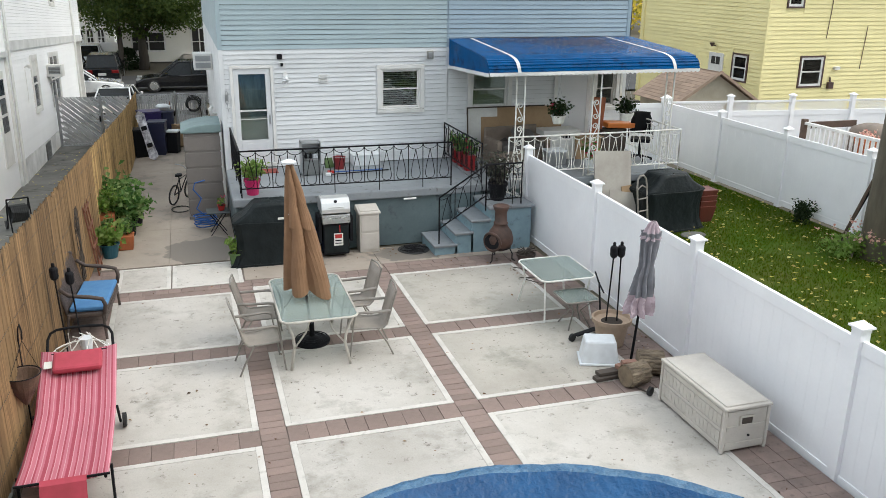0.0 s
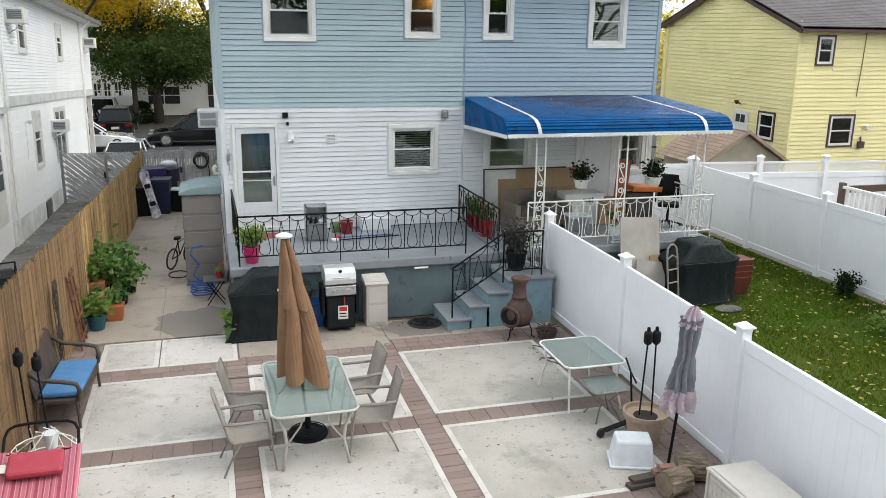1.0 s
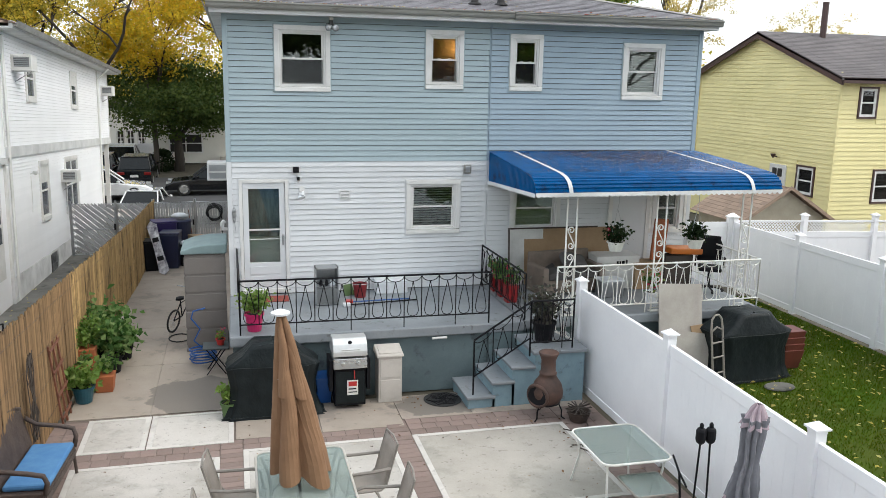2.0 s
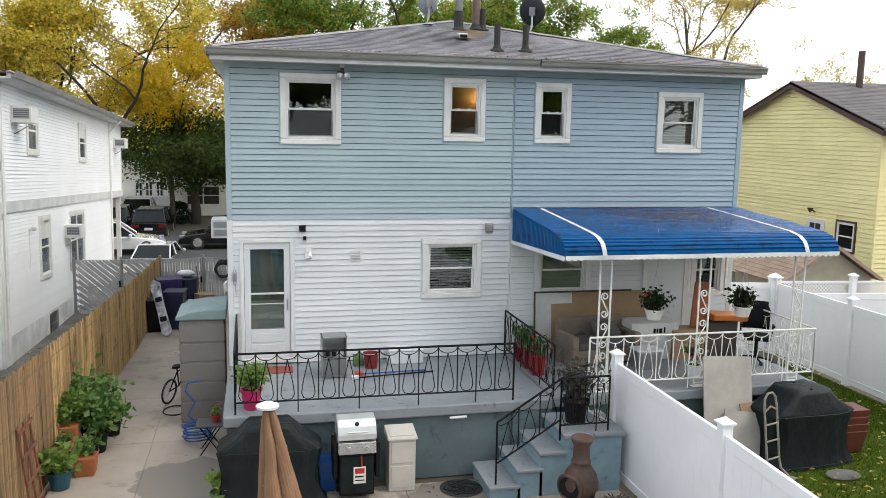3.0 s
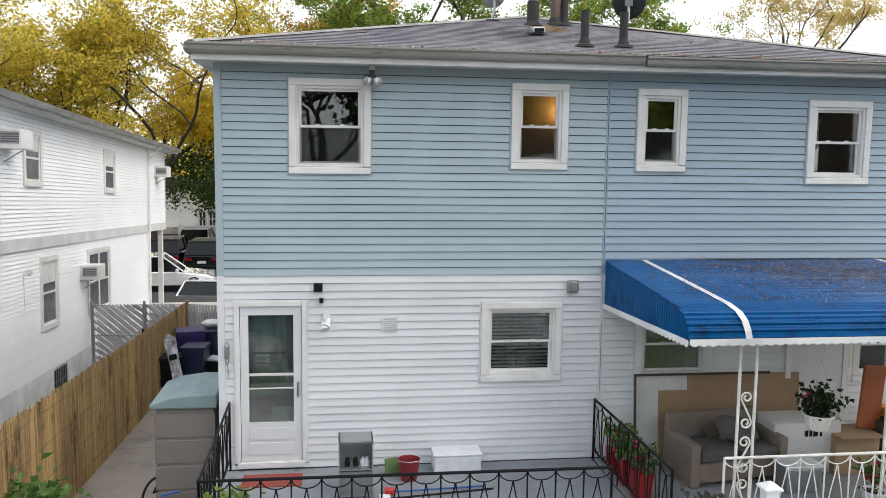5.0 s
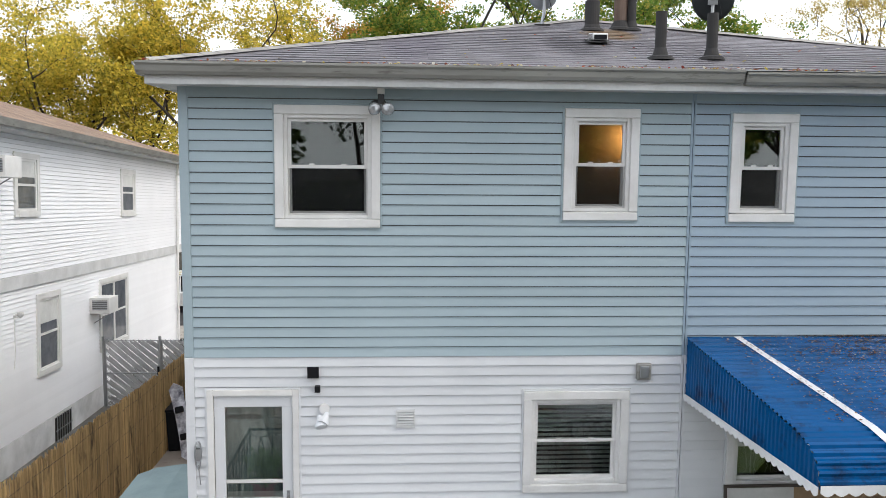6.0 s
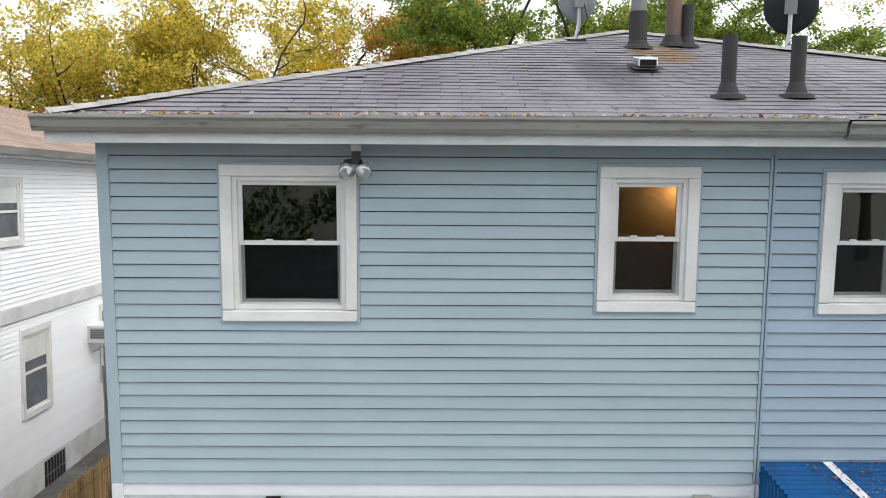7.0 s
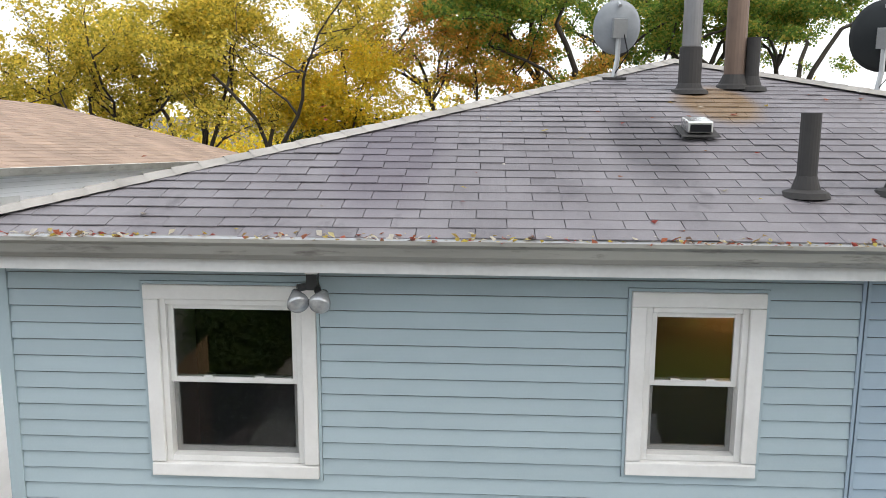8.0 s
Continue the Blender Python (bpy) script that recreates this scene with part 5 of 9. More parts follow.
# trees behind the yard, mirrored in the upstairs windows
for x, y, h, sd, mt_ in ((14, -34, 12, 66, GREEN), (25, -37, 13, 67, DEEP), (-9, -36, 12, 61, DEEP), (0.5, -40, 14, 62, EVERGREEN), (9, -37, 12, 63, DEEP), (18, -39, 13, 64, GREEN), (-18, -38, 13, 65, DEEP)):
    tree(x, y, h * 1.3, 0.9, mt_, 5200, 0.36, sd, "tall leafy tree beyond the pool yard", r=0.3, first=0.2)

# unseen hedge, added so the upstairs panes mirror dark green
hedge = thing("garden_hedge", "unseen leafy hedge behind the pool, added for the window reflections", "hedge", kind="stuff")
rg = random.Random(66)
pts = [(rg.uniform(-7, 11), rg.uniform(-20.9, -19.6), rg.uniform(0.1, 4.6)) for _ in range(520)] + [(rg.uniform(-3.3, -2.7), rg.uniform(-20, -11.6), rg.uniform(0.1, 3.0)) for _ in range(260)]
part("foliage", leaf_shape(pts, 25000, 0.2, 0.26, rg), DEEP, hedge)

# ================================================================ yard things
WICKER = surface("dark_brown_wicker", (0.075, 0.052, 0.042), (0.045, 0.032, 0.027), rough=0.6, grain=160, stain=6, bump=0.9, depth=0.006, fine=0.3)
BLUE_CLOTH = surface("faded_blue_cushion_cloth", (0.06, 0.17, 0.36), (0.09, 0.22, 0.40), rough=0.9, grain=150, stain=5, bump=0.3)
PINK_CLOTH = surface("faded_red_pillow_cloth", (0.42, 0.055, 0.085), (0.34, 0.05, 0.07), rough=0.9, grain=200, stain=5, bump=0.3)
TAN_CLOTH = surface("tan_umbrella_canvas", (0.25, 0.14, 0.075), (0.20, 0.11, 0.058), rough=0.9, grain=180, stain=3, bump=0.3)
GREY_CLOTH = surface("grey_faded_canvas", (0.20, 0.20, 0.22), (0.14, 0.14, 0.155), rough=0.9, grain=180, stain=5, bump=0.3)
MAUVE_CLOTH = surface("faded_mauve_canvas", (0.46, 0.37, 0.40), (0.36, 0.28, 0.31), rough=0.9, grain=180, stain=6, bump=0.3)
SLING = surface("taupe_mesh_sling", (0.33, 0.29, 0.25), (0.27, 0.24, 0.21), rough=0.85, grain=260, stain=4, bump=0.5, fine=0.2)
TAUPE_METAL = surface("taupe_powder_coat", (0.26, 0.235, 0.205), rough=0.45, grain=60, stain=6, bump=0.05)
BEIGE_RESIN = surface("beige_resin", (0.54, 0.50, 0.45), (0.46, 0.42, 0.375), rough=0.55, grain=50, stain=2.5, bump=0.15)
TAN_RESIN = surface("taupe_resin_shed", (0.185, 0.165, 0.15), (0.155, 0.138, 0.125), rough=0.6, grain=50, stain=1.5, bump=0.15)
GREEN_ROOF = surface("grey_green_resin_roof", (0.20, 0.27, 0.27), (0.15, 0.205, 0.21), rough=0.6, grain=50, stain=2, bump=0.15)
BLACK_COVER = surface("black_vinyl_cover", (0.007, 0.010, 0.011), (0.012, 0.017, 0.018), rough=0.5, grain=7, stain=4, bump=0.7, depth=0.03, spec=0.22)
STAINLESS = surface("stainless_steel", (0.68, 0.68, 0.66), rough=0.28, metal=0.9, grain=90, stain=3, bump=0.03, stretch=(0.2, 1, 1))
TERRA = surface("terracotta_orange", (0.42, 0.13, 0.045), (0.32, 0.10, 0.04), rough=0.8, grain=60, stain=4, bump=0.2)
CLAY = surface("fired_brown_clay", (0.095, 0.05, 0.036), (0.035, 0.024, 0.02), rough=0.7, grain=50, stain=5, bump=0.25)
POT_TAN = surface("tan_garden_pot", (0.38, 0.28, 0.20), (0.28, 0.205, 0.145), rough=0.7, grain=50, stain=4, bump=0.15)
POT_GREEN = surface("green_garden_pot", (0.10, 0.17, 0.055), (0.075, 0.125, 0.045), rough=0.6, grain=50, stain=4, bump=0.1)
POT_TEAL = surface("teal_glazed_pot", (0.015, 0.085, 0.12), rough=0.3, grain=40, stain=4, bump=0.05)
POT_PINK = surface("bright_pink_pot", (0.55, 0.02, 0.13), rough=0.4, grain=40, stain=4, bump=0.05)
POT_RED = surface("bright_red_planter", (0.30, 0.012, 0.014), rough=0.4, grain=40, stain=4, bump=0.05)
POT_WHITE = surface("white_hanging_pot", (0.72, 0.71, 0.66), rough=0.45, grain=40, stain=4, bump=0.05)
POTSOIL = surface("potting_soil", (0.035, 0.025, 0.018), rough=0.95, grain=60, bump=0.6, depth=0.01)
FROST = surface("frosted_white_plastic", (0.72, 0.74, 0.76), (0.60, 0.61, 0.62), rough=0.4, grain=40, stain=5, bump=0.08)
LOGEND = surface("weathered_log_end", (0.23, 0.175, 0.115), (0.13, 0.10, 0.07), rough=0.85, grain=40, stain=8, bump=0.3)
BRICK = surface("old_brick", (0.27, 0.15, 0.11), (0.19, 0.11, 0.085), rough=0.9, grain=80, stain=10, bump=0.4)
WOOD_DARK = surface("weathered_dark_timber", (0.07, 0.055, 0.045), rough=0.85, grain=30, stain=5, bump=0.3, stretch=(0.2, 1, 1))
WOOD_RED = surface("red_brown_timber", (0.20, 0.075, 0.04), (0.13, 0.05, 0.03), rough=0.75, grain=30, stain=4, bump=0.2)
TARP = surface("blue_pool_tarp", (0.004, 0.052, 0.15), (0.008, 0.075, 0.20), rough=0.42, grain=16, stain=3.0, bump=0.9, depth=0.03, fine=0.15, spec=0.35)
BLUE_PLASTIC = surface("bright_blue_plastic", (0.012, 0.09, 0.33), rough=0.4, grain=40, bump=0.05)
PAPER = surface("paper_tag", (0.78, 0.77, 0.72), rough=0.8, grain=40, bump=0)
RED_PLASTIC = surface("red_plastic", (0.50, 0.03, 0.025), rough=0.4, grain=40, bump=0.05)
MESHGREEN = leafy("garden_green_leaves", [(0.05, 0.12, 0.03), (0.10, 0.20, 0.05), (0.18, 0.29, 0.085), (0.30, 0.38, 0.15)])
LIGHTGREEN = leafy("bright_green_leaves", [(0.13, 0.23, 0.04), (0.21, 0.32, 0.07), (0.27, 0.35, 0.10)])
GREYGREEN = leafy("dry_grey_green_leaves", [(0.06, 0.07, 0.05), (0.10, 0.10, 0.075), (0.09, 0.07, 0.07)])
PINKBLOOM = leafy("pink_blossoms", [(0.75, 0.06, 0.16), (0.65, 0.03, 0.08), (0.80, 0.15, 0.25)])


def striped_sling():
    m, n, l, b = nodes_of("pink_striped_sling")
    tc, sep = n.new("ShaderNodeTexCoord"), n.new("ShaderNodeSeparateXYZ")
    l.new(tc.outputs["Object"], sep.inputs[0])
    k = n.new("ShaderNodeMath")
    k.operation = "MULTIPLY"
    k.inputs[1].default_value = 4.6
    l.new(sep.outputs["X"], k.inputs[0])
    fr = n.new("ShaderNodeMath")
    fr.operation = "FRACT"
    l.new(k.outputs[0], fr.inputs[0])
    r = n.new("ShaderNodeValToRGB")
    r.color_ramp.interpolation = "CONSTANT"
    red, pink, white = (0.33, 0.055, 0.085, 1), (0.46, 0.14, 0.185, 1), (0.54, 0.27, 0.31, 1)
    e = r.color_ramp.elements
    e[0].position, e[0].color = 0.0, red
    e[1].position, e[1].color = 0.16, white
    for p, c in ((0.20, pink), (0.34, red), (0.42, white), (0.46, pink), (0.62, white), (0.66, red), (0.74, pink), (0.86, white), (0.9, pink)):
        q = e.new(p)
        q.color = c
    l.new(fr.outputs[0], r.inputs[0])
    nz = n.new("ShaderNodeTexNoise")
    nz.inputs["Scale"].default_value = 6
    h = n.new("ShaderNodeHueSaturation")
    mr = n.new("ShaderNodeMapRange")
    mr.inputs["To Min"].default_value, mr.inputs["To Max"].default_value = 0.85, 1.15
    l.new(nz.outputs["Fac"], mr.inputs["Value"])
    l.new(mr.outputs[0], h.inputs["Value"])
    l.new(r.outputs[0], h.inputs["Color"])
    l.new(h.outputs[0], b.inputs["Base Color"])
    b.inputs["Roughness"].default_value = 0.85
    return m


STRIPED = striped_sling()


def ring(r, z, n=24, cx=0, cy=0, ph=0.0):
    return [(cx + r * math.cos(2 * math.pi * i / n + ph), cy + r * math.sin(2 * math.pi * i / n + ph), z) for i in range(n)]


def pot(name, at, r, h, mat, label, group="", plant=None, leaves=0, leaf=0.06, spread=0.12, tall=0.25, square=False, bloom=0, seed=1, stems=6):
    """A garden pot with soil and a plant in it."""
    t = thing(name, label, "plant pot", at=at, group=group)
    if square:
        part("pot", Shape().hexa([(-r * 0.8, -r * 0.8, 0), (r * 0.8, -r * 0.8, 0), (r * 0.8, r * 0.8, 0), (-r * 0.8, r * 0.8, 0), (-r, -r, h), (r, -r, h), (r, r, h), (-r, r, h)]), mat, t, bevel=0.01)
    else:
        part("pot", Shape().lathe([(r * 0.68, 0), (r * 0.72, 0.01), (r * 0.95, h * 0.86), (r * 1.06, h * 0.87), (r * 1.08, h), (r * 0.98, h), (r * 0.93, h * 0.9), (0.01, h * 0.88)], 20), mat, t, smooth=False)
    part("soil", Shape().lathe([(0.01, h * 0.885), (r * 0.93, h * 0.89), (r * 0.5, h * 0.93), (0.01, h * 0.95)], 14), POTSOIL, t)
    if plant:
        rg = random.Random(seed)
        st, tips = Shape(), []
        for i in range(stems):
            a, b = rg.uniform(0, 6.28), rg.uniform(0.2, 1.0)
            tip = (math.cos(a) * spread * b, math.sin(a) * spread * b, h + tall * rg.uniform(0.5, 1.1))
            mid = (tip[0] * 0.35, tip[1] * 0.35, h + (tip[2] - h) * 0.5)
            st.tube([(0, 0, h * 0.9), mid, tip], 0.006, 4, 0.003)
            tips += [tip, mid, tuple((p + q) / 2 for p, q in zip(tip, mid))]
        part("stems", st, BARK, t)
        part("foliage", leaf_shape(tips, leaves, leaf, spread * 0.33, rg), plant, t)
        if bloom:
            part("blossom", leaf_shape([p for p in tips if p[2] > h + tall * 0.3][:max(2, bloom // 12)], bloom, leaf * 0.8, 0.03, rg), PINKBLOOM, t)
    return t


# ---------------------------------------------------------------- pool
pool = thing("pool", "round above-ground pool under a wrinkled blue winter tarp", "pool", at=(1.2, -14.84, 0))
part("pool_wall", Shape().lathe([(2.58, -0.02), (2.58, 0.83)], 48), surface("pool_wall_steel", (0.20, 0.27, 0.33), rough=0.5, grain=30, bump=0.1), pool)
rows = []
rg = random.Random(5)
for k, (r, z) in enumerate([(0.02, 0.90), (0.6, 0.90), (1.2, 0.91), (1.7, 0.93), (2.1, 0.97), (2.35, 1.04), (2.5, 1.12), (2.58, 1.17), (2.66, 1.19), (2.70, 1.16), (2.70, 1.06), (2.69, 0.92), (2.70, 0.80)]):
    rows.append([((r + (0.012 * math.sin(a * 37 + k) if k > 8 else 0)) * math.cos(a), (r + (0.012 * math.sin(a * 41 + k) if k > 8 else 0)) * math.sin(a),
                  z + (0.006 * math.sin(a * 23 + k * 0.7) + 0.005 * math.sin(a * 61 + k) if 5 < k < 12 else 0.02 * math.sin(a * 9 + k * 2) + 0.012 * math.sin(a * 17 - k))) for a in [2 * math.pi * i / 180 for i in range(181)]])
part("tarp", Shape().grid(rows[:8]), TARP, pool, "crinkled blue tarpaulin cover", smooth=True)
# lighter blue paints the sky sheen along the rim
HEM = surface("sky_sheen_tarp_hem", (0.022, 0.09, 0.19), (0.09, 0.18, 0.28), rough=0.3, grain=26, stain=9.0, bump=1.0, depth=0.03, fine=0.3, spec=0.6)
part("tarp_hem", Shape().grid(rows[7:]), HEM, pool, "crinkled hem over the pool rim, sky sheen in its paler colour", smooth=True)

# ---------------------------------------------------------------- sun lounger
lg = thing("sun_lounger", "red and pink striped sling sun lounger with a red pillow", "sun lounger", at=(-2.14, -9.0, 0), turn=1)
yy = [(-1.15, 0.40), (-0.7, 0.36), (0.0, 0.37), (0.3, 0.40), (0.75, 0.56), (1.2, 0.74)]
part("sling", Shape().grid([[(x, y, z - 0.04 * (1 - (x / 0.42) ** 2)) for x in [-0.42 + 0.84 * i / 12 for i in range(13)]] for y, z in yy]), STRIPED, lg, "striped fabric", solid=0.006, smooth=True)
for sx in (-0.43, 0.43):
    part("side_rail", Shape().tube([(sx * 0.90, y, z - 0.03) for y, z in yy], 0.016, 8), BLACK_IRON, lg)
    part("leg", Shape().tube([(sx, -0.95, 0.38), (sx, -1.0, 0.0)], 0.015, 8), BLACK_IRON, lg)
    part("leg", Shape().tube([(sx, 0.25, 0.39), (sx, 0.45, 0.08)], 0.015, 8), BLACK_IRON, lg)
    w = part("wheel", Shape().lathe([(0.085, -0.02), (0.085, 0.02)], 16, m=pose(sx * 1.1, 0.47, 0.085, 0, 90, 0)), DARK_RUBBER, lg)
part("cross_bar", Shape().tube([(-0.40, 1.17, 0.70), (0.40, 1.17, 0.70)], 0.014, 8), BLACK_IRON, lg)
part("cross_bar", Shape().tube([(-0.43, -1.15, 0.40), (0.43, -1.15, 0.40)], 0.014, 8), BLACK_IRON, lg)
part("head_arch", Shape().tube([(-0.37, 0.75, 0.5), (-0.37, 1.30, 0.70), (-0.365, 1.40, 0.80), (-0.33, 1.44, 0.865), (-0.26, 1.46, 0.895), (-0.1, 1.47, 0.905), (0.1, 1.47, 0.905), (0.26, 1.46, 0.895), (0.33, 1.44, 0.865), (0.365, 1.40, 0.80), (0.37, 1.30, 0.70), (0.37, 0.75, 0.5)], 0.017, 8), BLACK_IRON, lg, smooth=True)
pl = part("pillow", Shape().box(-0.27, 0.27, -0.15, 0.15, -0.045, 0.045, pose(0, 0.93, 0.69, 22, 0, 0)), PINK_CLOTH, lg, "red headrest pillow", bevel=0.035)
part("pillow_tag", Shape().box(-0.37, -0.28, -0.06, 0.05, -0.01, -0.006, pose(0, 0.93, 0.69, 22, 0, 0)), PAPER, lg, "small white care tag")
part("foot_cover", Shape().grid([[(x, y, z) for x in (-0.2, 0, 0.22)] for y, z in ((-1.14, 0.415), (-1.2, 0.39), (-1.26, 0.25), (-1.3, 0.06))]), PINK_CLOTH, lg, solid=0.01)

# ---------------------------------------------------------------- hanging cone basket on a crook, wire basket
hk = thing("hanging_basket", "brown cone-shaped coir hanging basket on an iron crook", "hanging basket", at=(-2.62, -8.75, 0))
part("crook", Shape().tube([(-0.06, 0.35, 0.0), (-0.06, 0.35, 1.15), (-0.04, 0.33, 1.32), (-0.01, 0.28, 1.38), (0.02, 0.2, 1.33), (0.02, 0.16, 1.25)], 0.009), BLACK_IRON, hk)
part("cone", Shape().lathe([(0.02, 0.55), (0.14, 0.76), (0.19, 0.92), (0.17, 0.915), (0.12, 0.8), (0.01, 0.7)], 18), surface("brown_coir", (0.14, 0.085, 0.055), (0.08, 0.05, 0.035), rough=0.95, grain=80, stain=8, bump=0.7, depth=0.01), hk)
part("rim", Shape().tube(ring(0.19, 0.925), 0.007, 5, closed=True), BLACK_IRON, hk)
part("hanger", Shape().tube([(0.19, 0, 0.925), (0.02, 0.14, 1.25)], 0.003, 4).tube([(-0.1, 0.16, 0.925), (0.02, 0.14, 1.25)], 0.003, 4).tube([(-0.1, -0.16, 0.925), (0.02, 0.14, 1.25)], 0.003, 4), BLACK_IRON, hk)
wb = thing("wire_basket", "tangled white wire garden basket by the bamboo fence", "basket", at=(-2.22, -7.30, 0))
wb.scale = (1.25, 1.25, 1.5)
rg = random.Random(9)
for r, z in ((0.2, 0.02), (0.24, 0.12), (0.26, 0.22), (0.27, 0.32)):
    part("hoop", Shape().tube(ring(r, z, 16), 0.006, 4, closed=True), WHITE_IRON, wb)
for i in range(9):
    a = i * 0.7
    part("wire", Shape().tube([(0.2 * math.cos(a), 0.2 * math.sin(a), 0.02), (0.27 * math.cos(a), 0.27 * math.sin(a), 0.32), (0.1 * math.cos(a + 1), 0.1 * math.sin(a + 1), 0.42 + 0.08 * rg.random())], 0.005, 4), WHITE_IRON, wb)
part("plastic_cup", Shape().lathe([(0.05, 0.3), (0.07, 0.42), (0.06, 0.42)], 12, (0.05, 0.05, 0)), FROST, wb)


def torch(x, y, z0, h, lean=(0, 0)):
    t = thing("tiki_torch", "black garden torch on a thin pole", "torch", at=(x, y, z0), group="garden torches")
    top = Vector((lean[0], lean[1], h))
    part("pole", Shape().tube([(0, 0, 0), top * 0.5, top], 0.011, 6), BLACK_IRON, t)
    part("canister", Shape().lathe([(0.012, -0.03), (0.045, 0.0), (0.055, 0.03), (0.055, 0.13), (0.045, 0.15), (0.03, 0.16)], 12, tuple(top)), BLACK_PLASTIC, t)
    part("snuffer", Shape().lathe([(0.022, 0.16), (0.022, 0.2), (0.012, 0.215), (0.0, 0.216)], 10, tuple(top)), BLACK_IRON, t)


torch(-2.46, -6.75, 0, 1.30, (-0.03, -0.05))
torch(-2.28, -6.65, 0, 1.18, (-0.05, -0.03))

# ---------------------------------------------------------------- wicker bench
bn = thing("wicker_bench", "dark brown wicker garden bench with a blue cushion", "bench", at=(-2.28, -5.2, 0), turn=-4)
L = 0.64
for sy in (-L, L):
    for sx, lean in ((0.24, 0.02), (-0.22, -0.05)):
        part("leg", Shape().tube([(sx, sy, 0.40), (sx + lean, sy * 1.03, 0.0)], 0.02, 8), WICKER, bn)
    part("arm", Shape().tube([(-0.30, sy, 0.80), (-0.18, sy * 1.03, 0.70), (0.10, sy * 1.04, 0.66), (0.26, sy * 1.03, 0.62), (0.29, sy, 0.52), (0.26, sy, 0.38)], 0.03, 8), WICKER, bn, smooth=True)
part("seat", Shape().box(-0.24, 0.27, -L, L, 0.34, 0.40), WICKER, bn, bevel=0.015)
part("apron", Shape().box(0.255, 0.275, -L, L, 0.26, 0.345), WICKER, bn, bevel=0.005)
rows = []
for j in range(9):
    z = 0.40 + 0.64 * j / 8
    rows.append([(-0.24 - 0.12 * j / 8, -L + 2 * L * i / 16, z + (0.17 * math.sin(math.pi * i / 16) * (j / 8) ** 2 - 0.12 * (j / 8))) for i in range(17)])
part("backrest", Shape().grid(rows), WICKER, bn, "curved woven back", solid=0.025, smooth=True)
part("back_rim", Shape().tube(rows[-1], 0.028, 8), WICKER, bn, smooth=True)
part("cushion", Shape().box(-0.22, 0.28, -0.58, 0.58, 0.404, 0.475), BLUE_CLOTH, bn, "faded blue seat cushion", bevel=0.03)

# ---------------------------------------------------------------- planters and shrubs at the bamboo fence
pot("garden_pot", (-2.28, -2.05, 0), 0.17, 0.27, POT_TEAL, "teal glazed pot with a bright bushy plant", "planters", LIGHTGREEN, 300, 0.11, 0.26, 0.26, seed=6, stems=10)
pot("planter_box", (-2.03, -1.58, 0), 0.16, 0.28, TERRA, "orange terracotta planter box with herbs", "planters", MESHGREEN, 170, 0.08, 0.16, 0.30, True, seed=3)
pot("planter_box", (-2.36, -1.52, 0.0), 0.15, 0.40, TERRA, "tall orange terracotta planter box with herbs", "planters", MESHGREEN, 90, 0.07, 0.14, 0.2, True, seed=4)
pot("planter_box", (-2.40, -0.95, 0.0), 0.17, 0.55, TERRA, "raised orange planter box with a pale green shrub", "planters", LIGHTGREEN, 330, 0.09, 0.26, 0.40, True, seed=5)
pot("garden_pot", (-2.02, -0.72, 0), 0.17, 0.30, BLACK_PLASTIC, "black nursery pot with a tall leafy shrub", "planters", MESHGREEN, 620, 0.12, 0.36, 0.56, seed=7, stems=12)
pot("garden_pot", (-2.20, -0.18, 0), 0.19, 0.32, BLACK_PLASTIC, "black nursery pot with a tall leafy shrub", "planters", MESHGREEN, 720, 0.12, 0.38, 0.66, seed=8, stems=14)
pot("garden_pot", (-1.90, -0.02, 0), 0.14, 0.24, BLACK_PLASTIC, "black nursery pot with a leafy plant", "planters", MESHGREEN, 220, 0.10, 0.2, 0.35, seed=18, stems=8)
tr = thing("trellis", "red-brown wooden trellis leaning on the bamboo fence", "trellis", at=(-2.40, -2.75, 0), tilt=(0, -6))
for y in (-0.28, 0.0, 0.28):
    part("slat", Shape().box(-0.012, 0.012, y - 0.02, y + 0.02, 0, 1.25), WOOD_RED, tr)
for z in (0.15, 0.5, 0.85, 1.18):
    part("slat", Shape().box(0.013, 0.03, -0.32, 0.32, z - 0.02, z + 0.02), WOOD_RED, tr)
vine = thing("dead_vine", "dry brown vine tangle hung on the bamboo fence", "vine", at=(-2.5, -4.35, 0))
rg = random.Random(2)
for i in range(14):
    y0 = rg.gauss(0, 0.08)
    part("stem", Shape().tube([(rg.uniform(0, 0.05), y0 + rg.gauss(0, 0.08), z) for z in (0.4, 0.7, 1.0, 1.3, 1.55)], 0.006, 4), WOOD_DARK, vine)

# ---------------------------------------------------------------- resin storage shed
sh = thing("storage_shed", "taupe resin storage shed with a grey-green roof", "shed", at=(-0.46, 0.66, 0))
part("body", Shape().box(-0.36, 0.36, -0.5, 0.5, 0.05, 1.86), TAN_RESIN, sh, bevel=0.03)
for i in range(5):
    part("wall_rib", Shape().box(-0.37, 0.37, -0.512, -0.5, 0.12 + 0.34 * i, 0.42 + 0.34 * i).box(-0.372, -0.36, -0.48, 0.48, 0.12 + 0.34 * i, 0.42 + 0.34 * i), TAN_RESIN, sh, bevel=0.008)
part("base", Shape().box(-0.38, 0.38, -0.53, 0.53, 0.0, 0.06), TAN_RESIN, sh, bevel=0.01)
part("roof", Shape().prism([(-0.42, 1.86), (-0.42, 1.92), (-0.2, 2.0), (0.1, 2.04), (0.40, 2.04), (0.40, 1.86)], -0.56, 0.56, "y"), GREEN_ROOF, sh, bevel=0.02)

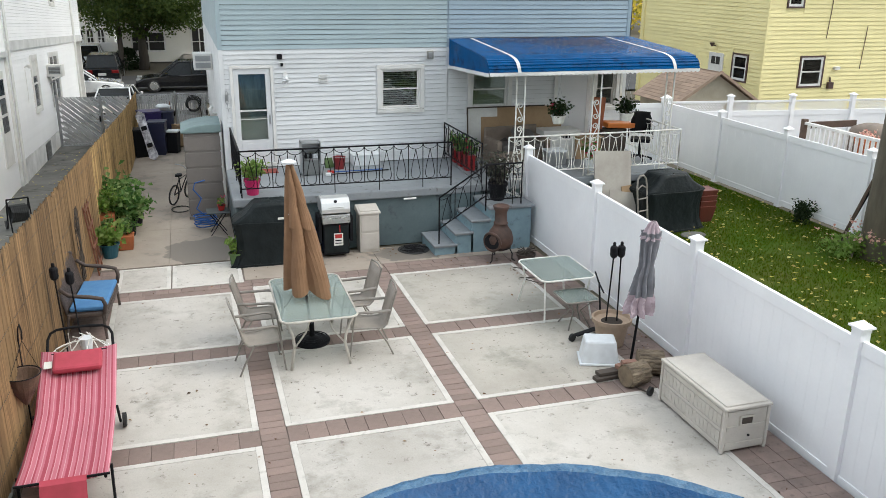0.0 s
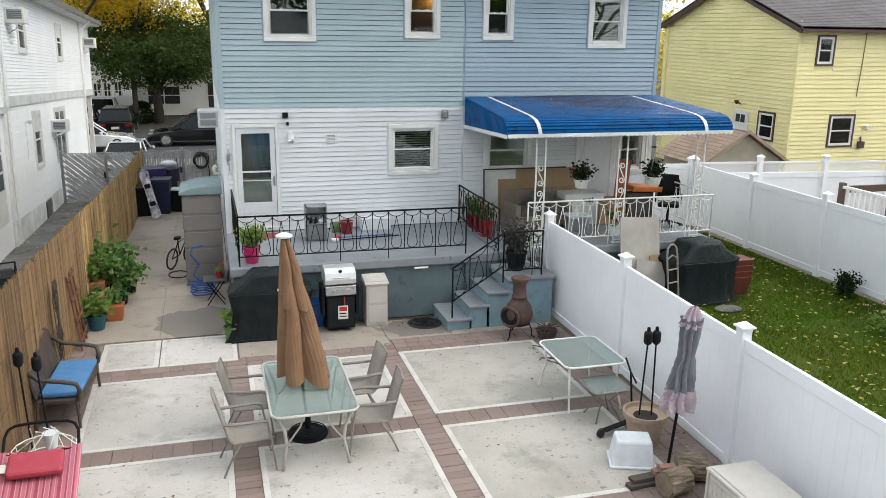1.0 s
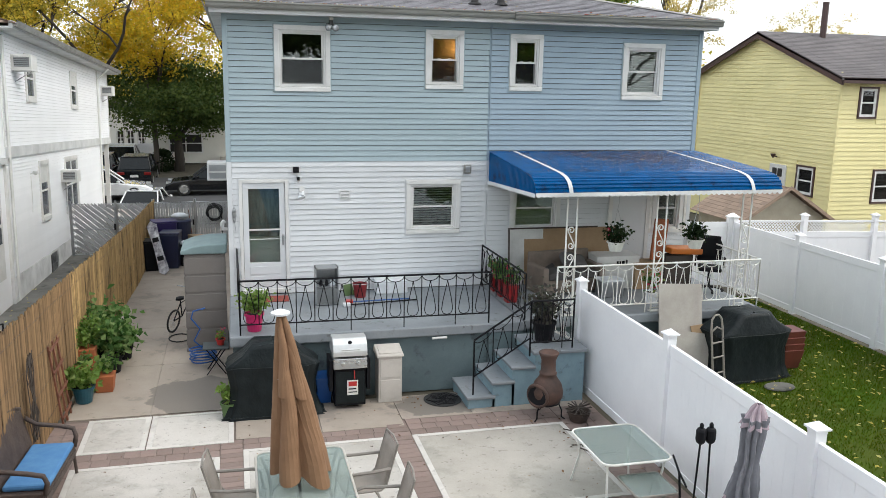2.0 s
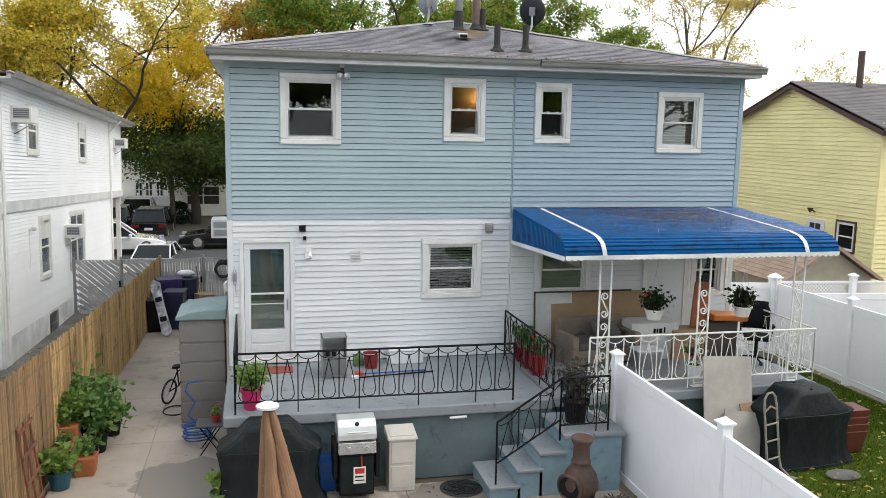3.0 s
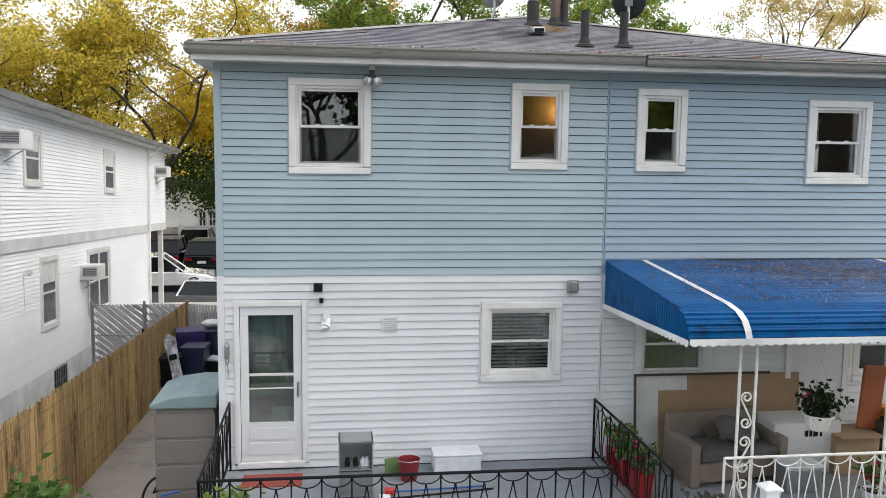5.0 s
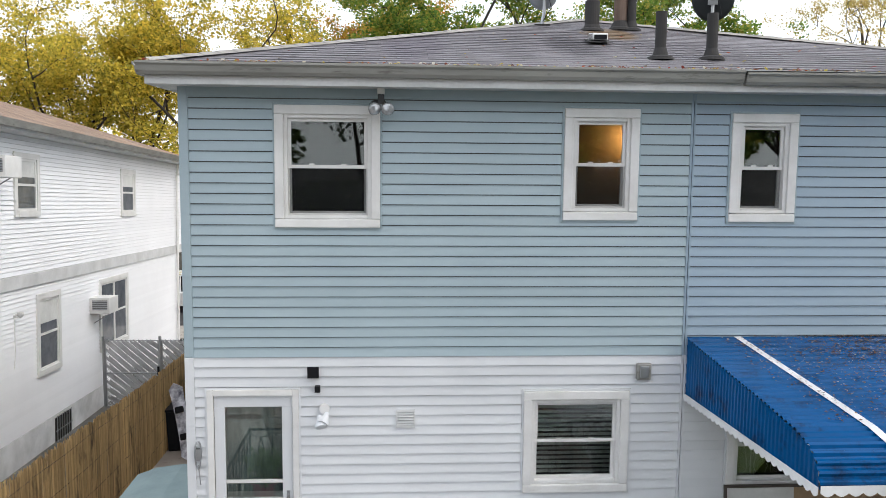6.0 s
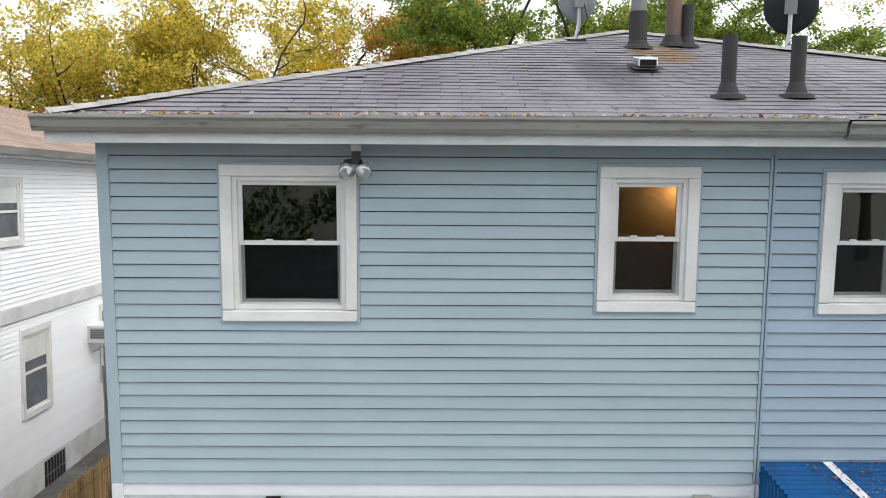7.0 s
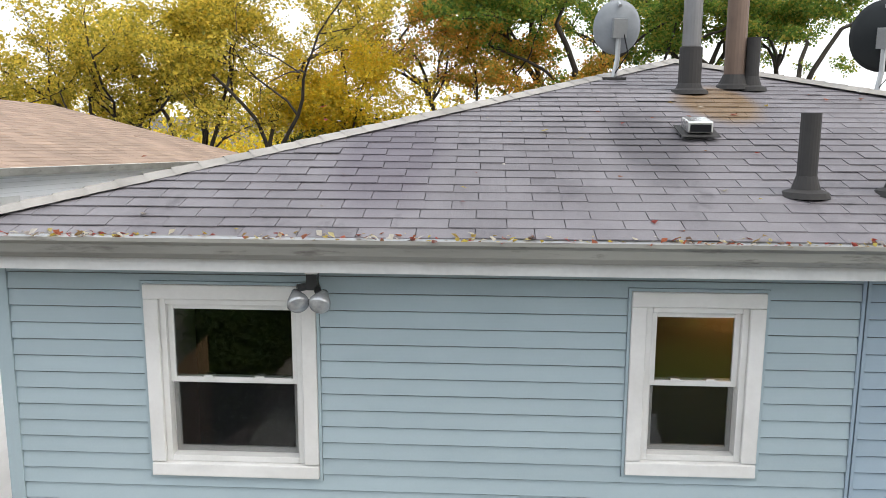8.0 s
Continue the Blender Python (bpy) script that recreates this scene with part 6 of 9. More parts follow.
# ---------------------------------------------------------------- child's bicycle beside the shed
bk = thing("bicycle", "small dark bicycle parked beside the shed", "bicycle", at=(-1.0, 1.75, gz(0, 1.6)), turn=62, tilt=(6, 0))
for x in (-0.36, 0.36):
    w = part("wheel", Shape().tube([(x + 0.22 * math.cos(a), 0, 0.24 + 0.22 * math.sin(a)) for a in [2 * math.pi * i / 24 for i in range(24)]], 0.02, 6, closed=True), DARK_RUBBER, bk)
    s = Shape()
    for i in range(8):
        a = math.pi * i / 8
        s.tube([(x - 0.2 * math.cos(a), 0, 0.24 - 0.2 * math.sin(a)), (x + 0.2 * math.cos(a), 0, 0.24 + 0.2 * math.sin(a))], 0.002, 3)
    part("spokes", s, STEEL, w)
part("frame", Shape().tube([(-0.36, 0, 0.24), (-0.05, 0, 0.26), (0.24, 0, 0.6), (-0.14, 0, 0.56), (-0.36, 0, 0.24)], 0.014).tube([(-0.05, 0, 0.26), (-0.16, 0, 0.64)], 0.014).tube([(0.36, 0, 0.24), (0.22, 0, 0.72)], 0.014), BLACK_IRON, bk)
part("handlebar", Shape().tube([(0.14, -0.26, 0.82), (0.2, -0.1, 0.80), (0.22, 0, 0.72), (0.2, 0.1, 0.80), (0.14, 0.26, 0.82)], 0.011), STEEL, bk)
part("saddle", Shape().lathe([(0.0, 0.0), (0.1, 0.01), (0.09, 0.05), (0.0, 0.06)], 12, (-0.17, 0, 0.64), squash=(1.2, 0.7)), BLACK_PLASTIC, bk)

# ---------------------------------------------------------------- small table with flower pot, blue hose
st = thing("side_table", "small dark folding side table", "table", at=(-0.28, -1.05, 0))
part("tabletop", Shape().box(-0.22, 0.22, -0.2, 0.2, 0.46, 0.49), surface("dull_grey_table", (0.07, 0.08, 0.08), rough=0.6, grain=40, bump=0.1), st, bevel=0.01)
for sx in (-1, 1):
    part("leg", Shape().tube([(sx * 0.16, -0.15, 0.46), (-sx * 0.16, -0.15, 0)], 0.01), BLACK_IRON, st)
    part("leg", Shape().tube([(sx * 0.16, 0.15, 0.46), (-sx * 0.16, 0.15, 0)], 0.01), BLACK_IRON, st)
pot("flower_pot", (-0.2, -1.05, 0.49), 0.08, 0.11, RED_PLASTIC, "small red pot with green flowers on the side table", "", LIGHTGREEN, 60, 0.05, 0.08, 0.12, bloom=12, seed=21)
hs = thing("garden_hose", "coiled bright blue garden hose with a crook stand", "hose", at=(-0.52, -0.55, 0))
pts = []
for i in range(70):
    a = i * 0.42
    pts.append((0.22 * math.cos(a) + 0.02 * math.sin(i), 0.2 * math.sin(a), 0.03 + 0.0035 * i))
part("coil", Shape().tube(pts, 0.014, 6), BLUE_PLASTIC, hs)
part("riser", Shape().tube([(0.0, 0.2, 0.2), (-0.16, 0.25, 0.35), (-0.05, 0.3, 0.55), (-0.2, 0.32, 0.75), (-0.16, 0.33, 0.88), (0.05, 0.33, 0.93)], 0.015, 6), BLUE_PLASTIC, hs, smooth=True)
bh = thing("black_hose", "black hose loop lying by the bicycle", "hose", at=(-1.02, 1.0, 0))
part("coil", Shape().tube([(0.2 * math.cos(i * 0.5), 0.26 * math.sin(i * 0.5), 0.012 + 0.003 * (i // 12)) for i in range(36)], 0.01, 5), DARK_RUBBER, bh)
pot("garden_pot", (-0.06, -3.12, 0), 0.13, 0.25, POT_GREEN, "green plastic pot with a small leafy plant", "", LIGHTGREEN, 60, 0.11, 0.12, 0.22, seed=22, stems=5)

# ---------------------------------------------------------------- covered grill
def covered(name, at, w, d, h, label, seed, shelf=True, turn=0):
    t = thing(name, label, "grill cover", at=at, turn=turn)
    rg = random.Random(seed)
    rows = []
    prof = [(1.12, 0.0), (1.06, 0.02), (0.92, 0.22), (0.90, 0.45), (0.97, 0.66), (1.0, 0.71), (0.96, 0.745), (0.66, 0.86), (0.52, 0.95), (0.44, 1.0), (0.2, 1.006), (0.002, 1.008)]
    for k, (f, z) in enumerate(prof):
        row = []
        for i in range(49):
            a = 2 * math.pi * i / 48
            c, s_ = math.cos(a), math.sin(a)
            e = 0.35
            x = math.copysign(abs(c) ** e, c) * w / 2
            y = math.copysign(abs(s_) ** e, s_) * d / 2
            wob = 1 + (0.05 * math.sin(a * 11 + seed) * math.sin(a * 2.0 + seed) + 0.025 * math.sin(a * 19 + k) + 0.03 * math.sin(a * 3 + seed)) * (1 - z * 0.6)
            row.append((x * f * wob, y * (0.6 + 0.4 * f) * wob, z * h + 0.012 * math.sin(a * 5 + k) * (z > 0.05)))
        rows.append(row)
    part("cover", Shape().grid(rows), BLACK_COVER, t, "draped black vinyl cover", smooth=True)
    part("hem", Shape().tube([(p[0], p[1], p[2] + 0.012) for p in rows[1][:-1]], 0.009, 5, closed=True), BLACK_COVER, t, "stitched lower hem")
    part("seam", Shape().tube([(p[0], p[1], p[2]) for p in rows[5][:-1]], 0.006, 4, closed=True), BLACK_COVER, t)
    return t


cg = covered("covered_grill", (0.60, -3.0, 0), 1.38, 0.60, 1.14, "barbecue under a draped black vinyl cover", 3)
part("brand_patch", Shape().box(0.10, 0.22, -0.315, -0.308, 0.86, 0.90), PAPER, cg, "small pale logo patch")

# ---------------------------------------------------------------- open gas grill
gr = thing("gas_grill", "gas grill with a pale steel lid and black cabinet", "grill", at=(1.77, -2.95, 0))
part("cabinet", Shape().box(-0.24, 0.24, -0.22, 0.22, 0.06, 0.66), BLACK_PLASTIC, gr, bevel=0.012)
part("cabinet_door", Shape().box(-0.22, 0.22, -0.235, -0.221, 0.1, 0.62), BLACK_COVER, gr, bevel=0.008)
part("label_sheet", Shape().box(-0.05, 0.12, -0.241, -0.236, 0.24, 0.48), PAPER, gr, "pale instruction sheet on the cabinet")
part("label_bar", Shape().box(-0.03, 0.10, -0.245, -0.242, 0.385, 0.46), RED_PLASTIC, gr)
part("label_bar", Shape().box(-0.03, 0.09, -0.245, -0.242, 0.33, 0.35).box(-0.03, 0.10, -0.245, -0.242, 0.28, 0.295), BLACK_PLASTIC, gr)
part("lighter", Shape().tube([(0.06, -0.25, 0.64), (0.063, -0.255, 0.50)], 0.009), RED_PLASTIC, gr)
part("control_panel", Shape().hexa([(-0.26, -0.28, 0.68), (0.26, -0.28, 0.68), (0.26, 0.24, 0.66), (-0.26, 0.24, 0.66), (-0.26, -0.26, 0.84), (0.26, -0.26, 0.84), (0.26, 0.24, 0.86), (-0.26, 0.24, 0.86)]), STAINLESS, gr, bevel=0.008)
for x in (-0.12, 0.12):
    part("knob", Shape().lathe([(0.035, 0), (0.03, 0.03), (0.01, 0.035)], 12, m=pose(x, -0.275, 0.76, 90, 0, 0)), STAINLESS, gr)
part("lid", Shape().prism([(-0.26, 0.87), (-0.26, 0.95), (-0.22, 1.06), (-0.12, 1.13), (0.08, 1.14), (0.22, 1.08), (0.25, 0.95), (0.25, 0.87)], -0.265, 0.265, "x"), surface("brushed_pale_steel", (0.66, 0.66, 0.65), (0.55, 0.55, 0.54), rough=0.32, metal=0.55, grain=80, stain=3, bump=0.03), gr, "pale steel lid", bevel=0.012)
part("lid_handle", Shape().tube([(-0.14, -0.30, 1.0), (0.14, -0.30, 1.0)], 0.012), STAINLESS, gr)
part("thermometer", Shape().lathe([(0.03, 0), (0.03, 0.012)], 12, m=pose(0, -0.20, 1.08, 60, 0, 0)), BLACK_PLASTIC, gr)
for sx in (-1, 1):
    part("side_shelf", Shape().box(min(sx * 0.265, sx * 0.32), max(sx * 0.265, sx * 0.32), -0.2, 0.2, 0.30, 0.80), BLACK_PLASTIC, gr, bevel=0.008)
    part("wheel", Shape().lathe([(0.07, -0.02), (0.07, 0.02)], 14, m=pose(sx * 0.24, 0.1, 0.07, 0, 90, 0)), DARK_RUBBER, gr)
tb = thing("waste_bin", "beige resin outdoor waste bin with a sloped lid", "bin", at=(2.43, -2.85, 0))
part("body", Shape().box(-0.19, 0.19, -0.17, 0.17, 0.0, 0.76), BEIGE_RESIN, tb, bevel=0.01)
part("front_panel", Shape().box(-0.16, 0.16, -0.182, -0.171, 0.06, 0.38).box(-0.16, 0.16, -0.182, -0.171, 0.42, 0.72), BEIGE_RESIN, tb, bevel=0.005)
part("lid", Shape().hexa([(-0.22, -0.2, 0.76), (0.22, -0.2, 0.76), (0.22, 0.2, 0.76), (-0.22, 0.2, 0.76), (-0.21, -0.19, 0.80), (0.21, -0.19, 0.80), (0.21, 0.19, 0.87), (-0.21, 0.19, 0.87)]), BEIGE_RESIN, tb, bevel=0.012)
part("lid_inset", Shape().hexa([(-0.17, -0.15, 0.812), (0.17, -0.15, 0.812), (0.17, 0.15, 0.866), (-0.17, 0.15, 0.866), (-0.17, -0.15, 0.818), (0.17, -0.15, 0.818), (0.17, 0.15, 0.872), (-0.17, 0.15, 0.872)]), BEIGE_RESIN, tb)
bb = thing("recycling_bin", "small bright blue plastic bin between the grills", "bin", at=(1.40, -2.72, 0))
part("body", Shape().hexa([(-0.1, -0.13, 0), (0.1, -0.13, 0), (0.1, 0.13, 0), (-0.1, 0.13, 0), (-0.13, -0.16, 0.42), (0.13, -0.16, 0.42), (0.13, 0.16, 0.42), (-0.13, 0.16, 0.42)]), BLUE_PLASTIC, bb, bevel=0.01)
part("rim", Shape().box(-0.14, 0.14, -0.17, 0.17, 0.42, 0.44), BLUE_PLASTIC, bb)

# ---------------------------------------------------------------- glass dining table, umbrella, chairs
tx, ty = 0.77, -6.88
PALE_METAL = surface("pale_taupe_powder_coat", (0.52, 0.49, 0.44), (0.42, 0.39, 0.345), rough=0.45, grain=60, stain=6, bump=0.05)
dt = thing("patio_table", "rectangular pebbled-glass patio table on curved taupe legs", "table", at=(tx, ty, 0))


def rounded(w, d, r, n=5):
    out = []
    for cx, cy, a0 in ((w - r, d - r, 0), (-w + r, d - r, 90), (-w + r, -d + r, 180), (w - r, -d + r, 270)):
        for i in range(n + 1):
            a = radians(a0 + 90 * i / n)
            out.append((cx + r * math.cos(a), cy + r * math.sin(a)))
    return out


part("tabletop", Shape().prism(rounded(0.50, 0.84, 0.12), 0.735, 0.742, "z"), TABLE_GLASS, dt, "pebbled glass top")
part("table_rim", Shape().tube([(x, y, 0.735) for x, y in rounded(0.51, 0.85, 0.12)], 0.016, 6, closed=True), PALE_METAL, dt)
for sx in (-1, 1):
    for sy in (-1, 1):
        part("leg", Shape().tube([(sx * 0.44, sy * 0.78, 0.72), (sx * 0.36, sy * 0.72, 0.5), (sx * 0.34, sy * 0.68, 0.3), (sx * 0.40, sy * 0.74, 0.0)], 0.021, 8), PALE_METAL, dt, smooth=True)
        part("brace", Shape().tube([(sx * 0.12, sy * 0.72, 0.70), (sx * 0.18, sy * 0.70, 0.52), (sx * 0.26, sy * 0.68, 0.4), (sx * 0.345, sy * 0.70, 0.30)], 0.012, 6), PALE_METAL, dt, smooth=True)
part("end_bar", Shape().tube([(-0.4, -0.74, 0.70), (0.4, -0.74, 0.70)], 0.014).tube([(-0.4, 0.74, 0.70), (0.4, 0.74, 0.70)], 0.014), PALE_METAL, dt)


def closed_umbrella(name, base, top, label, sections, lobes=8, seed=1, cap=True):
    """A furled umbrella: pleated cloth round a slanting pole."""
    b, t = Vector(base), Vector(top)
    u_thing = thing(name, label, "umbrella", at=base)
    ax = t - b
    part("pole", Shape().tube([(0, 0, 0.05), ax * 0.5, ax * 0.98], 0.019, 10), BLACK_IRON, u_thing)
    rg = random.Random(seed)
    N = 48
    folds = [rg.uniform(0.55, 1.35) for _ in range(lobes)]
    for (f0, f1, ra, rb, mi) in sections:
        rows = []
        for k in range(8):
            f = f0 + (f1 - f0) * k / 7
            rr = ra + (rb - ra) * (k / 7) ** 0.8
            c = ax * f
            row = []
            for i in range(N + 1):
                u = (i % N) / N * lobes + 0.12 * math.sin(k * 0.9 + seed)
                j, h = int(u) % lobes, u % 1.0
                ridge = (math.sin(math.pi * h) ** 0.8 if lobes < 8 else (h / 0.7 if h < 0.7 else (1 - h) / 0.3))
                q = rr * (0.62 + 0.62 * ridge * (folds[j] * (1 - h) + folds[(j + 1) % lobes] * h))
                a = 2 * math.pi * i / N
                row.append((c.x + q * math.cos(a), c.y + q * math.sin(a), c.z - 0.085 * mi[1] * (k / 7) ** 3 * ridge * folds[j]))
            rows.append(row)
        part("canopy", Shape().grid(rows), mi[0], u_thing, "furled pleated cloth", solid=0.004)
    if cap:
        part("finial", Shape().lathe([(0.02, -0.02), (0.10, 0.0), (0.10, 0.02), (0.03, 0.05), (0.0, 0.055)], 12, tuple(ax), squash=(1, 1)), FROST, u_thing)
    return u_thing


um = closed_umbrella("patio_umbrella", (tx, ty + 0.1, 0), (0.54, ty - 0.05, 2.68), "closed tan canvas patio umbrella through the glass table",
                     [(0.99, 0.69, 0.04, 0.165, (TAN_CLOTH, 0.8)), (0.88, 0.345, 0.07, 0.295, (TAN_CLOTH, 1.5))], seed=2, lobes=5)
part("umbrella_base", Shape().lathe([(0.25, 0.0), (0.26, 0.03), (0.22, 0.05), (0.19, 0.06), (0.10, 0.075), (0.04, 0.10), (0.035, 0.30), (0.02, 0.30)], 24), BLACK_IRON, um)
for r in (0.13, 0.19, 0.235):
    part("base_ring", Shape().tube(ring(r, 0.068 - 0.06 * (r - 0.13), 24), 0.008, 5, closed=True), BLACK_IRON, um)
part("tie_cord", Shape().tube([(-0.18 + 0.11 * math.cos(a), -0.11 + 0.11 * math.sin(a), 2.02 + 0.05 * math.cos(a)) for a in [2 * math.pi * i / 16 for i in range(16)]], 0.006, 4, closed=True), FROST, um)


def sling_chair(m):
    """Patio chair with a mesh sling, facing +x."""
    t = thing("patio_chair", "taupe metal patio chair with a mesh sling seat", "chair", group="chairs round the patio table")
    t.matrix_basis = m
    part("sling", Shape().grid([[(x, y, z) for y in (-0.22, -0.1, 0, 0.1, 0.22)] for x, z in ((0.26, 0.42), (0.2, 0.425), (0.0, 0.405), (-0.16, 0.40), (-0.22, 0.43), (-0.27, 0.6), (-0.33, 0.80), (-0.37, 0.93))]), SLING, t, "woven mesh seat and back", solid=0.006, smooth=True)
    for sy in (-0.23, 0.23):
        part("side_frame", Shape().tube([(0.27, sy, 0.42), (0.0, sy, 0.41), (-0.18, sy, 0.405), (-0.24, sy, 0.46), (-0.30, sy, 0.68), (-0.375, sy, 0.945)], 0.013, 6), TAUPE_METAL, t)
        part("leg", Shape().tube([(0.20, sy * 1.05, 0.64), (0.24, sy * 1.08, 0.4), (0.29, sy * 1.1, 0.0)], 0.013, 6), TAUPE_METAL, t)
        part("leg", Shape().tube([(-0.10, sy * 1.02, 0.42), (-0.24, sy * 1.08, 0.18), (-0.32, sy * 1.1, 0.0)], 0.013, 6), TAUPE_METAL, t)
        part("armrest", Shape().tube([(-0.29, sy, 0.66), (-0.1, sy * 1.08, 0.655), (0.12, sy * 1.1, 0.66), (0.2, sy * 1.05, 0.64)], 0.019, 6), TAUPE_METAL, t)
    part("top_bar", Shape().tube([(-0.375, -0.23, 0.945), (-0.39, 0, 0.965), (-0.375, 0.23, 0.945)], 0.013, 6), TAUPE_METAL, t)
    return t


ch = sling_chair(pose(0.0, -7.35, 0, 0, 0, 4))
copy_thing(ch, pose(0.08, -6.50, 0, 0, 0, -6))
copy_thing(ch, pose(1.50, -7.22, 0, 0, 0, 176))
copy_thing(ch, pose(1.46, -6.38, 0, 0, 0, 186))

# ---------------------------------------------------------------- tables at the white fence
g2 = thing("glass_table", "square glass patio table with white metal legs, leaf-strewn", "table", at=(4.66, -6.58, 0))
part("tabletop", Shape().prism(rounded(0.44, 0.52, 0.12), 0.69, 0.697, "z"), TABLE_GLASS, g2, "pebbled glass top")
part("table_rim", Shape().tube([(x, y, 0.69) for x, y in rounded(0.45, 0.53, 0.12)], 0.015, 6, closed=True), WHITE_IRON, g2)
for sx in (-1, 1):
    for sy in (-1, 1):
        part("leg", Shape().tube([(sx * 0.38, sy * 0.45, 0.68), (sx * 0.34, sy * 0.42, 0.4), (sx * 0.41, sy * 0.5, 0.0)] if sy > 0 or sx > 0 else [(sx * 0.38, sy * 0.45, 0.68), (sx * 0.36, sy * 0.46, 0.0)], 0.014, 6), WHITE_IRON, g2)
g3 = thing("low_glass_table", "low square glass side table with crossed taupe legs", "table", at=(4.70, -7.25, 0))
part("tabletop", Shape().prism(rounded(0.26, 0.26, 0.05), 0.48, 0.487, "z"), TABLE_GLASS, g3, "pebbled glass top")
part("table_rim", Shape().tube([(x, y, 0.48) for x, y in rounded(0.27, 0.27, 0.05)], 0.013, 6, closed=True), TAUPE_METAL, g3)
for a in (45, 135, 225, 315):
    c, s_ = math.cos(radians(a)), math.sin(radians(a))
    part("leg", Shape().tube([(c * 0.3, s_ * 0.3, 0.48), (c * 0.08, s_ * 0.08, 0.26), (c * 0.26, s_ * 0.26, 0.0)], 0.012, 6), TAUPE_METAL, g3, smooth=True)
# kick scooter lying against the pot
sc = thing("kick_scooter", "black kick scooter with small wheels leaning by the pot", "scooter", at=(4.75, -7.66, 0), turn=20)
part("footboard", Shape().box(-0.3, 0.2, -0.05, 0.05, 0.07, 0.09), BLACK_PLASTIC, sc, bevel=0.01)
for x in (-0.36, 0.28):
    part("wheel", Shape().lathe([(0.06, -0.018), (0.06, 0.018)], 14, m=pose(x, 0, 0.06, 90, 0, 0)), DARK_RUBBER, sc)
part("stem", Shape().tube([(0.28, 0, 0.06), (0.22, 0, 0.2), (0.16, 0.02, 0.78)], 0.014), BLACK_IRON, sc)
part("handlebar", Shape().tube([(0.02, -0.2, 0.74), (0.16, 0.02, 0.78), (0.28, 0.22, 0.88)], 0.013), BLACK_PLASTIC, sc)

# ---------------------------------------------------------------- large tan pot with torches
bp = thing("large_pot", "large round tan garden pot filled with dry soil", "plant pot", at=(4.90, -8.02, 0))
part("pot", Shape().lathe([(0.17, 0), (0.19, 0.02), (0.25, 0.36), (0.285, 0.37), (0.29, 0.43), (0.265, 0.43), (0.25, 0.38), (0.01, 0.34)], 28), POT_TAN, bp)
part("soil", Shape().lathe([(0.0, 0.345), (0.24, 0.35), (0.12, 0.37), (0.0, 0.375)], 18), POTSOIL, bp)
torch(4.82, -8.0, 0.36, 0.98, (0.04, 0.0))
torch(4.97, -8.04, 0.36, 0.98, (0.0, 0.03))
closed_umbrella("beach_umbrella", (4.88, -8.66, 0), (5.0, -8.72, 2.05), "furled grey and faded mauve umbrella leaning at the fence",
                [(1.0, 0.89, 0.03, 0.12, (MAUVE_CLOTH, 0.2)), (0.93, 0.70, 0.115, 0.085, (GREY_CLOTH, 0)), (0.705, 0.50, 0.085, 0.14, (GREY_CLOTH, 0)), (0.50, 0.38, 0.14, 0.185, (MAUVE_CLOTH, 0.3))], seed=5, cap=False)
pb = thing("plastic_tub", "frosted white plastic storage tub upside down", "storage tub", at=(4.50, -8.44, 0), turn=-20)
part("body", Shape().hexa([(-0.26, -0.19, 0), (0.26, -0.19, 0), (0.26, 0.19, 0), (-0.26, 0.19, 0), (-0.21, -0.15, 0.34), (0.21, -0.15, 0.34), (0.21, 0.15, 0.34), (-0.21, 0.15, 0.34)]), FROST, pb, bevel=0.03)
part("rim", Shape().box(-0.28, 0.28, -0.21, 0.21, 0.0, 0.03), FROST, pb, bevel=0.008)
lm = thing("timber_offcut", "dark weathered timber offcut lying on the patio", "timber", at=(4.42, -8.98, 0), turn=4)
part("plank", Shape().box(-0.26, 0.26, -0.06, 0.06, 0, 0.05), WOOD_DARK, lm, bevel=0.006)
part("plank", Shape().box(-0.2, 0.28, -0.02, 0.10, 0.051, 0.10), WOOD_DARK, lm, bevel=0.006)
for i, (x, y, z, r) in enumerate(((4.60, -8.93, 0.10, 12), (4.66, -8.99, 0.165, -8))):
    solid_thing("loose_brick", Shape().box(-0.1, 0.1, -0.048, 0.048, 0, 0.06), BRICK, "old red-brown brick stacked by the umbrella", "brick", (x, y, z), r, bevel=0.006, group="loose bricks")


LOGBARK = surface("furrowed_log_bark", (0.27, 0.21, 0.145), (0.075, 0.058, 0.042), rough=0.95, grain=45, stain=14, bump=1.0, depth=0.03, stretch=(0.3, 1, 1), fine=0.35)


def log(x, y, r, l, turn, seed):
    t = thing("log", "short sawn log with rough bark", "log", at=(x, y, r), turn=turn, group="firewood logs")
    rg = random.Random(seed)
    rows = []
    for k in range(7):
        rows.append([(-l / 2 + l * k / 6, r * (1 + 0.05 * math.sin(i * 2.2 + k * 0.3) + rg.uniform(-0.02, 0.02)) * math.cos(2 * math.pi * i / 28), r * (1 + 0.05 * math.sin(i * 2.2 + k * 0.3)) * math.sin(2 * math.pi * i / 28)) for i in range(28)])
    rows = [r_ + [r_[0]] for r_ in rows]
    part("bark", Shape().grid(rows), LOGBARK, t)
    for sx in (-1, 1):
        part("sawn_end", Shape().lathe([(r * 0.95, -0.006), (r * 0.95, 0.006)], 24, m=pose(sx * (l / 2 - 0.003), 0, 0, 0, 90, 0)), LOGEND, t)


log(4.62, -9.22, 0.15, 0.32, 12, 1)
log(4.98, -8.98, 0.16, 0.34, -22, 2)
wd = thing("branch_wheel", "small black wheel and stick beside the deck box", "wheel", at=(4.66, -9.55, 0))
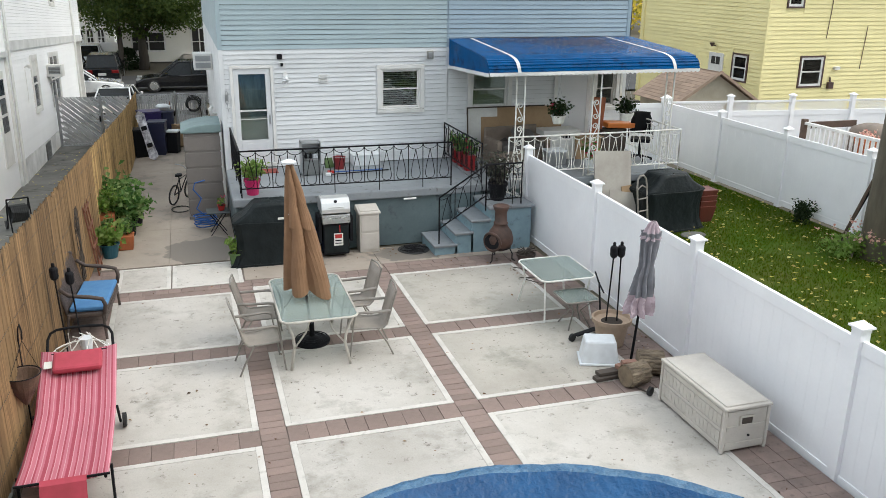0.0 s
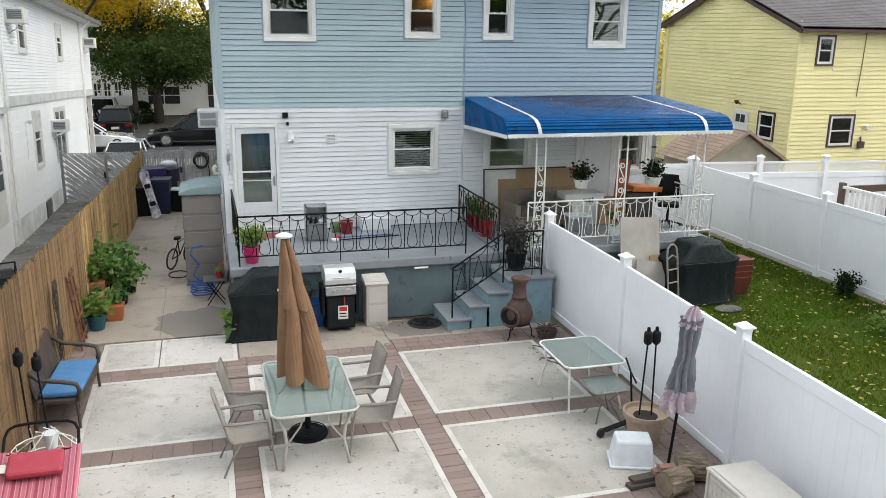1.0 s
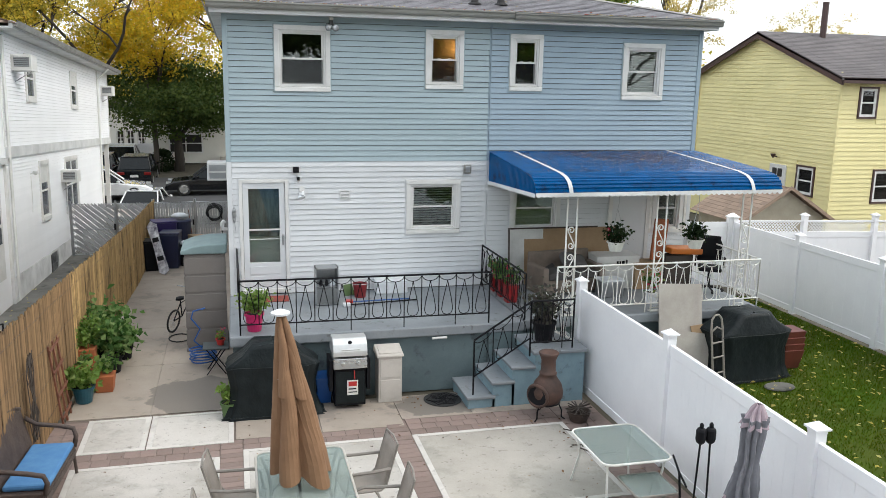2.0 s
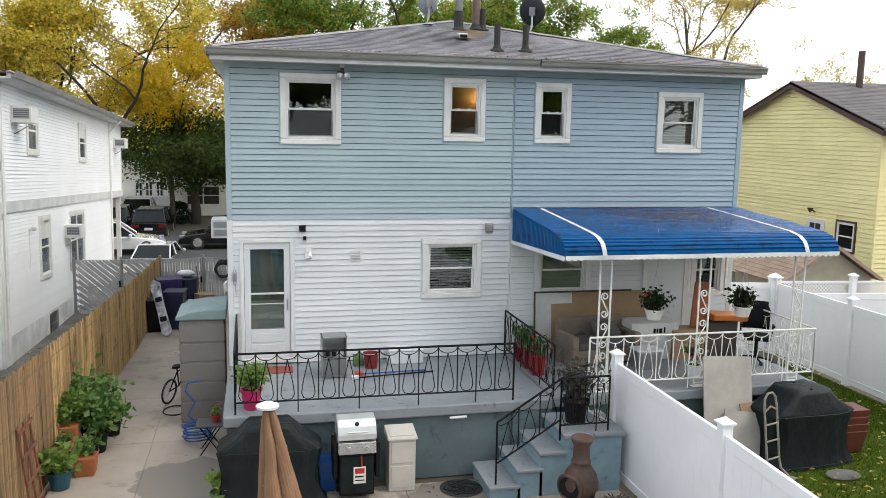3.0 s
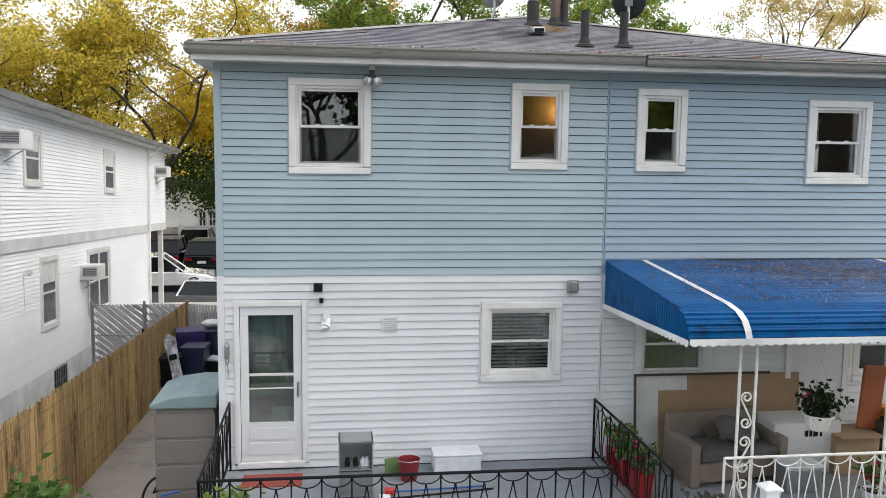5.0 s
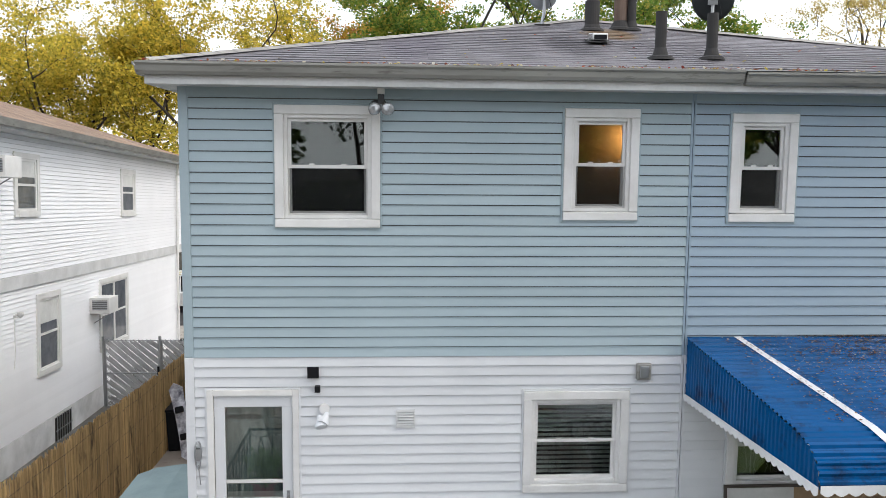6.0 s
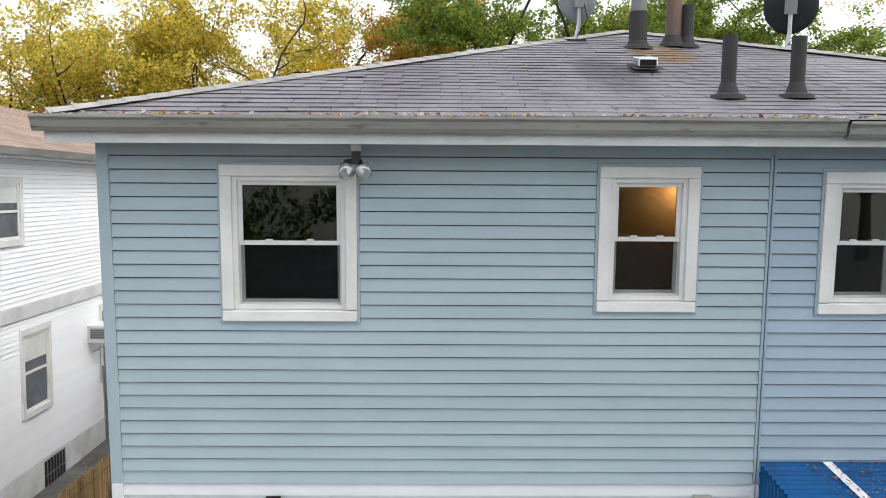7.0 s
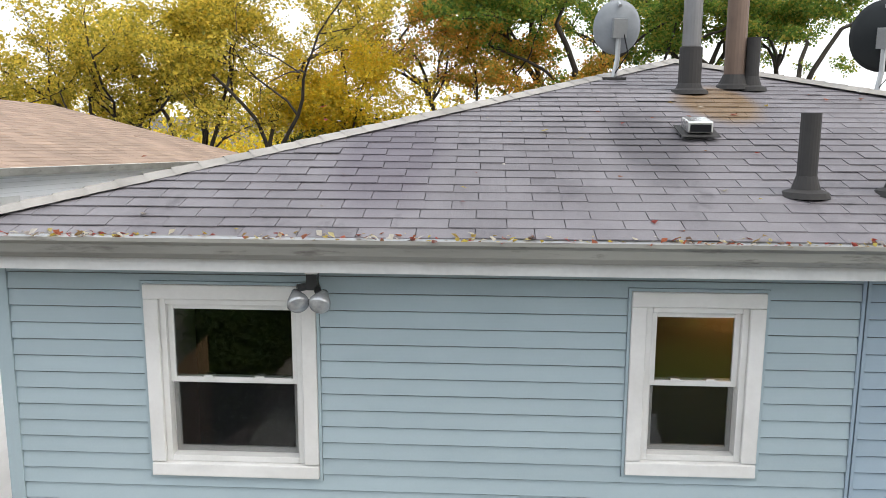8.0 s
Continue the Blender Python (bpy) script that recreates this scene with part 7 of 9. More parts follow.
part("tyre", Shape().lathe([(0.06, -0.02), (0.06, 0.02)], 14, m=pose(0, 0, 0.06, 90, 0, 30)), DARK_RUBBER, wd)
part("stick", Shape().tube([(0, 0, 0.03), (-0.12, 0.3, 0.03)], 0.012), WOOD_DARK, wd)

# ---------------------------------------------------------------- deck box
db = thing("deck_box", "beige resin deck storage box with a flat lid", "deck box", at=(5.0, -10.33, 0))
W2, D2 = 0.28, 0.64
part("body", Shape().box(-W2, W2, -D2, D2, 0.02, 0.53), BEIGE_RESIN, db, bevel=0.012)
for sx in (-1, 1):
    a, b = sorted((sx * W2, sx * (W2 + 0.012)))
    for p, q in ((-D2 + 0.04, D2 - 0.04),):
        part("side_rail", Shape().box(a, b, p, q, 0.04, 0.10).box(a, b, p, q, 0.26, 0.30).box(a, b, p, q, 0.46, 0.52), BEIGE_RESIN, db, bevel=0.003)
        n = 16
        for i in range(n):
            y = p + (q - p) * (i + 0.15) / n
            for z0, z1 in ((0.105, 0.255), (0.305, 0.455)):
                part("rib", Shape().box(a, b - 0.004 * (sx > 0), y, y + (q - p) / n * 0.93, z0, z1), BEIGE_RESIN, db)
for sx in (-1, 1):
    for sy in (-1, 1):
        part("corner_post", Shape().box(sx * W2 - 0.02, sx * W2 + 0.02, sy * D2 - 0.02, sy * D2 + 0.02, 0.0, 0.53), BEIGE_RESIN, db, bevel=0.01)
part("end_frame", Shape().box(-W2 + 0.03, W2 - 0.03, -D2 - 0.014, -D2, 0.05, 0.12).box(-W2 + 0.03, W2 - 0.03, -D2 - 0.014, -D2, 0.28, 0.33).box(-W2 + 0.03, W2 - 0.03, -D2 - 0.014, -D2, 0.46, 0.52), BEIGE_RESIN, db, bevel=0.003)
# no hollow here: a dark block paints the shade of the handle recess
part("handle_recess", Shape().box(-0.07, 0.07, -D2 - 0.02, -D2 - 0.002, 0.35, 0.43), WOOD_DARK, db)
part("handle_bezel", Shape().box(-0.09, 0.09, -D2 - 0.026, -D2 - 0.002, 0.43, 0.45).box(-0.09, 0.09, -D2 - 0.026, -D2 - 0.002, 0.33, 0.35).box(-0.09, -0.07, -D2 - 0.026, -D2 - 0.002, 0.35, 0.43).box(0.07, 0.09, -D2 - 0.026, -D2 - 0.002, 0.35, 0.43), BEIGE_RESIN, db, bevel=0.004)
part("lock", Shape().lathe([(0.015, 0), (0.015, 0.01)], 10, m=pose(0.05, -D2 - 0.004, 0.19, 90, 0, 0)), BLACK_PLASTIC, db)
part("lid", Shape().box(-W2 - 0.03, W2 + 0.03, -D2 - 0.035, D2 + 0.03, 0.535, 0.575), BEIGE_RESIN, db, bevel=0.014)
part("lid_panel", Shape().box(-W2 + 0.01, W2 - 0.01, -D2 + 0.01, D2 - 0.01, 0.5755, 0.588), BEIGE_RESIN, db, bevel=0.008)

# ---------------------------------------------------------------- chiminea and firewood
cm = thing("chiminea", "brown clay chiminea on a black iron stand", "chiminea", at=(4.68, -4.08, 0), turn=-58)
cm.scale = (1.16, 1.16, 1.16)
part("bowl", Shape().lathe([(0.07, 0.16), (0.15, 0.20), (0.205, 0.30), (0.21, 0.38), (0.18, 0.48), (0.13, 0.55), (0.105, 0.60), (0.115, 0.61), (0.115, 0.63), (0.10, 0.64), (0.095, 0.80), (0.12, 0.86), (0.135, 0.90), (0.12, 0.91), (0.08, 0.86)], 28), CLAY, cm, smooth=True)
part("mouth_rim", Shape().tube([(-0.02 + 0.155 * math.cos(a), -0.178 - 0.02 * math.sin(a) ** 2, 0.34 + 0.14 * math.sin(a)) for a in [2 * math.pi * i / 22 for i in range(22)]], 0.024, 8, closed=True), CLAY, cm, smooth=True)
# flat black disc stands for the shade inside the mouth
part("fire_mouth", Shape().lathe([(0.0, 0.0), (0.15, 0.0), (0.15, 0.012), (0.0, 0.013)], 20, m=pose(-0.02, -0.185, 0.34, 84, 0, 0)), BLACK_PLASTIC, cm, "dark disc in place of the shaded opening")
for a in (30, 150, 270):
    c, s_ = math.cos(radians(a)), math.sin(radians(a))
    part("stand_leg", Shape().tube([(c * 0.14, s_ * 0.14, 0.24), (c * 0.2, s_ * 0.2, 0.12), (c * 0.2, s_ * 0.2, 0.03), (c * 0.25, s_ * 0.25, 0.0)], 0.01, 6), BLACK_IRON, cm)
part("stand_ring", Shape().tube(ring(0.17, 0.22, 20), 0.009, 6, closed=True), BLACK_IRON, cm)
fb = thing("kindling_basket", "low dark basket of dry sticks beside the chiminea", "basket", at=(5.12, -4.3, 0))
part("basket", Shape().lathe([(0.13, 0), (0.19, 0.16), (0.17, 0.16), (0.11, 0.03)], 16), WICKER, fb)
rg = random.Random(12)
for i in range(12):
    a = rg.uniform(0, 3.14)
    part("stick", Shape().tube([(-0.2 * math.cos(a), -0.2 * math.sin(a), 0.12 + 0.01 * i), (0.2 * math.cos(a), 0.2 * math.sin(a), 0.16 + rg.uniform(0, 0.1))], 0.009, 5), WOOD_DARK, fb)
for i in range(9):
    a = rg.uniform(0, 3.14)
    solid_thing("fallen_stick", Shape().tube([(-0.14, 0, 0), (0, rg.uniform(-0.03, 0.03), 0.005), (0.15, 0, 0)], 0.009, 5), WOOD_DARK, "broken dry stick lying on the patio", "stick", (rg.uniform(4.75, 5.3), rg.uniform(-5.6, -4.5), 0.012), math.degrees(a), group="fallen sticks")
hm = thing("drain_mat", "round black rubber scroll mat before the stairs", "mat", at=(3.28, -3.08, 0))
part("mat_base", Shape().lathe([(0.30, 0), (0.31, 0.006), (0.30, 0.012)], 28), DARK_RUBBER, hm)
for k in range(7):
    part("scroll", Shape().tube([(0.04 * k * math.cos(a + k) + 0.03 * math.sin(a * 5), 0.04 * k * math.sin(a + k) + 0.03 * math.cos(a * 5), 0.018) for a in [2 * math.pi * i / 20 for i in range(20)]], 0.008, 4, closed=True), BLACK_PLASTIC, hm)
pot("planter_pot", (4.98, -3.08, 0.89), 0.19, 0.34, BLACK_PLASTIC, "dark planter with dry lavender on the stair landing", "", GREYGREEN, 650, 0.07, 0.26, 0.5, seed=31, stems=22)

# ================================================================ on the deck
pot("flower_pot", (0.36, -2.28, 1.09), 0.15, 0.30, POT_PINK, "bright pink pot with trailing herbs on the deck corner", "", LIGHTGREEN, 420, 0.07, 0.22, 0.32, seed=41, stems=14)
mt = thing("metal_cabinet", "open grey steel cabinet standing by the wall", "cabinet", at=(1.66, -0.86, 1.09))
part("shell", Shape().box(-0.2, 0.2, 0.16, 0.175, 0.02, 0.68).box(-0.2, -0.185, -0.17, 0.16, 0.02, 0.68).box(0.185, 0.2, -0.17, 0.16, 0.02, 0.68).box(-0.2, 0.2, -0.17, 0.16, 0.665, 0.68).box(-0.2, 0.2, -0.17, 0.16, 0.02, 0.035), STEEL, mt)
part("shelf", Shape().box(-0.184, 0.184, -0.16, 0.155, 0.33, 0.345), STEEL, mt)
part("lower_door", Shape().box(-0.18, 0.18, -0.178, -0.17, 0.04, 0.32), surface("dull_grey_door", (0.22, 0.23, 0.23), rough=0.4, metal=0.4, grain=40, bump=0.05), mt)
for x in (-0.1, 0.0, 0.08, 0.13):
    part("jar", Shape().lathe([(0.03, 0.346), (0.032, 0.40), (0.02, 0.43), (0.02, 0.45)], 10, (x, -0.05, 0)), BLACK_PLASTIC if x < 0.05 else FROST, mt)
for sx in (-0.19, 0.19):
    part("foot", Shape().box(sx - 0.012, sx + 0.012, -0.17, -0.14, 0, 0.02), STEEL, mt)
bu = thing("bucket", "red plastic bucket on the deck", "bucket", at=(2.32, -0.52, 1.09))
part("body", Shape().lathe([(0.10, 0), (0.135, 0.25), (0.142, 0.26), (0.13, 0.255), (0.095, 0.02)], 20), surface("dull_red_plastic", (0.22, 0.018, 0.022), rough=0.5, grain=40, stain=5, bump=0.05), bu)
part("handle", Shape().tube([(-0.138, 0, 0.24), (-0.12, -0.09, 0.26), (0, -0.14, 0.265), (0.12, -0.09, 0.26), (0.138, 0, 0.24)], 0.005), STEEL, bu)
dp = thing("dustpan", "dark green dustpan propped on the deck", "dustpan", at=(2.14, -0.38, 1.09), turn=20)
part("pan", Shape().hexa([(-0.1, -0.02, 0), (0.1, -0.02, 0), (0.1, 0.04, 0), (-0.1, 0.04, 0), (-0.09, 0.06, 0.2), (0.09, 0.06, 0.2), (0.09, 0.08, 0.2), (-0.09, 0.08, 0.2)]), POT_GREEN, dp, bevel=0.005)
cb = thing("white_box", "long white foam box against the wall", "box", at=(2.95, -0.24, 1.09))
part("body", Shape().box(-0.30, 0.30, -0.16, 0.16, 0, 0.22), FROST, cb, bevel=0.02)
part("lid", Shape().box(-0.31, 0.31, -0.17, 0.17, 0.221, 0.25), FROST, cb, bevel=0.012)
for i, (a, b, mm, lb) in enumerate((((2.12, -0.98, 1.11), (3.2, -0.86, 1.11), BLUE_PLASTIC, "blue-handled broom lying on the deck"), ((2.05, -1.16, 1.105), (3.3, -0.94, 1.105), BLACK_PLASTIC, "black-handled broom lying on the deck"))):
    br = thing("broom", lb, "broom", at=a, group="brooms")
    d = Vector(b) - Vector(a)
    part("handle", Shape().tube([(0, 0, 0.02), d], 0.012), mm, br)
    part("brush", Shape().hexa([(-0.12, -0.03, 0), (0.0, -0.03, 0), (0.0, 0.05, 0), (-0.12, 0.1, 0), (-0.12, -0.03, 0.04), (0, -0.03, 0.05), (0, 0.05, 0.05), (-0.12, 0.1, 0.04)]), RED_PLASTIC if i == 0 else FROST, br)
solid_thing("doormat", Shape().box(-0.36, 0.36, -0.2, 0.2, 0, 0.012), surface("red_patterned_doormat", (0.30, 0.04, 0.03), (0.16, 0.07, 0.05), rough=0.95, grain=60, stain=14, bump=0.5), "worn red patterned doormat before the storm door", "doormat", (0.66, -0.42, 1.092), bevel=0.003)
for y, h in ((-0.50, 0.30), (-0.92, 0.33), (-1.34, 0.33)):
    pot("red_planter", (4.98, y, 1.09), 0.12, h, POT_RED, "tall bright red planter with flowers along the railing", "red planters", MESHGREEN, 140, 0.08, 0.16, 0.27, True, bloom=22, seed=int(-y * 100), stems=8)
solid_thing("deck_conduit", Shape().tube([(3.2, -2.64, 0.90), (3.45, -2.64, 0.905)], 0.02), TRIM, "short white pipe stub on the deck wall", "pipe")

# ================================================================ fixtures on the facade
fl = thing("solar_lamp", "black solar panel with small sensor above twin spotlights", "wall lamp", at=(1.22, -0.02, 0))
part("solar_panel", Shape().box(-0.06, 0.05, -0.05, -0.03, 3.36, 3.47), BLACK_PLASTIC, fl)
part("sensor", Shape().box(0.01, 0.06, -0.06, -0.005, 3.22, 3.28), BLACK_PLASTIC, fl)
part("junction_box", Shape().lathe([(0.05, 0), (0.05, 0.03)], 14, m=pose(0.10, -0.005, 3.05, 90, 0, 0)), TRIM, fl)
for dx, dz in ((-0.06, -0.12), (0.13, -0.06)):
    part("lamp_head", Shape().lathe([(0.02, 0), (0.03, 0.04), (0.055, 0.10), (0.055, 0.12), (0.0, 0.121)], 14, m=pose(0.08 + dx * 0.4, -0.06, 3.05 + dz * 0.5, 140, dx * 200, 0)), FROST, fl)
vt = thing("wall_vent", "small beige louvred wall vent", "vent", at=(2.11, -0.02, 2.935))
part("frame", Shape().box(-0.095, 0.095, -0.02, 0, 0.07, 0.09).box(-0.095, 0.095, -0.02, 0, -0.09, -0.07).box(-0.095, -0.08, -0.02, 0, -0.07, 0.07).box(0.08, 0.095, -0.02, 0, -0.07, 0.07), SOFFIT, vt)
for i in range(5):
    part("slat", Shape().hexa([(-0.08, -0.02, -0.065 + i * 0.028), (0.08, -0.02, -0.065 + i * 0.028), (0.08, -0.004, -0.05 + i * 0.028), (-0.08, -0.004, -0.05 + i * 0.028), (-0.08, -0.02, -0.06 + i * 0.028), (0.08, -0.02, -0.06 + i * 0.028), (0.08, -0.004, -0.045 + i * 0.028), (-0.08, -0.004, -0.045 + i * 0.028)]), SOFFIT, vt)
mb = thing("meter_box", "small grey outdoor socket box on the white siding", "meter box", at=(4.47, -0.02, 3.40))
part("box", Shape().box(-0.075, 0.075, -0.05, 0, -0.085, 0.085), GUTTER, mb, bevel=0.015)
part("cover", Shape().box(-0.045, 0.045, -0.065, -0.051, -0.06, 0.06), STEEL, mb, bevel=0.01)
th = thing("cable_hook", "grey cable loop hung on a hook beside the door", "cable", at=(0.10, -0.05, 2.6))
part("loop", Shape().tube([(0.03 * math.cos(a), 0.01 * math.sin(2 * a), 0.14 * math.sin(a)) for a in [2 * math.pi * i / 16 for i in range(16)]], 0.008, 5, closed=True).tube([(0.0, 0, -0.1), (0.02, 0, -0.3)], 0.006), STEEL, th)
part("holder", Shape().box(-0.03, 0.03, 0.0, 0.03, -0.06, 0.06), STEEL, th)
# twin floodlight under the eave
BULB = surface("silvered_bulb_glass", (0.52, 0.53, 0.54), (0.30, 0.31, 0.32), rough=0.12, metal=0.5, grain=30, stain=20, bump=0)
ef = thing("eave_floodlight", "twin clear floodlight bulbs on a dark bracket under the eave", "floodlight", at=(1.87, -0.12, 6.10))
part("mount", Shape().box(-0.035, 0.035, -0.06, 0.02, -0.03, 0.035), TRIM, ef, bevel=0.004)
part("bracket", Shape().box(-0.03, 0.03, -0.05, 0.01, -0.12, -0.03).tube([(-0.02, -0.02, -0.10), (-0.08, -0.05, -0.11)], 0.022).tube([(0.02, -0.02, -0.10), (0.04, -0.06, -0.13)], 0.022), surface("dark_bronze", (0.06, 0.06, 0.06), rough=0.4, metal=0.5, grain=40, bump=0.05), ef)
for x, rz in ((-0.11, 25), (0.055, -10)):
    bm_ = pose(x + 0.02, -0.06, -0.125, 120, 0, rz)
    part("bulb", Shape().lathe([(0.02, 0), (0.028, 0.02), (0.055, 0.07), (0.062, 0.10), (0.05, 0.118), (0.0, 0.125)], 16, m=bm_), BULB, ef, "clear silvered reflector bulb", smooth=True)
# warm lamp in the narrow upstairs room
rl = thing("wall_lamp", "lit warm globe lamp on the upstairs room wall", "wall lamp", at=(4.66, 1.36, 5.72))
part("globe", Shape().lathe([(0.0, -0.07), (0.05, -0.05), (0.07, 0.0), (0.05, 0.05), (0.02, 0.07)], 16), glow("warm_lamp_glass", (1.0, 0.50, 0.16), 30.0), rl)
part("arm", Shape().tube([(0, 0, 0.07), (0, 0.06, 0.1), (0, 0.16, 0.1)], 0.012), TRIM, rl)
tagged(part("wall_upstairs_room", Shape().box(2.75, 4.79, 1.52, 1.60, 3.7, 5.95), surface("beige_room_wall", (0.34, 0.26, 0.19), rough=0.9, grain=20, bump=0.05)), "beige wall of the lamp-lit upstairs room", "wall", kind="structure")
# air conditioner on the side wall
wa = thing("air_conditioner", "white air conditioner in the side wall of the house", "air conditioner", at=(-0.02, 4.2, 2.75), group="window air conditioners")
part("case", Shape().box(-0.45, 0.0, -0.3, 0.3, 0, 0.4), TRIM, wa, bevel=0.015)
part("outer_grille", Shape().box(-0.40, -0.04, -0.312, -0.301, 0.05, 0.18).box(-0.40, -0.04, -0.312, -0.301, 0.22, 0.35), STEEL, wa)
solid_thing("vent_pipe", Shape().tube([(0, 0, 0), (-0.14, 0, 0.02), (-0.16, 0, 0.14), (-0.10, 0, 0.2)], 0.045, 10), TRIM, "white plastic vent elbow on the side wall", "pipe", (-0.02, 3.2, 1.75), smooth=True)

# ================================================================ covered porch
CARD = surface("brown_cardboard", (0.33, 0.225, 0.13), (0.27, 0.18, 0.10), rough=0.9, grain=40, stain=2, bump=0.05)
WHITEBOARD = surface("white_panel_board", (0.66, 0.65, 0.62), rough=0.6, grain=30, bump=0.03)
TAUPE_SOFA = surface("taupe_woven_resin", (0.21, 0.165, 0.13), rough=0.7, grain=120, stain=4, bump=0.6)
GREY_CUSH = surface("grey_cushion", (0.10, 0.092, 0.088), (0.075, 0.07, 0.068), rough=0.95, grain=120, stain=4, bump=0.3)
ORANGE = surface("orange_varnished_wood", (0.52, 0.16, 0.02), (0.40, 0.11, 0.015), rough=0.4, grain=30, stain=3, bump=0.05, stretch=(0.3, 1, 1))
BOARD = surface("grey_beige_fibreboard", (0.40, 0.37, 0.33), (0.31, 0.28, 0.25), rough=0.8, grain=50, stain=2, bump=0.1)
solid_thing("cardboard_sheet", Shape().box(-0.95, 1.05, -0.008, 0.008, 0, 1.12), CARD, "large flattened brown cardboard leaning on the wall", "cardboard", (6.62, -0.16, 1.09)).rotation_euler.x = radians(-6)
solid_thing("white_display_board", Shape().box(-0.35, 0.35, -0.012, 0.012, 0, 1.12), WHITEBOARD, "white framed panel leaning behind the sofa", "panel", (5.72, -0.14, 1.09)).rotation_euler.x = radians(-5)
pf = thing("panel_frame", "dark wooden frame leaning behind the sofa", "frame", at=(5.62, -0.2, 1.09), tilt=(-5, 0))
part("bar", Shape().box(-0.3, -0.27, -0.01, 0.01, 0, 1.15).box(-0.27, 1.6, -0.01, 0.01, 1.12, 1.15), WOOD_DARK, pf)
so = thing("sofa", "taupe woven outdoor loveseat with grey cushions", "sofa", at=(6.30, -0.75, 1.09), turn=8)
part("base", Shape().box(-0.62, 0.62, -0.32, 0.32, 0.05, 0.30), TAUPE_SOFA, so, bevel=0.02)
for sx in (-1, 1):
    a, b = sorted((sx * 0.55, sx * 0.68))
    part("arm", Shape().box(a, b, -0.34, 0.34, 0.0, 0.55), TAUPE_SOFA, so, bevel=0.03)
    part("seat_cushion", Shape().box(min(sx * 0.02, sx * 0.54), max(sx * 0.02, sx * 0.54), -0.34, 0.22, 0.30, 0.44), GREY_CUSH, so, "grey seat cushion", bevel=0.04)
    part("back_cushion", Shape().box(min(sx * 0.02, sx * 0.54), max(sx * 0.02, sx * 0.54), 0.06, 0.22, 0.44, 0.80, pose(0.02 * sx, 0.05, -0.02, -14, 7 * sx, 5 * sx)), GREY_CUSH, so, "slumped grey back cushion", bevel=0.07)
part("loose_cushion", Shape().box(-0.30, 0.30, -0.09, 0.09, -0.16, 0.16, pose(0.12, -0.06, 0.60, -48, 14, 12)), GREY_CUSH, so, "loose grey cushion fallen forward", bevel=0.07)
part("back", Shape().box(-0.66, 0.66, 0.26, 0.36, 0.05, 0.75), TAUPE_SOFA, so, bevel=0.02)
wbx = thing("appliance_box", "white printed cardboard appliance box on the porch", "box", at=(7.28, -0.55, 1.09))
part("carton", Shape().box(-0.36, 0.55, -0.26, 0.26, 0, 0.66), WHITEBOARD, wbx, bevel=0.006)
part("print_bar", Shape().box(0.06, 0.10, -0.267, -0.261, 0.48, 0.56).box(0.12, 0.15, -0.267, -0.261, 0.48, 0.56).box(0.17, 0.23, -0.267, -0.261, 0.48, 0.56).box(0.26, 0.29, -0.267, -0.261, 0.48, 0.58), BLACK_PLASTIC, wbx)
part("tape_band", Shape().box(-0.36, 0.36, -0.266, -0.262, 0.33, 0.345), SOFFIT, wbx)
gbx = thing("grey_tote", "grey lidded storage tote on the porch", "storage tub", at=(7.0, -1.25, 1.09))
part("body", Shape().box(-0.22, 0.22, -0.16, 0.16, 0, 0.30), STEEL, gbx, bevel=0.02)
part("lid", Shape().box(-0.24, 0.24, -0.18, 0.18, 0.301, 0.34), FROST, gbx, bevel=0.015)
cbx = thing("brown_carton", "brown cardboard carton on the porch floor", "box", at=(8.0, -0.7, 1.09))
part("carton", Shape().box(-0.3, 0.3, -0.22, 0.22, 0, 0.52), CARD, cbx, bevel=0.006)
part("flap", Shape().box(-0.3, 0.3, -0.36, -0.221, 0.515, 0.522), CARD, cbx)
oc = thing("orange_bench", "orange varnished wooden seat and side board stacked on the porch", "bench", at=(8.25, -0.75, 1.62))
part("seat_board", Shape().box(0.17, 0.88, -0.2, 0.2, 0.17, 0.29, pose(0, 0, 0, 0, 3, 0)), ORANGE, oc, bevel=0.02)
part("back_board", Shape().box(-0.16, 0.15, 0.0, 0.05, 0.0, 0.84, pose(0, 0, 0, 0, 4, 0)), surface("red_orange_wood", (0.34, 0.095, 0.03), (0.24, 0.07, 0.025), rough=0.45, grain=30, stain=3, bump=0.05), oc, "red-orange side board", bevel=0.02)
part("support", Shape().box(0.1, 0.7, -0.15, 0.15, -0.53, 0.12), WOOD_DARK, oc)
kc = thing("office_chair", "black swivel chair on the porch", "chair", at=(9.12, -1.25, 1.09), turn=-30)
part("seat", Shape().box(-0.22, 0.22, -0.22, 0.22, 0.42, 0.50), BLACK_PLASTIC, kc, bevel=0.03)
part("backrest", Shape().grid([[(0.24 * k * (1 - 0.25 * (z > 0.85)), 0.24 + 0.05 * (1 - k * k) + 0.06 * (z - 0.5), z) for k in (-1, -0.5, 0, 0.5, 1)] for z in (0.55, 0.7, 0.85, 0.98, 1.05)]), BLACK_PLASTIC, kc, solid=0.03, smooth=True)
part("column", Shape().tube([(0, 0, 0.1), (0, 0, 0.42)], 0.03, 8), BLACK_IRON, kc)
for a in range(0, 360, 72):
    part("foot_arm", Shape().tube([(0, 0, 0.1), (0.27 * math.cos(radians(a)), 0.27 * math.sin(radians(a)), 0.05)], 0.018), BLACK_IRON, kc)
    part("castor", Shape().lathe([(0.03, -0.02), (0.03, 0.02)], 10, m=pose(0.27 * math.cos(radians(a)), 0.27 * math.sin(radians(a)), 0.03, 90, 0, a)), DARK_RUBBER, kc)
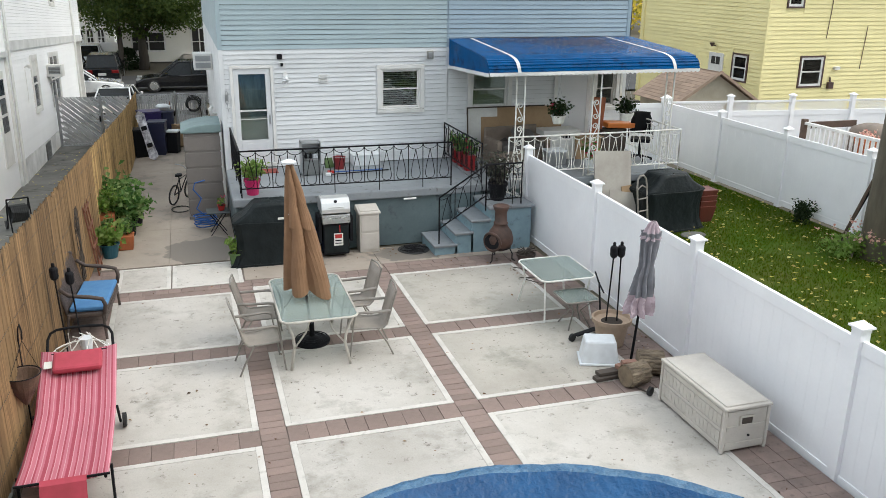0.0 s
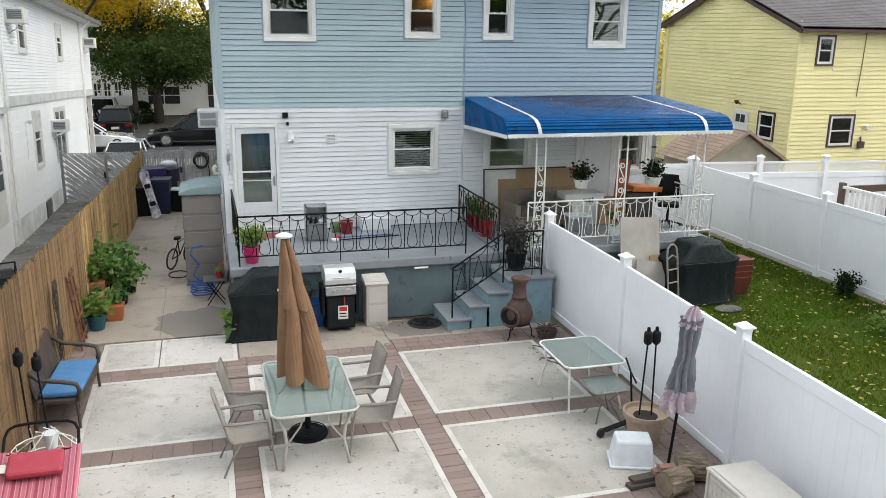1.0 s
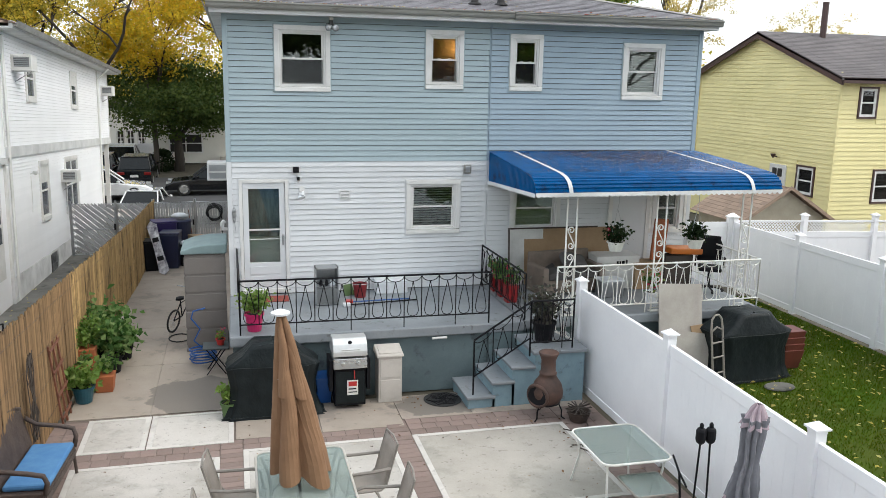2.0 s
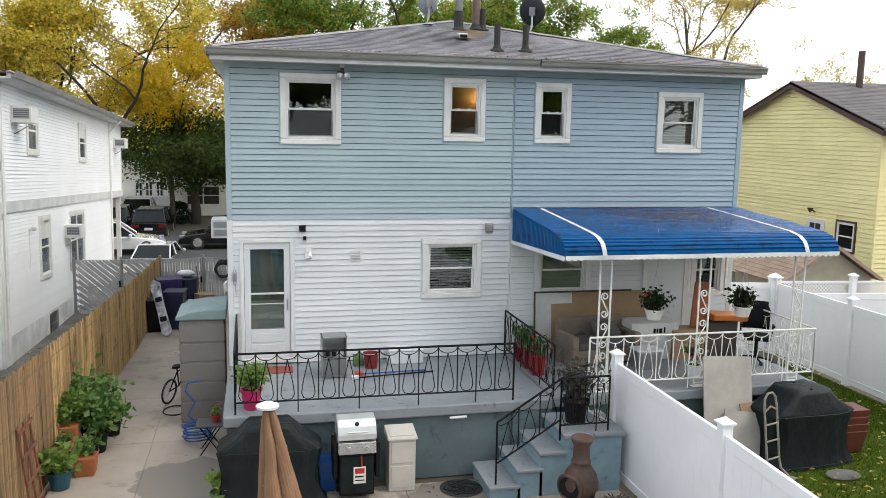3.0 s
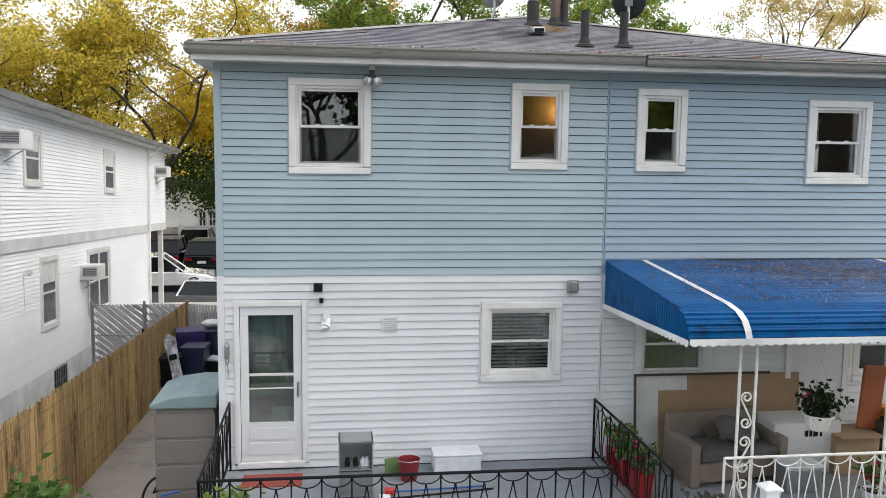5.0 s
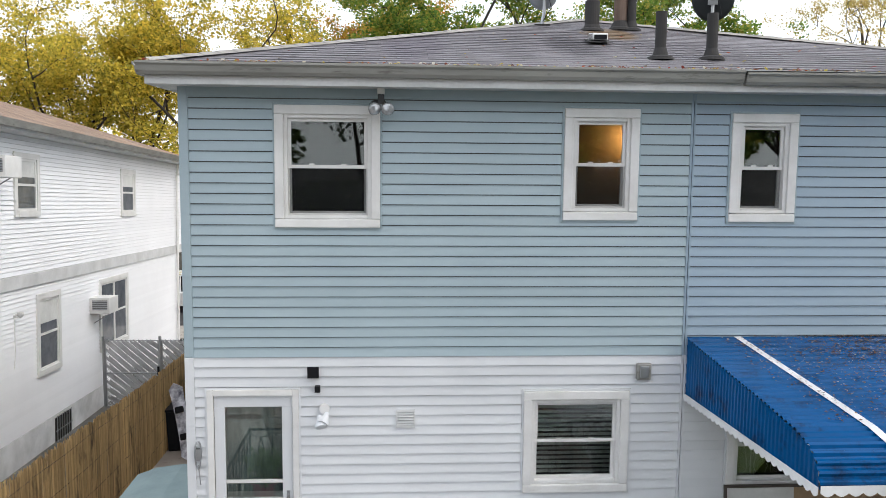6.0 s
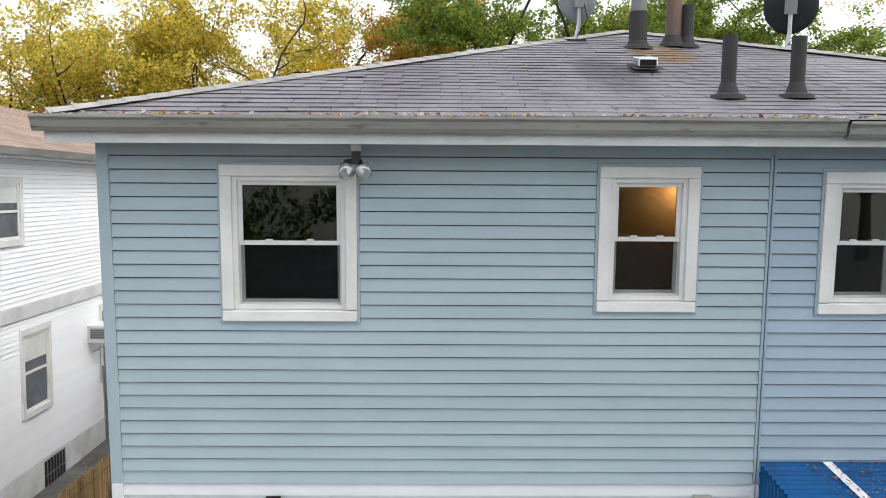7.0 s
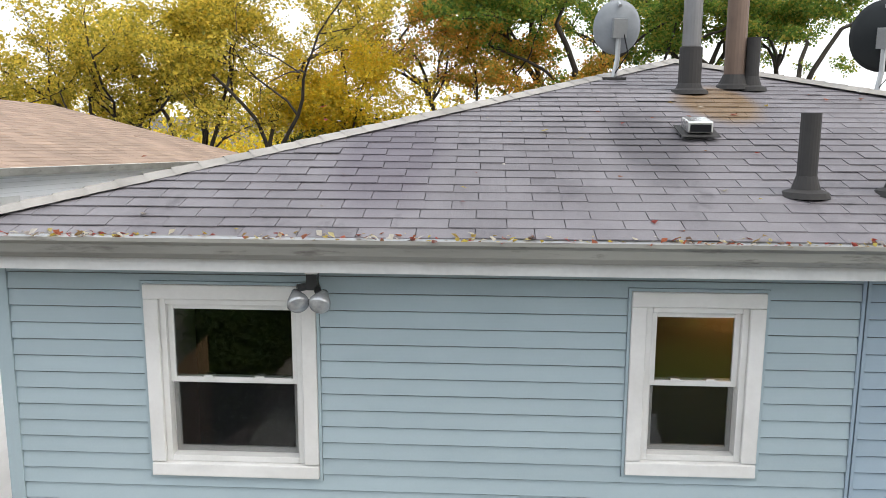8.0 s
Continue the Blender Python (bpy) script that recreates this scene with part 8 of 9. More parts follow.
for sx in (-0.27, 0.27):
    part("armrest", Shape().tube([(sx, 0.15, 0.45), (sx, 0.15, 0.66), (sx, -0.12, 0.68)], 0.018), BLACK_PLASTIC, kc)
pot("flower_pot", (7.55, -1.9, 1.09), 0.13, 0.22, FROST, "pale pot of pink flowers on the porch floor", "", MESHGREEN, 120, 0.08, 0.15, 0.3, bloom=90, seed=51)
for x, y, sd in ((6.58, -2.25, 61), (8.14, -2.25, 62)):
    hp = pot("hanging_pot", (x, y, 2.18), 0.15, 0.17, POT_WHITE, "white hanging pot of pink geraniums under the awning" if sd == 61 else "white hanging pot of green geraniums under the awning", "hanging pots", EVERGREEN, 520, 0.06, 0.20, 0.22, bloom=70 if sd == 61 else 0, seed=sd, stems=14)
    for a in (90, 210, 330):
        part("hanger_wire", Shape().tube([(0.17 * math.cos(radians(a)), 0.17 * math.sin(radians(a)), 0.20), (0, 0, 0.75)], 0.003, 4), STEEL, hp)
    part("hook", Shape().tube([(0, 0, 0.75), (0.02, 0, 0.85), (0, 0, 1.44)], 0.004, 4), STEEL, hp)
pd = thing("door_2", "white glazed porch door beside the window", "door", kind="structure")
part("door_leaf", Shape().box(7.55, 8.30, -0.05, -0.026, 1.12, 3.1), WHITE_SIDING, pd, bevel=0.006)
part("door_frame", Shape().box(7.47, 7.549, -0.06, -0.026, 1.1, 3.18).box(8.301, 8.38, -0.06, -0.026, 1.1, 3.18).box(7.549, 8.301, -0.06, -0.026, 3.101, 3.18), TRIM, pd)
for x0 in (8.39, 9.17):
    shs = part("shutter", Shape().box(x0, x0 + 0.05, -0.05, -0.026, 2.05, 3.05), WHITE_IRON, pd)

# ================================================================ in front of the porch
b1 = thing("leaning_board", "grey-beige fibreboard sheet leaning on the porch rail", "board", at=(7.62, -2.95, 0.25), tilt=(-14, 3), group="leaning boards")
part("sheet", Shape().box(-0.42, 0.42, -0.012, 0.012, 0.0, 1.42), BOARD, b1)
b2 = thing("leaning_board", "smaller water-stained fibreboard leaning beside the larger one", "board", at=(7.75, -3.12, 0.0), tilt=(-16, 10), group="leaning boards")
part("sheet", Shape().box(-0.36, 0.30, -0.012, 0.012, 0.0, 0.85), BOARD, b2)
b3 = thing("leaning_board", "narrow fibreboard strip leaning on the others", "board", at=(8.05, -3.05, 0.0), tilt=(-14, -6), group="leaning boards")
part("sheet", Shape().box(-0.12, 0.12, -0.012, 0.012, 0.0, 0.95), CARD, b3)
covered("covered_grill", (8.80, -3.0, 0), 1.55, 0.78, 1.20, "large barbecue under a draped black vinyl cover on the lawn", 8, turn=6)
covered("covered_bin", (7.0, -2.9, 0), 0.6, 0.45, 0.75, "low bin under a black plastic cover", 14)
ht = thing("hand_truck", "dull taupe hand truck with curved rungs standing on the lawn", "hand truck", at=(8.02, -3.55, 0), tilt=(-8, 0), turn=18)
for sx in (-0.14, 0.14):
    part("side_rail", Shape().tube([(sx, -0.16, 0.02), (sx, -0.02, 0.12), (sx, 0, 0.25), (sx, 0, 1.05)], 0.018, 8), TAUPE_METAL, ht)
part("top_loop", Shape().tube([(-0.14, 0, 1.05), (-0.12, 0, 1.2), (-0.05, 0, 1.27), (0.05, 0, 1.27), (0.12, 0, 1.2), (0.14, 0, 1.05)], 0.018, 8), TAUPE_METAL, ht)
for z in (0.28, 0.55, 0.8, 1.0):
    part("rung", Shape().tube([(-0.14, 0, z), (0, 0, z + (0.07 if z > 0.9 else 0)), (0.14, 0, z)], 0.015, 8), TAUPE_METAL, ht)
part("toe_plate", Shape().box(-0.2, 0.2, -0.28, -0.04, 0.0, 0.012), TAUPE_METAL, ht)
RUSTPOT = surface("dark_red_brown_plastic", (0.14, 0.034, 0.024), (0.10, 0.028, 0.02), rough=0.5, grain=40, stain=4, bump=0.05)
rb = thing("stacked_planters", "stack of square red-brown plastic planters on the lawn", "planter", at=(9.92, -2.75, 0))
for i in range(4):
    h = 0.12 * i
    part("planter", Shape().hexa([(-0.15, -0.15, h), (0.15, -0.15, h), (0.15, 0.15, h), (-0.15, 0.15, h), (-0.21, -0.21, h + 0.36), (0.21, -0.21, h + 0.36), (0.21, 0.21, h + 0.36), (-0.21, 0.21, h + 0.36)]), RUSTPOT, rb, bevel=0.01)
st2 = solid_thing("stepping_stone", Shape().lathe([(0.22, 0), (0.24, 0.02), (0.22, 0.04)], 12, squash=(1.2, 0.8)), DRIVE_DARK, "flat grey stone beside the covered grill", "stone", (9.1, -3.7, -0.01))

# ================================================================ on the roof
PIPE_G = surface("grey_flue_steel", (0.20, 0.20, 0.205), (0.12, 0.115, 0.11), rough=0.5, metal=0.4, grain=40, stain=3, bump=0.1, stretch=(1, 1, 0.3))
PIPE_B = surface("rusty_brown_flue", (0.17, 0.115, 0.085), (0.10, 0.07, 0.055), rough=0.7, grain=40, stain=3, bump=0.15, stretch=(1, 1, 0.3))
LEAD = surface("dark_lead_boot", (0.045, 0.043, 0.042), rough=0.75, grain=40, bump=0.2, spec=0.25)


def roof_pipe(x, y, r, h, mat, label, boot=0.095, collar=0.0):
    z = roof_z(y)
    t = thing("vent_stack", label, "vent pipe", at=(x, y, z), group="roof pipes")
    part("pipe", Shape().lathe([(r, -0.05), (r, h), (r * 0.86, h), (r * 0.86, h - 0.1)], 20), mat, t, smooth=False)
    part("flashing_boot", Shape().lathe([(boot * 1.45, -0.012), (boot * 1.3, 0.02), (r * 1.45, 0.035), (r * 1.25, 0.07), (r * 1.03, 0.11)], 20), LEAD, t)
    if collar:
        part("sleeve", Shape().lathe([(r * 1.22, 0.06), (r * 1.22, collar), (r * 1.02, collar + 0.01)], 20), LEAD, t)
    return t


roof_pipe(4.62, 0.27, 0.055, 0.46, LEAD, "short black vent stack on the lower roof")
roof_pipe(5.15, 0.30, 0.055, 0.45, LEAD, "short black vent stack on the lower roof")
roof_pipe(4.46, 2.50, 0.075, 1.35, PIPE_G, "tall grey flue pipe near the ridge", 0.11, 0.36)
roof_pipe(4.86, 2.65, 0.085, 1.60, PIPE_B, "tall rusty brown flue pipe near the ridge", 0.11)
roof_pipe(4.99, 2.60, 0.055, 0.42, LEAD, "short black vent stack beside the tall flue", 0.09)
rv = thing("roof_vent", "low pale metal roof exhaust vent", "roof vent", at=(4.26, 1.35, roof_z(1.35)))
part("hood", Shape().hexa([(-0.085, -0.10, 0.02), (0.085, -0.10, 0.02), (0.085, 0.12, 0.05), (-0.085, 0.12, 0.05), (-0.085, -0.10, 0.10), (0.085, -0.10, 0.10), (0.085, 0.12, 0.13), (-0.085, 0.12, 0.13)]), STAINLESS, rv, bevel=0.01)
# thin black plate on the solid hood stands for its shaded opening
part("throat", Shape().box(-0.07, 0.07, -0.106, -0.101, 0.03, 0.08), BLACK_PLASTIC, rv)
part("skirt", Shape().hexa([(-0.13, -0.14, -0.005), (0.13, -0.14, -0.005), (0.13, 0.16, 0.065), (-0.13, 0.16, 0.065), (-0.13, -0.14, 0.0), (0.13, -0.14, 0.0), (0.13, 0.16, 0.07), (-0.13, 0.16, 0.07)]), LEAD, rv)


def dish(x, y, r, mast, mat, label, face, arms):
    z = min(roof_z(y), EZ + (AZ - EZ) * (EXR - x) / (EXR - AX))
    t = thing("satellite_dish", label, "satellite dish", at=(x, y, z), group="satellite dishes")
    part("mast", Shape().tube([(0, 0, 0), (0.03, 0, mast * 0.5), (0.03, 0, mast)], 0.022, 8), STEEL, t)
    part("foot", Shape().box(-0.1, 0.1, -0.07, 0.07, -0.01, 0.02), LEAD, t)
    m = pose(0.03, 0.0, mast + 0.08, *face)
    prof = [(0.001, 0.0), (r * 0.3, 0.006), (r * 0.6, 0.024), (r * 0.85, 0.05), (r, 0.072), (r * 1.01, 0.066), (r * 0.85, 0.042), (r * 0.6, 0.016), (r * 0.3, -0.002), (0.001, -0.008)]
    part("reflector", Shape().lathe(prof, 32, m=m, squash=(0.9, 1.0)), mat, t, smooth=True)
    part("back_bracket", Shape().box(-0.06, 0.06, -0.08, 0.08, -0.07, -0.01, m), STEEL, t)
    part("feed_arm", Shape().tube([m @ Vector((0, -r * 0.8, 0.0)), m @ Vector((0, -r * 1.1, 0.18)), m @ Vector((0, -r * 0.75, 0.42))], 0.016, 6), FROST if arms else STEEL, t)
    for i in range(3 if arms else 1):
        part("feed_horn", Shape().lathe([(0.03, 0), (0.04, 0.03), (0.03, 0.10), (0.0, 0.105)], 10, m=m @ pose((i - 1) * 0.08 if arms else 0, -r * 0.72, 0.36)), FROST, t)
    part("cable", Shape().tube([m @ Vector((0, -r, 0.1)), (0.1, -0.12, mast * 0.6), (0.02, -0.03, mast * 0.2), (0.0, 0.0, 0.03)], 0.005, 4), BLACK_PLASTIC, t)
    return t


dish(3.90, 2.92, 0.23, 0.36, surface("slate_grey_dish", (0.25, 0.27, 0.29), (0.20, 0.215, 0.23), rough=0.5, grain=40, stain=4, bump=0.05), "grey satellite dish seen from behind on the roof", (-82, 0, 6), 0)
dish(5.98, 2.55, 0.29, 0.38, surface("charcoal_dish", (0.022, 0.026, 0.028), rough=0.5, grain=40, bump=0.05, spec=0.25), "charcoal satellite dish with a white feed arm on the roof", (-78, 0, -22), 1)

# ================================================================ chain-link gates across the driveways
SLATM = surface("pale_privacy_slat", (0.52, 0.52, 0.52), (0.38, 0.38, 0.38), rough=0.6, grain=30, stain=3, bump=0.05, rand=0.08, island=True)


def gate(x0, x1, y, z0, h, diagonal, label):
    t = thing("driveway_gate", label, "gate", at=(x0, y, z0), group="driveway gates")
    w = x1 - x0
    part("gate_frame", Shape().tube([(0, 0, 0.06), (w, 0, 0.06), (w, 0, h), (0, 0, h)], 0.025, 8, closed=True).tube([(0, 0, h * 0.52), (w, 0, h * 0.52)], 0.018, 6), STEEL, t)
    s = Shape()
    n = int(w / 0.075)
    if diagonal:
        for i in range(-int(h / 0.19), int(w / 0.19) + 1):
            a0, a1 = i * 0.19, i * 0.19 + h
            za, zb = 0.1, h - 0.04
            if a0 < 0:
                za, a0 = 0.1 - a0, 0
            if a1 > w:
                zb, a1 = h - (a1 - w), w
            if zb - za > 0.1:
                for off in (0.0, 0.085):
                    if a0 + off < w - 0.05:
                        k = min(1.0, (w - off - a0) / max(a1 - a0, 0.01))
                        zz = (h + 0.1) - za
                        zw = (h + 0.1) - (za + (zb - za) * k)
                        s.hexa([(a0 + off, -0.006, zz - 0.045), (a0 + off, 0.006, zz - 0.045), (a0 + off, 0.006, zz + 0.03), (a0 + off, -0.006, zz + 0.03),
                                (a0 + off + (a1 - a0) * k, -0.006, zw - 0.045), (a0 + off + (a1 - a0) * k, 0.006, zw - 0.045), (a0 + off + (a1 - a0) * k, 0.006, zw + 0.03), (a0 + off + (a1 - a0) * k, -0.006, zw + 0.03)])
    else:
        for i in range(n):
            s.box(0.03 + i * 0.075, 0.03 + i * 0.075 + 0.062, -0.004, 0.004, 0.09, h - 0.03)
    part("privacy_slats", s, SLATM, t)
    wire = Shape()
    k = 0.09
    for i in range(-int(h / k), int(w / k) + 1):
        for sg in (1, -1):
            p0, p1 = i * k, i * k + (h - 0.08)
            lo, hi = max(p0, 0), min(p1, w)
            if hi - lo < 0.05:
                continue
            z0_, z1_ = 0.06 + (lo - p0), 0.06 + (hi - p0)
            if sg < 0:
                z0_, z1_ = h - (lo - p0) + 0.0, h - (hi - p0)
            wire.tube([(lo, -0.012 * sg, z0_), (hi, -0.012 * sg, z1_)], 0.004, 3, caps=False)
    part("chain_link", wire, STEEL, t)
    part("post", Shape().tube([(-0.04, 0, -0.2), (-0.04, 0, h + 0.1)], 0.035, 8), STEEL, t)
    part("latch", Shape().box(w - 0.03, w + 0.02, -0.05, -0.02, h * 0.5, h * 0.62), BLACK_IRON, t)
    return t


GY = 11.0
gate(-4.70, -3.48, GY + 0.4, gz(-4, GY) - 0.05, 1.62, True, "chain-link driveway gate with diagonal pale slats")
gate(-3.40, -2.45, GY + 0.4, gz(-4, GY) - 0.05, 1.62, True, "chain-link driveway gate with diagonal pale slats")
gate(-2.28, -1.15, GY, gz(-1, GY), 1.42, False, "chain-link driveway gate with upright pale slats")
gate(-1.05, -0.10, GY, gz(-1, GY), 1.42, False, "chain-link driveway gate with upright pale slats")
hc = thing("hose_coil", "black hose coiled on the gate", "hose", at=(-0.52, GY - 0.08, 0.95))
for i in range(5):
    part("loop", Shape().tube([((0.24 - 0.012 * i) * math.cos(a) + 0.02 * math.sin(3 * a + i), -0.02 * i, (0.24 - 0.01 * i) * math.sin(a) - 0.02 * i) for a in [2 * math.pi * j / 24 for j in range(24)]], 0.016, 6, closed=True), DARK_RUBBER, hc)
part("tail", Shape().tube([(0.2, 0, -0.1), (0.24, 0, -0.4), (0.22, 0, -0.75)], 0.014, 6), DARK_RUBBER, hc)
# clutter by the gate
PURPLE = surface("dark_purple_plastic", (0.03, 0.018, 0.10), rough=0.45, grain=40, bump=0.05)
NAVY = surface("navy_plastic", (0.012, 0.016, 0.05), rough=0.4, grain=40, bump=0.05)


def tote(name, at, w, d, h, mat, lidmat, label, turn=0, cat="storage tub"):
    t = thing(name, label, cat, at=at, turn=turn, group="bins by the gate")
    part("body", Shape().hexa([(-w * 0.42, -d * 0.42, 0), (w * 0.42, -d * 0.42, 0), (w * 0.42, d * 0.42, 0), (-w * 0.42, d * 0.42, 0), (-w * 0.5, -d * 0.5, h), (w * 0.5, -d * 0.5, h), (w * 0.5, d * 0.5, h), (-w * 0.5, d * 0.5, h)]), mat, t, bevel=0.02)
    part("lid", Shape().box(-w * 0.53, w * 0.53, -d * 0.53, d * 0.53, h + 0.001, h + 0.05), lidmat, t, bevel=0.015)
    return t


GZ8 = gz(0, 8)
tote("waste_bin", (-2.10, 7.75, GZ8), 0.45, 0.5, 0.78, BLACK_PLASTIC, BLACK_PLASTIC, "black wheeled waste bin by the gate", 10, "bin")
tote("waste_bin", (-1.62, 8.0, GZ8), 0.5, 0.55, 0.95, NAVY, NAVY, "dark blue wheeled waste bin by the gate", -6, "bin")
tote("purple_tub", (-1.85, 8.75, GZ8), 0.62, 0.55, 1.14, PURPLE, PURPLE, "dark purple storage tub by the gate", 14)
tote("carton", (-1.20, 8.15, GZ8), 0.36, 0.36, 0.62, BLACK_PLASTIC, FROST, "dark crate with a pale lid among the bins", -18, "box")
nb = thing("barrel", "round navy plastic barrel with a pale bag on its lid", "barrel", at=(-1.45, 9.3, GZ8 - 0.02), group="bins by the gate")
part("body", Shape().lathe([(0.24, 0), (0.27, 0.03), (0.30, 0.5), (0.31, 1.06), (0.29, 1.08)], 24), NAVY, nb, smooth=False)
part("lid", Shape().lathe([(0.33, 1.06), (0.335, 1.10), (0.30, 1.13), (0.0, 1.14)], 24), NAVY, nb)
solid_thing("rubbish_bag", Shape().lathe([(0.05, 0), (0.2, 0.03), (0.22, 0.08), (0.12, 0.14), (0.02, 0.15)], 14, squash=(1.1, 0.9)), FROST, "crumpled white bag on the navy bin", "bag", (-1.45, 9.3, GZ8 + 1.15), smooth=True)
tote("carton", (-1.05, 9.1, GZ8), 0.46, 0.4, 0.62, CARD, CARD, "tan cardboard carton by the bins", 34, "box").rotation_euler.y = radians(7)
sb = thing("snowboard", "patterned black and white snowboard leaning on the bins", "snowboard", at=(-1.72, 6.95, GZ8 + 0.03), tilt=(-16, -14))
rows = []
for j in range(15):
    k = j / 14
    z = 1.45 * k
    w = 0.14 * (1 - 0.25 * math.sin(math.pi * k)) * (math.sqrt(max(0, 1 - ((k - 0.08) / 0.08) ** 2)) if k < 0.08 else math.sqrt(max(0, 1 - ((k - 0.92) / 0.08) ** 2)) if k > 0.92 else 1)
    y = 0.08 * max(0, (k - 0.88) / 0.12) ** 2 + 0.06 * max(0, (0.12 - k) / 0.12) ** 2
    rows.append([(-max(w, 0.005), -y, z), (0, -y, z), (max(w, 0.005), -y, z)])
part("deck", Shape().grid(rows), surface("snowboard_print", (0.72, 0.71, 0.74), (0.10, 0.09, 0.12), rough=0.3, grain=8, stain=7, bump=0.0, fine=0.25), sb, solid=0.012)
for z in (0.45, 0.95):
    part("binding", Shape().box(-0.08, 0.08, -0.07, -0.008, z - 0.06, z + 0.06), BLACK_PLASTIC, sb, bevel=0.02)
rk = solid_thing("rake", Shape().tube([(0, 0, 0), (-0.12, 0.1, 1.2)], 0.014).tube([(-0.2, 0, 0), (0.2, 0, 0)], 0.012), WOOD_RED, "garden rake leaning on the gate", "rake", (-1.15, 10.6, gz(0, 10.6) + 0.02))

# ================================================================ street: cars, hedge, houses
CAR_BLACK = surface("black_car_paint", (0.004, 0.0045, 0.006), rough=0.2, grain=20, bump=0, spec=0.3, coat=0.3)
CAR_WHITE = surface("white_car_paint", (0.75, 0.76, 0.77), rough=0.15, grain=20, bump=0, coat=1.0)
CAR_GLASS = surface("dark_car_glass", (0.006, 0.008, 0.009), rough=0.15, grain=20, bump=0, spec=0.25)
LIGHT_RED = surface("red_lamp_lens", (0.16, 0.008, 0.008), rough=0.15, grain=20, bump=0)


def car(name, at, turn, paint, label, L=4.6, Wd=1.82, H=1.46, suv=False):
    """A car: shaped body, glazed cabin, wheels, lamps; front towards +x."""
    t = thing(name, label, "car", at=at, turn=turn, group="parked cars")
    l, w = L / 2, Wd / 2
    hb = 0.95 if suv else 0.82
    side = [(-l, 0.45), (-l + 0.05, hb - 0.05), (-l * 0.7, hb + 0.05), (l * 0.35, hb), (l * 0.85, hb - 0.14), (l, 0.55), (l - 0.05, 0.28), (-l + 0.05, 0.28)]
    rows = []
    for f, d in ((-1, 0.05), (-0.92, 0.0), (0.92, 0.0), (1, 0.05)):
        rows.append([(x * (1 - d * 0.4), f * w, z if z < 0.4 else z - d) for x, z in side] + [(side[0][0] * (1 - d * 0.4), f * w, side[0][1])])
    s = Shape().grid(rows)
    n = len(side)
    s.add([(x * 0.98, -w, z if z < 0.4 else z - 0.05) for x, z in side], [tuple(range(n))])
    s.add([(x * 0.98, w, z if z < 0.4 else z - 0.05) for x, z in side], [tuple(range(n))])
    part("body", s, paint, t, bevel=0.03)
    roof_l = (-l * 0.92, -l * 0.72, l * 0.12, l * 0.45) if suv else (-l * 0.78, -l * 0.40, l * 0.12, l * 0.48)
    cab = [(roof_l[0], hb - 0.02), (roof_l[1], H - 0.04), (roof_l[2], H - 0.03), (roof_l[3], hb - 0.02)]
    s = Shape()
    lo = [(x, f * w * 0.93, z) for f in (-1, 1) for x, z in (cab[0], cab[3])]
    hi = [(x, f * w * 0.76, z) for f in (-1, 1) for x, z in (cab[1], cab[2])]
    s.hexa([lo[0], lo[1], lo[3], lo[2], hi[0], hi[1], hi[3], hi[2]])
    part("glasshouse", s, CAR_GLASS, t, bevel=0.03)
    part("roof", Shape().box(roof_l[1] - 0.04, roof_l[2] + 0.04, -w * 0.78, w * 0.78, H - 0.06, H), paint, t, bevel=0.03)
    for f in (-1, 1):
        for (a, b) in ((0, 1), (3, 2)):
            part("pillar", Shape().tube([(cab[a][0], f * w * 0.94, cab[a][1]), (cab[b][0], f * w * 0.78, cab[b][1])], 0.035, 6), paint, t)
        part("pillar", Shape().tube([(-l * 0.15, f * w * 0.94, hb), (-l * 0.15, f * w * 0.78, H - 0.05)], 0.03, 6), paint, t)
        part("mirror", Shape().lathe([(0.0, -0.07), (0.07, -0.05), (0.08, 0.04), (0.0, 0.08)], 10, (l * 0.36, f * (w + 0.08), hb + 0.06)), paint, t)
        for x in (-l * 0.62, l * 0.64):
            wh = part("wheel", Shape().lathe([(0.22, -0.11), (0.32, -0.09), (0.33, 0.09), (0.22, 0.11)], 24, m=pose(x, f * (w - 0.1), 0.33, 90, 0, 0)), DARK_RUBBER, t)
            part("rim", Shape().lathe([(0.21, -0.112), (0.21, 0.112), (0.05, 0.118)], 18, m=pose(x, f * (w - 0.1), 0.33, 90, 0, 0)), STAINLESS, wh)
        part("tail_lamp", Shape().box(-l - 0.012, -l + 0.1, min(f * w * 0.55, f * w * 0.96), max(f * w * 0.55, f * w * 0.96), hb - 0.28, hb - 0.12), LIGHT_RED, t, bevel=0.02)
        part("headlamp", Shape().box(l - 0.22, l - 0.01, min(f * w * 0.5, f * w * 0.92), max(f * w * 0.5, f * w * 0.92), 0.57, 0.66), STEEL, t, bevel=0.02)
    part("number_plate", Shape().box(-l - 0.02, -l - 0.005, -0.2, 0.2, 0.55, 0.68), WHITEBOARD, t)
    part("bumper", Shape().box(-l - 0.03, -l + 0.12, -w * 0.95, w * 0.95, 0.3, 0.48), BLACK_PLASTIC, t, bevel=0.03)
    part("bumper", Shape().box(l - 0.12, l + 0.03, -w * 0.95, w * 0.95, 0.26, 0.46), BLACK_PLASTIC, t, bevel=0.03)
    return t


SZ = -0.58
car("car", (-0.75, 26.3, SZ), 180, CAR_BLACK, "black saloon car parked along the street")
car("car", (-4.95, 32.4, SZ - 0.2), 90, CAR_BLACK, "black sport utility car seen from behind", L=4.4, H=1.58, suv=True, Wd=1.72)
car("car", (-6.95, 33.0, SZ - 0.2), 90, CAR_BLACK, "dark sport utility car parked beside the other", H=1.62, suv=True, Wd=1.8)
